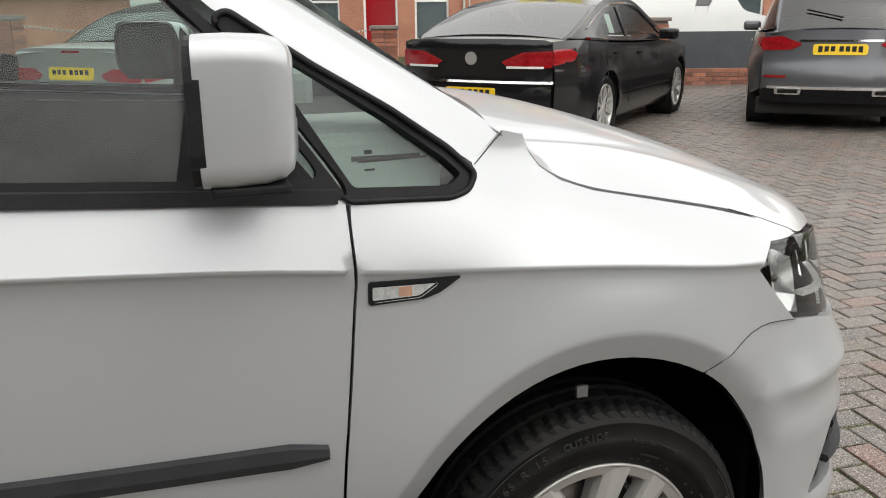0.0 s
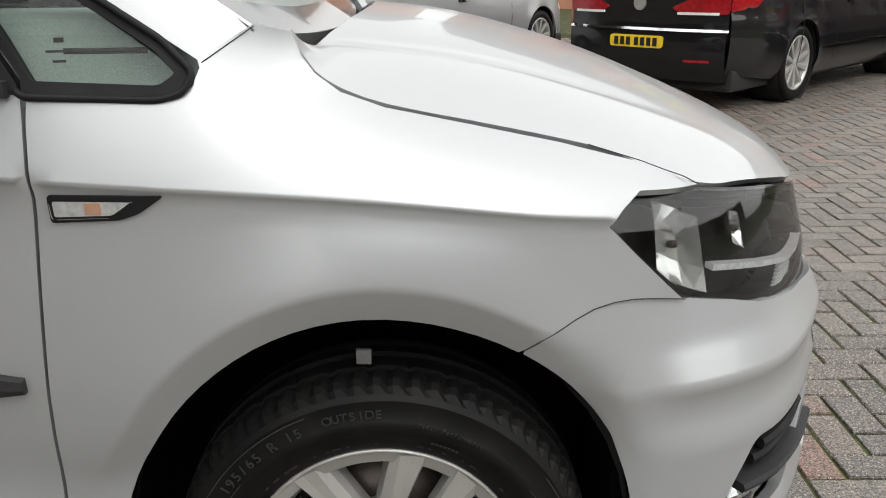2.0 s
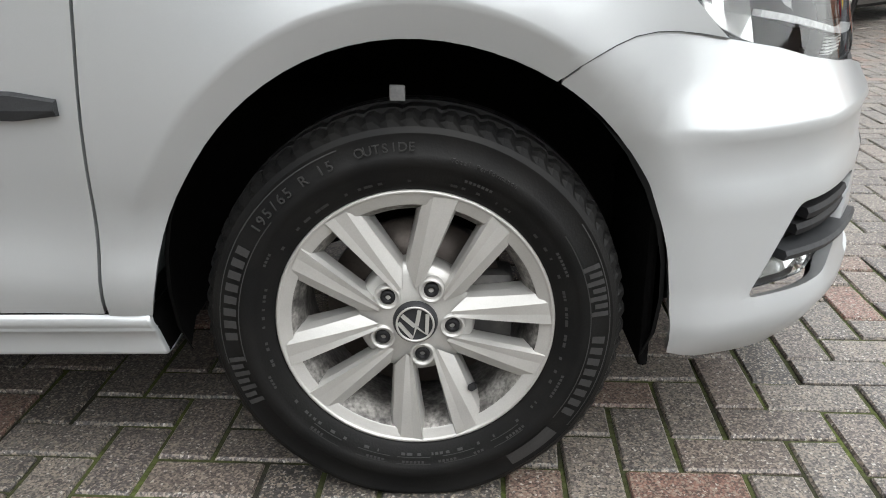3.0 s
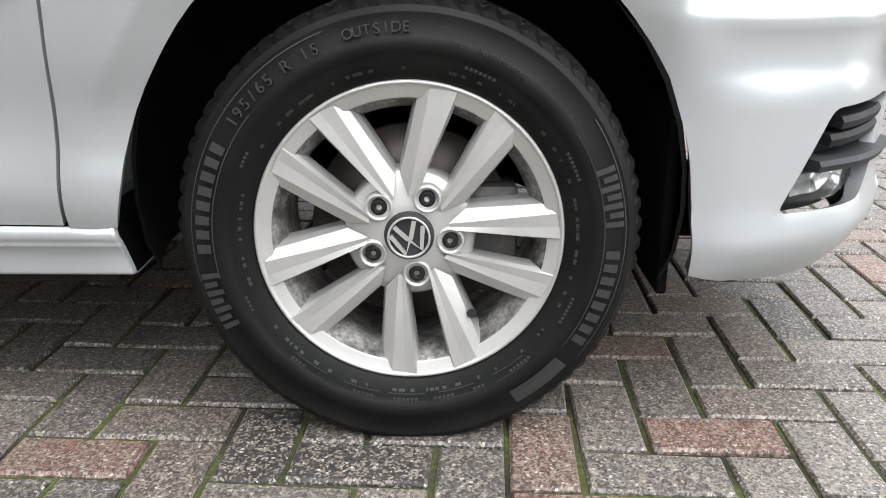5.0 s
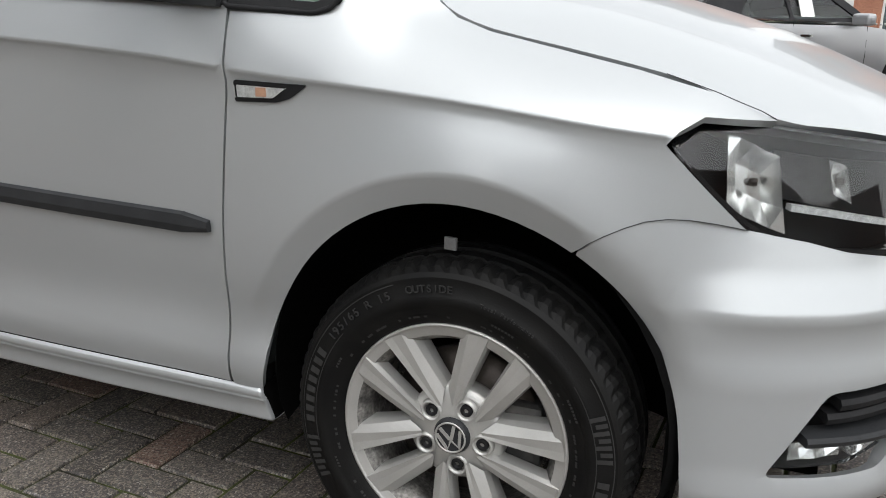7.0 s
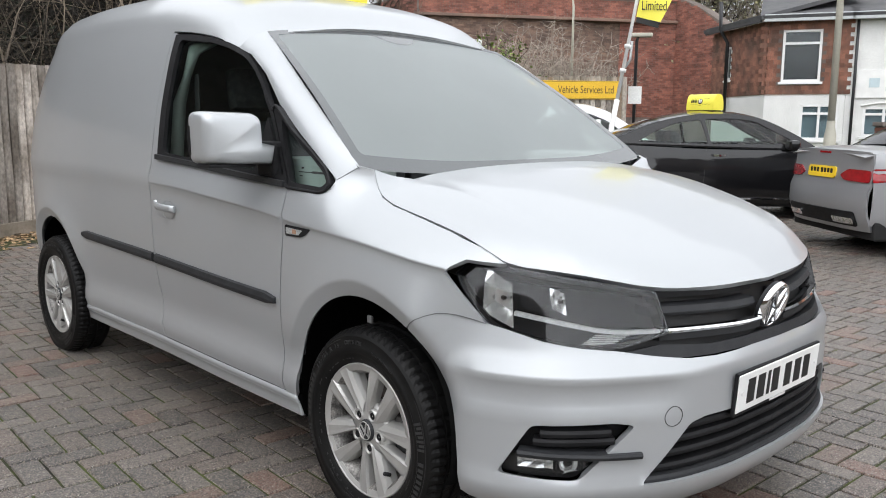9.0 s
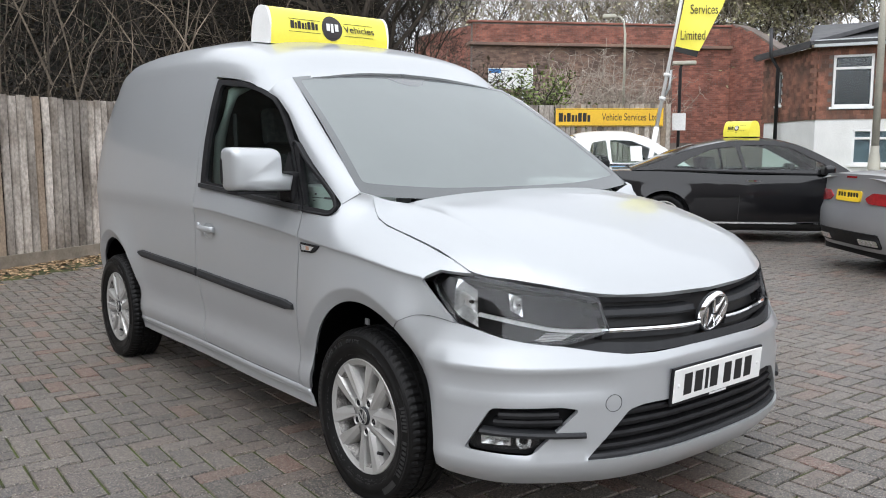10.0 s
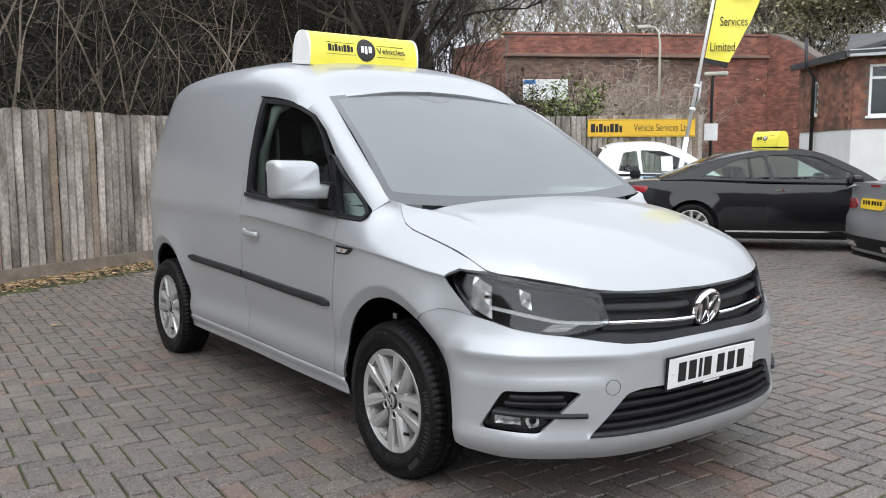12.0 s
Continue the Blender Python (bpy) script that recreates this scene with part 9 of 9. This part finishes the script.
for i in range(420):
    u = rnd.random()
    base = fa + fdir * (flen * u) + fout * (0.4 + rnd.uniform(0, 2.5))
    p = Vector((base.x, base.y, rnd.uniform(0.8, 2.2)))
    pts = wander(p, Vector((rnd.gauss(0, 0.35), rnd.gauss(0, 0.35), 1)), rnd.uniform(1.5, 4.0), 9, 0.10, rnd)
    if min(behind(q) for q in pts) > 0.2:
        tl.stick(pts, rnd.uniform(0.008, 0.022), 0.003)
for i in range(52000):
    u, v = rnd.random(), rnd.random()
    base = fa + fdir * (flen * u) + fout * (0.5 + 5.2 * v)
    clump = noise.noise(Vector((u * 30, v * 7, 2)))
    z = 7.4 * (1 + 0.4 * sm(0.65, 0.9, u)) * sm(0.0, 0.8, v) * 0.92 + rnd.uniform(-0.2, 0.7)
    p = Vector((base.x, base.y, max(0.3, z)))
    if behind(p) < 0.2:
        continue
    (iv if clump > -0.08 else lb).leaf(p, rnd.uniform(0.02, 0.055), rnd)
for nm, st, m, lab in (("hedge_twigs", tw, M_TWIG, "dense tangle of bare brown twigs, darkened for deep shade"), ("hedge_stems", tl, M_STEM, "tan bare stems in the hedge"), ("ivy_leaves", iv, M_IVY, "ivy leaves in the hedge, darkened for deep shade"), ("dead_leaves", lb, M_LEAFBR, "brown dead leaves in the hedge")):
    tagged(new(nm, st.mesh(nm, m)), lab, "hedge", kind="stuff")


def grow(st, leaf, p, d, ln, r, depth, rnd, spread=0.55, leaves=0):
    pts = wander(p, d, ln, 5, 0.10, rnd)
    st.stick(pts, r, r * 0.6)
    if depth == 0:
        for _ in range(leaves):
            leaf.leaf(pts[-1] + Vector((rnd.gauss(0, 0.25), rnd.gauss(0, 0.25), rnd.gauss(0, 0.25))), rnd.uniform(0.04, 0.09), rnd)
        return
    k = rnd.randint(2, 3)
    for i in range(k + 1):
        q = pts[-1] if i < k else pts[3]
        nd = (d.normalized() + Vector((rnd.gauss(0, spread), rnd.gauss(0, spread), rnd.gauss(0.12, spread * 0.6)))).normalized()
        grow(st, leaf, q, nd, ln * rnd.uniform(0.62, 0.85), r * 0.58, depth - 1, rnd, spread, leaves)


def tree(at, h, seed, ivy, label, twig=None, leafm=None, depth=6):
    rnd = random.Random(seed)
    t = thing("tree", label, "tree", Matrix.Translation(at))
    trunk, crown, leaves = Sticks(), Sticks(), Sticks()
    bm = tube([(0, 0, -0.3), (rnd.uniform(-0.1, 0.1), rnd.uniform(-0.1, 0.1), h * 0.15), (rnd.uniform(-0.2, 0.2), rnd.uniform(-0.2, 0.2), h * 0.32)], 0.018 * h, 9, 0.011 * h)
    part("trunk", bm, M_BARK, t)
    for k in range(4):
        a = 6.28 * k / 4 + rnd.uniform(-0.5, 0.5)
        grow(crown, leaves, Vector((0, 0, h * rnd.uniform(0.22, 0.32))), Vector((0.6 * math.cos(a), 0.6 * math.sin(a), 1.0)), h * 0.23, 0.008 * h, depth, rnd, 0.42, ivy)
    o = new("crown", crown.mesh("crown", twig or M_TWIG))
    o.parent = t
    tagged(o, "fine bare branches")
    if ivy:
        o = new("leaves", leaves.mesh("leaves", leafm or M_IVY))
        o.parent = t
        tagged(o, "sparse dark leaves")
    return t


def line_of(px, depth):
    q = along(px, depth)
    return q.x, q.y


M_OLIVE = mat("olive winter leaves", (0.36, 0.335, 0.20), 0.8, 0, (0.25, 0.24, 0.13), 2, 0, 40, 0, 0.2, island=True, obj_random=0.4)

# trees on the railway bank
spots = [(930, 40, 8.5, 0), (985, 43, 7.5, 0), (1045, 39, 9.0, 0), (1110, 42, 8.5, 0), (1160, 40, 7.0, 0), (1215, 44, 9.5, 0), (1290, 41, 9.0, 2), (1345, 38, 8.0, 3), (1400, 40, 9.0, 4), (1455, 37, 8.0, 4), (1510, 36, 9.0, 3), (1575, 34, 9.0, 4), (1640, 38, 10.0, 3), (870, 44, 8.0, 1), (1720, 36, 9.0, 2)]
for k, (px, dp, h, ivy) in enumerate(spots):
    x, y = line_of(px, dp)
    tree((x, y, 4.15 if ivy < 2 else 2.75), h, 50 + k, ivy * 2, "bare winter tree on the railway bank" if not ivy else "ivy-clad tree on the railway bank", M_TWIG if k % 3 == 0 else M_TWIGLT, M_OLIVE, 5)
for k, (px, dp, h) in enumerate([(690, 13.5, 7.5), (740, 15.0, 6.5), (660, 17, 8.0), (795, 19, 5.2)]):
    x, y = line_of(px, dp)
    tree((x, y, 0.8), h, 90 + k, 0, "bare hedge tree behind the fence", M_TWIG, None, 6)
# earth bank under those trees
M_FARBANK = mat("brown winter scrub on earth", (0.13, 0.11, 0.075), 0.95, 0, (0.07, 0.065, 0.04), 0.8, 0.05, 6, 0, 0.4)
eb = bmesh.new()
row = []
for i in range(41):
    t_ = i / 40
    pa = along(700 + 1100 * t_, 46 - 8 * t_)
    pb = along(700 + 1100 * t_, 36.6 - 2.6 * t_)
    row.append([eb.verts.new((pb.x, pb.y, 0.0)), eb.verts.new((pb.x, pb.y, 3.4 + 0.5 * noise.noise(Vector((t_ * 14, 0, 0))))), eb.verts.new((pa.x, pa.y, 5.4 + 0.8 * noise.noise(Vector((t_ * 11, 2, 0)))))])
for a, b in zip(row, row[1:]):
    for j in range(2):
        eb.faces.new((a[j], b[j], b[j + 1], a[j + 1])).smooth = True
single("railway_bank", eb, M_FARBANK, "brown railway embankment", "bank", kind="structure")

# dense thicket on that bank
rnd = random.Random(77)
th, tg, lf_ = Sticks(), Sticks(), Sticks()
for i in range(5200):
    u = rnd.random()
    q = along(845 + 1000 * u, rnd.uniform(37.5, 45) - 6 * u)
    z0 = rnd.uniform(3.8, 8.1) + (1.2 * noise.noise(Vector((u * 18, 0, 3)))) - 2.0 * sm(0.35, 0.8, u)
    d = Vector((rnd.gauss(0, 0.45), rnd.gauss(0, 0.45), rnd.uniform(0.2, 1.0)))
    (tg if rnd.random() < 0.6 else th).stick(wander(Vector((q.x, q.y, z0)), d, rnd.uniform(1.0, 2.6), 5, 0.2, rnd), rnd.uniform(0.012, 0.030), 0.007)
    if noise.noise(Vector((u * 26, z0 * 0.5, 8))) > 0.02:
        for _ in range(3 if u < 0.4 else 7):
            lf_.leaf(Vector((q.x + rnd.gauss(0, 0.5), q.y + rnd.gauss(0, 0.5), z0 + rnd.uniform(-0.6, 1.2))), rnd.uniform(0.06, 0.15), rnd)
for nm, st, m, lab in (("thicket_twigs", th, M_TWIGLT, "brown bare thicket on the railway bank"), ("thicket_stems", tg, M_TWIGLT, "pale bare stems on the railway bank"), ("thicket_leaves", lf_, M_OLIVE, "olive leaves on the railway bank")):
    tagged(new(nm, st.mesh(nm, m)), lab, "thicket", kind="stuff")

# shrubs in front of the abutment
def shrub(at, h, w, n, m, seed, label, leafm=None, leaves=0):
    rnd = random.Random(seed)
    s, lf = Sticks(), Sticks()
    for i in range(n):
        a = rnd.uniform(0, 6.28)
        d = Vector((math.cos(a) * rnd.uniform(0, 1) * w / h, math.sin(a) * rnd.uniform(0, 1) * w / h, 1))
        pts = wander(Vector((rnd.gauss(0, 0.15 * w), rnd.gauss(0, 0.15 * w), 0)), d, h * rnd.uniform(0.5, 1.0), 7, 0.16, rnd)
        s.stick(pts, 0.022, 0.008)
        for q in pts[2:]:
            for _ in range(3):
                s.stick(wander(q, Vector((rnd.gauss(0, 1), rnd.gauss(0, 1), rnd.gauss(0.4, 0.6))), rnd.uniform(0.2, 0.65), 3, 0.25, rnd), 0.010, 0.006)
            for _ in range(leaves):
                lf.leaf(q + Vector((rnd.gauss(0, 0.2), rnd.gauss(0, 0.2), rnd.gauss(0, 0.2))), rnd.uniform(0.04, 0.09), rnd)
    t = thing("shrub", label, "shrub", Matrix.Translation(at))
    o = new("crown", s.mesh("crown", m))
    o.parent = t
    if leaves:
        o = new("leaves", lf.mesh("leaves", leafm))
        o.parent = t


for k, (px, dp, h, w) in enumerate([(1060, 29, 5.0, 2.2), (1100, 30, 5.2, 2.0), (1140, 29.5, 4.9, 2.2), (1185, 30, 4.6, 1.8), (1020, 30, 3.8, 1.4)]):
    x, y = line_of(px, dp)
    shrub((x, y, 0), h, w, 75, M_SCRUB, 130 + k, "pale bare shrub against the brick abutment")
x, y = line_of(1000, 24)
shrub((x, y, 0), 3.65, 1.1, 60, M_TWIG, 150, "green leafy bush over the fence", M_BUSH, 22)
for k, px in enumerate((880, 915, 950)):
    x, y = line_of(px, 23.5)
    shrub((x, y, 0), 4.0, 1.3, 40, M_TWIG, 160 + k, "bare scrub beside the notice board", M_LEAFBR, 2)

# ---- block paving, laid in herringbone ----
BL, BW, JT = 0.2, 0.1002, 0.0095


def block_mesh(w, l, seed):
    rnd = random.Random(seed)
    bm = bmesh.new()
    j = lambda: rnd.uniform(-0.0015, 0.0015)
    lo = [bm.verts.new((x, y, -0.03)) for x, y in ((-w, -l), (w, -l), (w, l), (-w, l))]
    mid = [bm.verts.new((x + j(), y + j(), -0.0045)) for x, y in ((-w, -l), (w, -l), (w, l), (-w, l))]
    c = 0.0035
    up = [bm.verts.new((x + j(), y + j(), rnd.uniform(-0.0008, 0.0008))) for x, y in ((-w + c, -l + c), (w - c, -l + c), (w - c, l - c), (-w + c, l - c))]
    for a, b in ((lo, mid), (mid, up)):
        for i in range(4):
            bm.faces.new((a[i], a[(i + 1) % 4], b[(i + 1) % 4], b[i]))
    bm.faces.new(up)
    return bm


block_kinds = [mesh_of("paving_block", block_mesh(BW / 2 - JT / 2, BL / 2 - JT / 2, k), M_BRICKS) for k in range(6)]
near_spots, far_spots = [], []
rnd = random.Random(11)
# herringbone: lying blocks step one to the side from row to row, standing ones fill the columns between
for i in range(-130, 130):
    for k in range(-66, 67):
        for stand in (0, 1):
            if stand:
                u, v = (i + 0.5) * BW, (i - 4 * k - 1) * BW
            else:
                u, v = (3 - i + 4 * k) * BW, -(i + 0.5) * BW
            x, y = PAVE_AT[0] + u * ca - v * sa, PAVE_AT[1] + u * sa + v * ca
            if not (-9.5 < x < 9.5 and -6.5 < y < 12.5):
                continue
            # inside the fence lines
            if -0.881 * x - 0.473 * y > 5.88:
                continue
            spot = (x, y, PAVE_ROT + (0 if stand else 90) + rnd.uniform(-0.5, 0.5), gz(x, y) + rnd.uniform(-0.0025, 0.0015), rnd.uniform(-0.5, 0.5), rnd.uniform(-0.4, 0.4))
            (near_spots if -0.75 < x < 1.05 and -1.62 < y < -0.02 else far_spots).append(spot)
for n_, (x, y, a, z, tx, ty) in enumerate(near_spots[:300]):
    ob = new("paving_block", block_kinds[n_ % 6])
    ob.parent = ground
    ob.matrix_basis = pose(x, y, z, tx, ty, a)
far_spots += near_spots[300:]
proto = [block_mesh(BW / 2 - JT / 2, BL / 2 - JT / 2, 20 + k) for k in range(8)]
pv, pf = [], None
for b in proto:
    b.verts.index_update()
    pv.append(np.array([v.co[:] for v in b.verts]))
    pf = [[v.index for v in f.verts] for f in b.faces]
vv, ff = [], []
for n_, (x, y, a, z, tx, ty) in enumerate(far_spots):
    m = np.array(pose(x, y, z, tx, ty, a))
    base = len(vv) * 12
    vv.append(pv[n_ % 8] @ m[:3, :3].T + m[:3, 3])
    ff += [[base + q for q in f] for f in pf]
for b in proto:
    b.free()
me = bpy.data.meshes.new("paving_blocks")
me.from_pydata(np.concatenate(vv).tolist(), [], ff)
me.materials.append(M_BRICKS_FAR)
pav = new("paving_blocks", me)
pav.parent = ground
tagged(pav, "grey and red paving blocks in herringbone", kind="stuff")
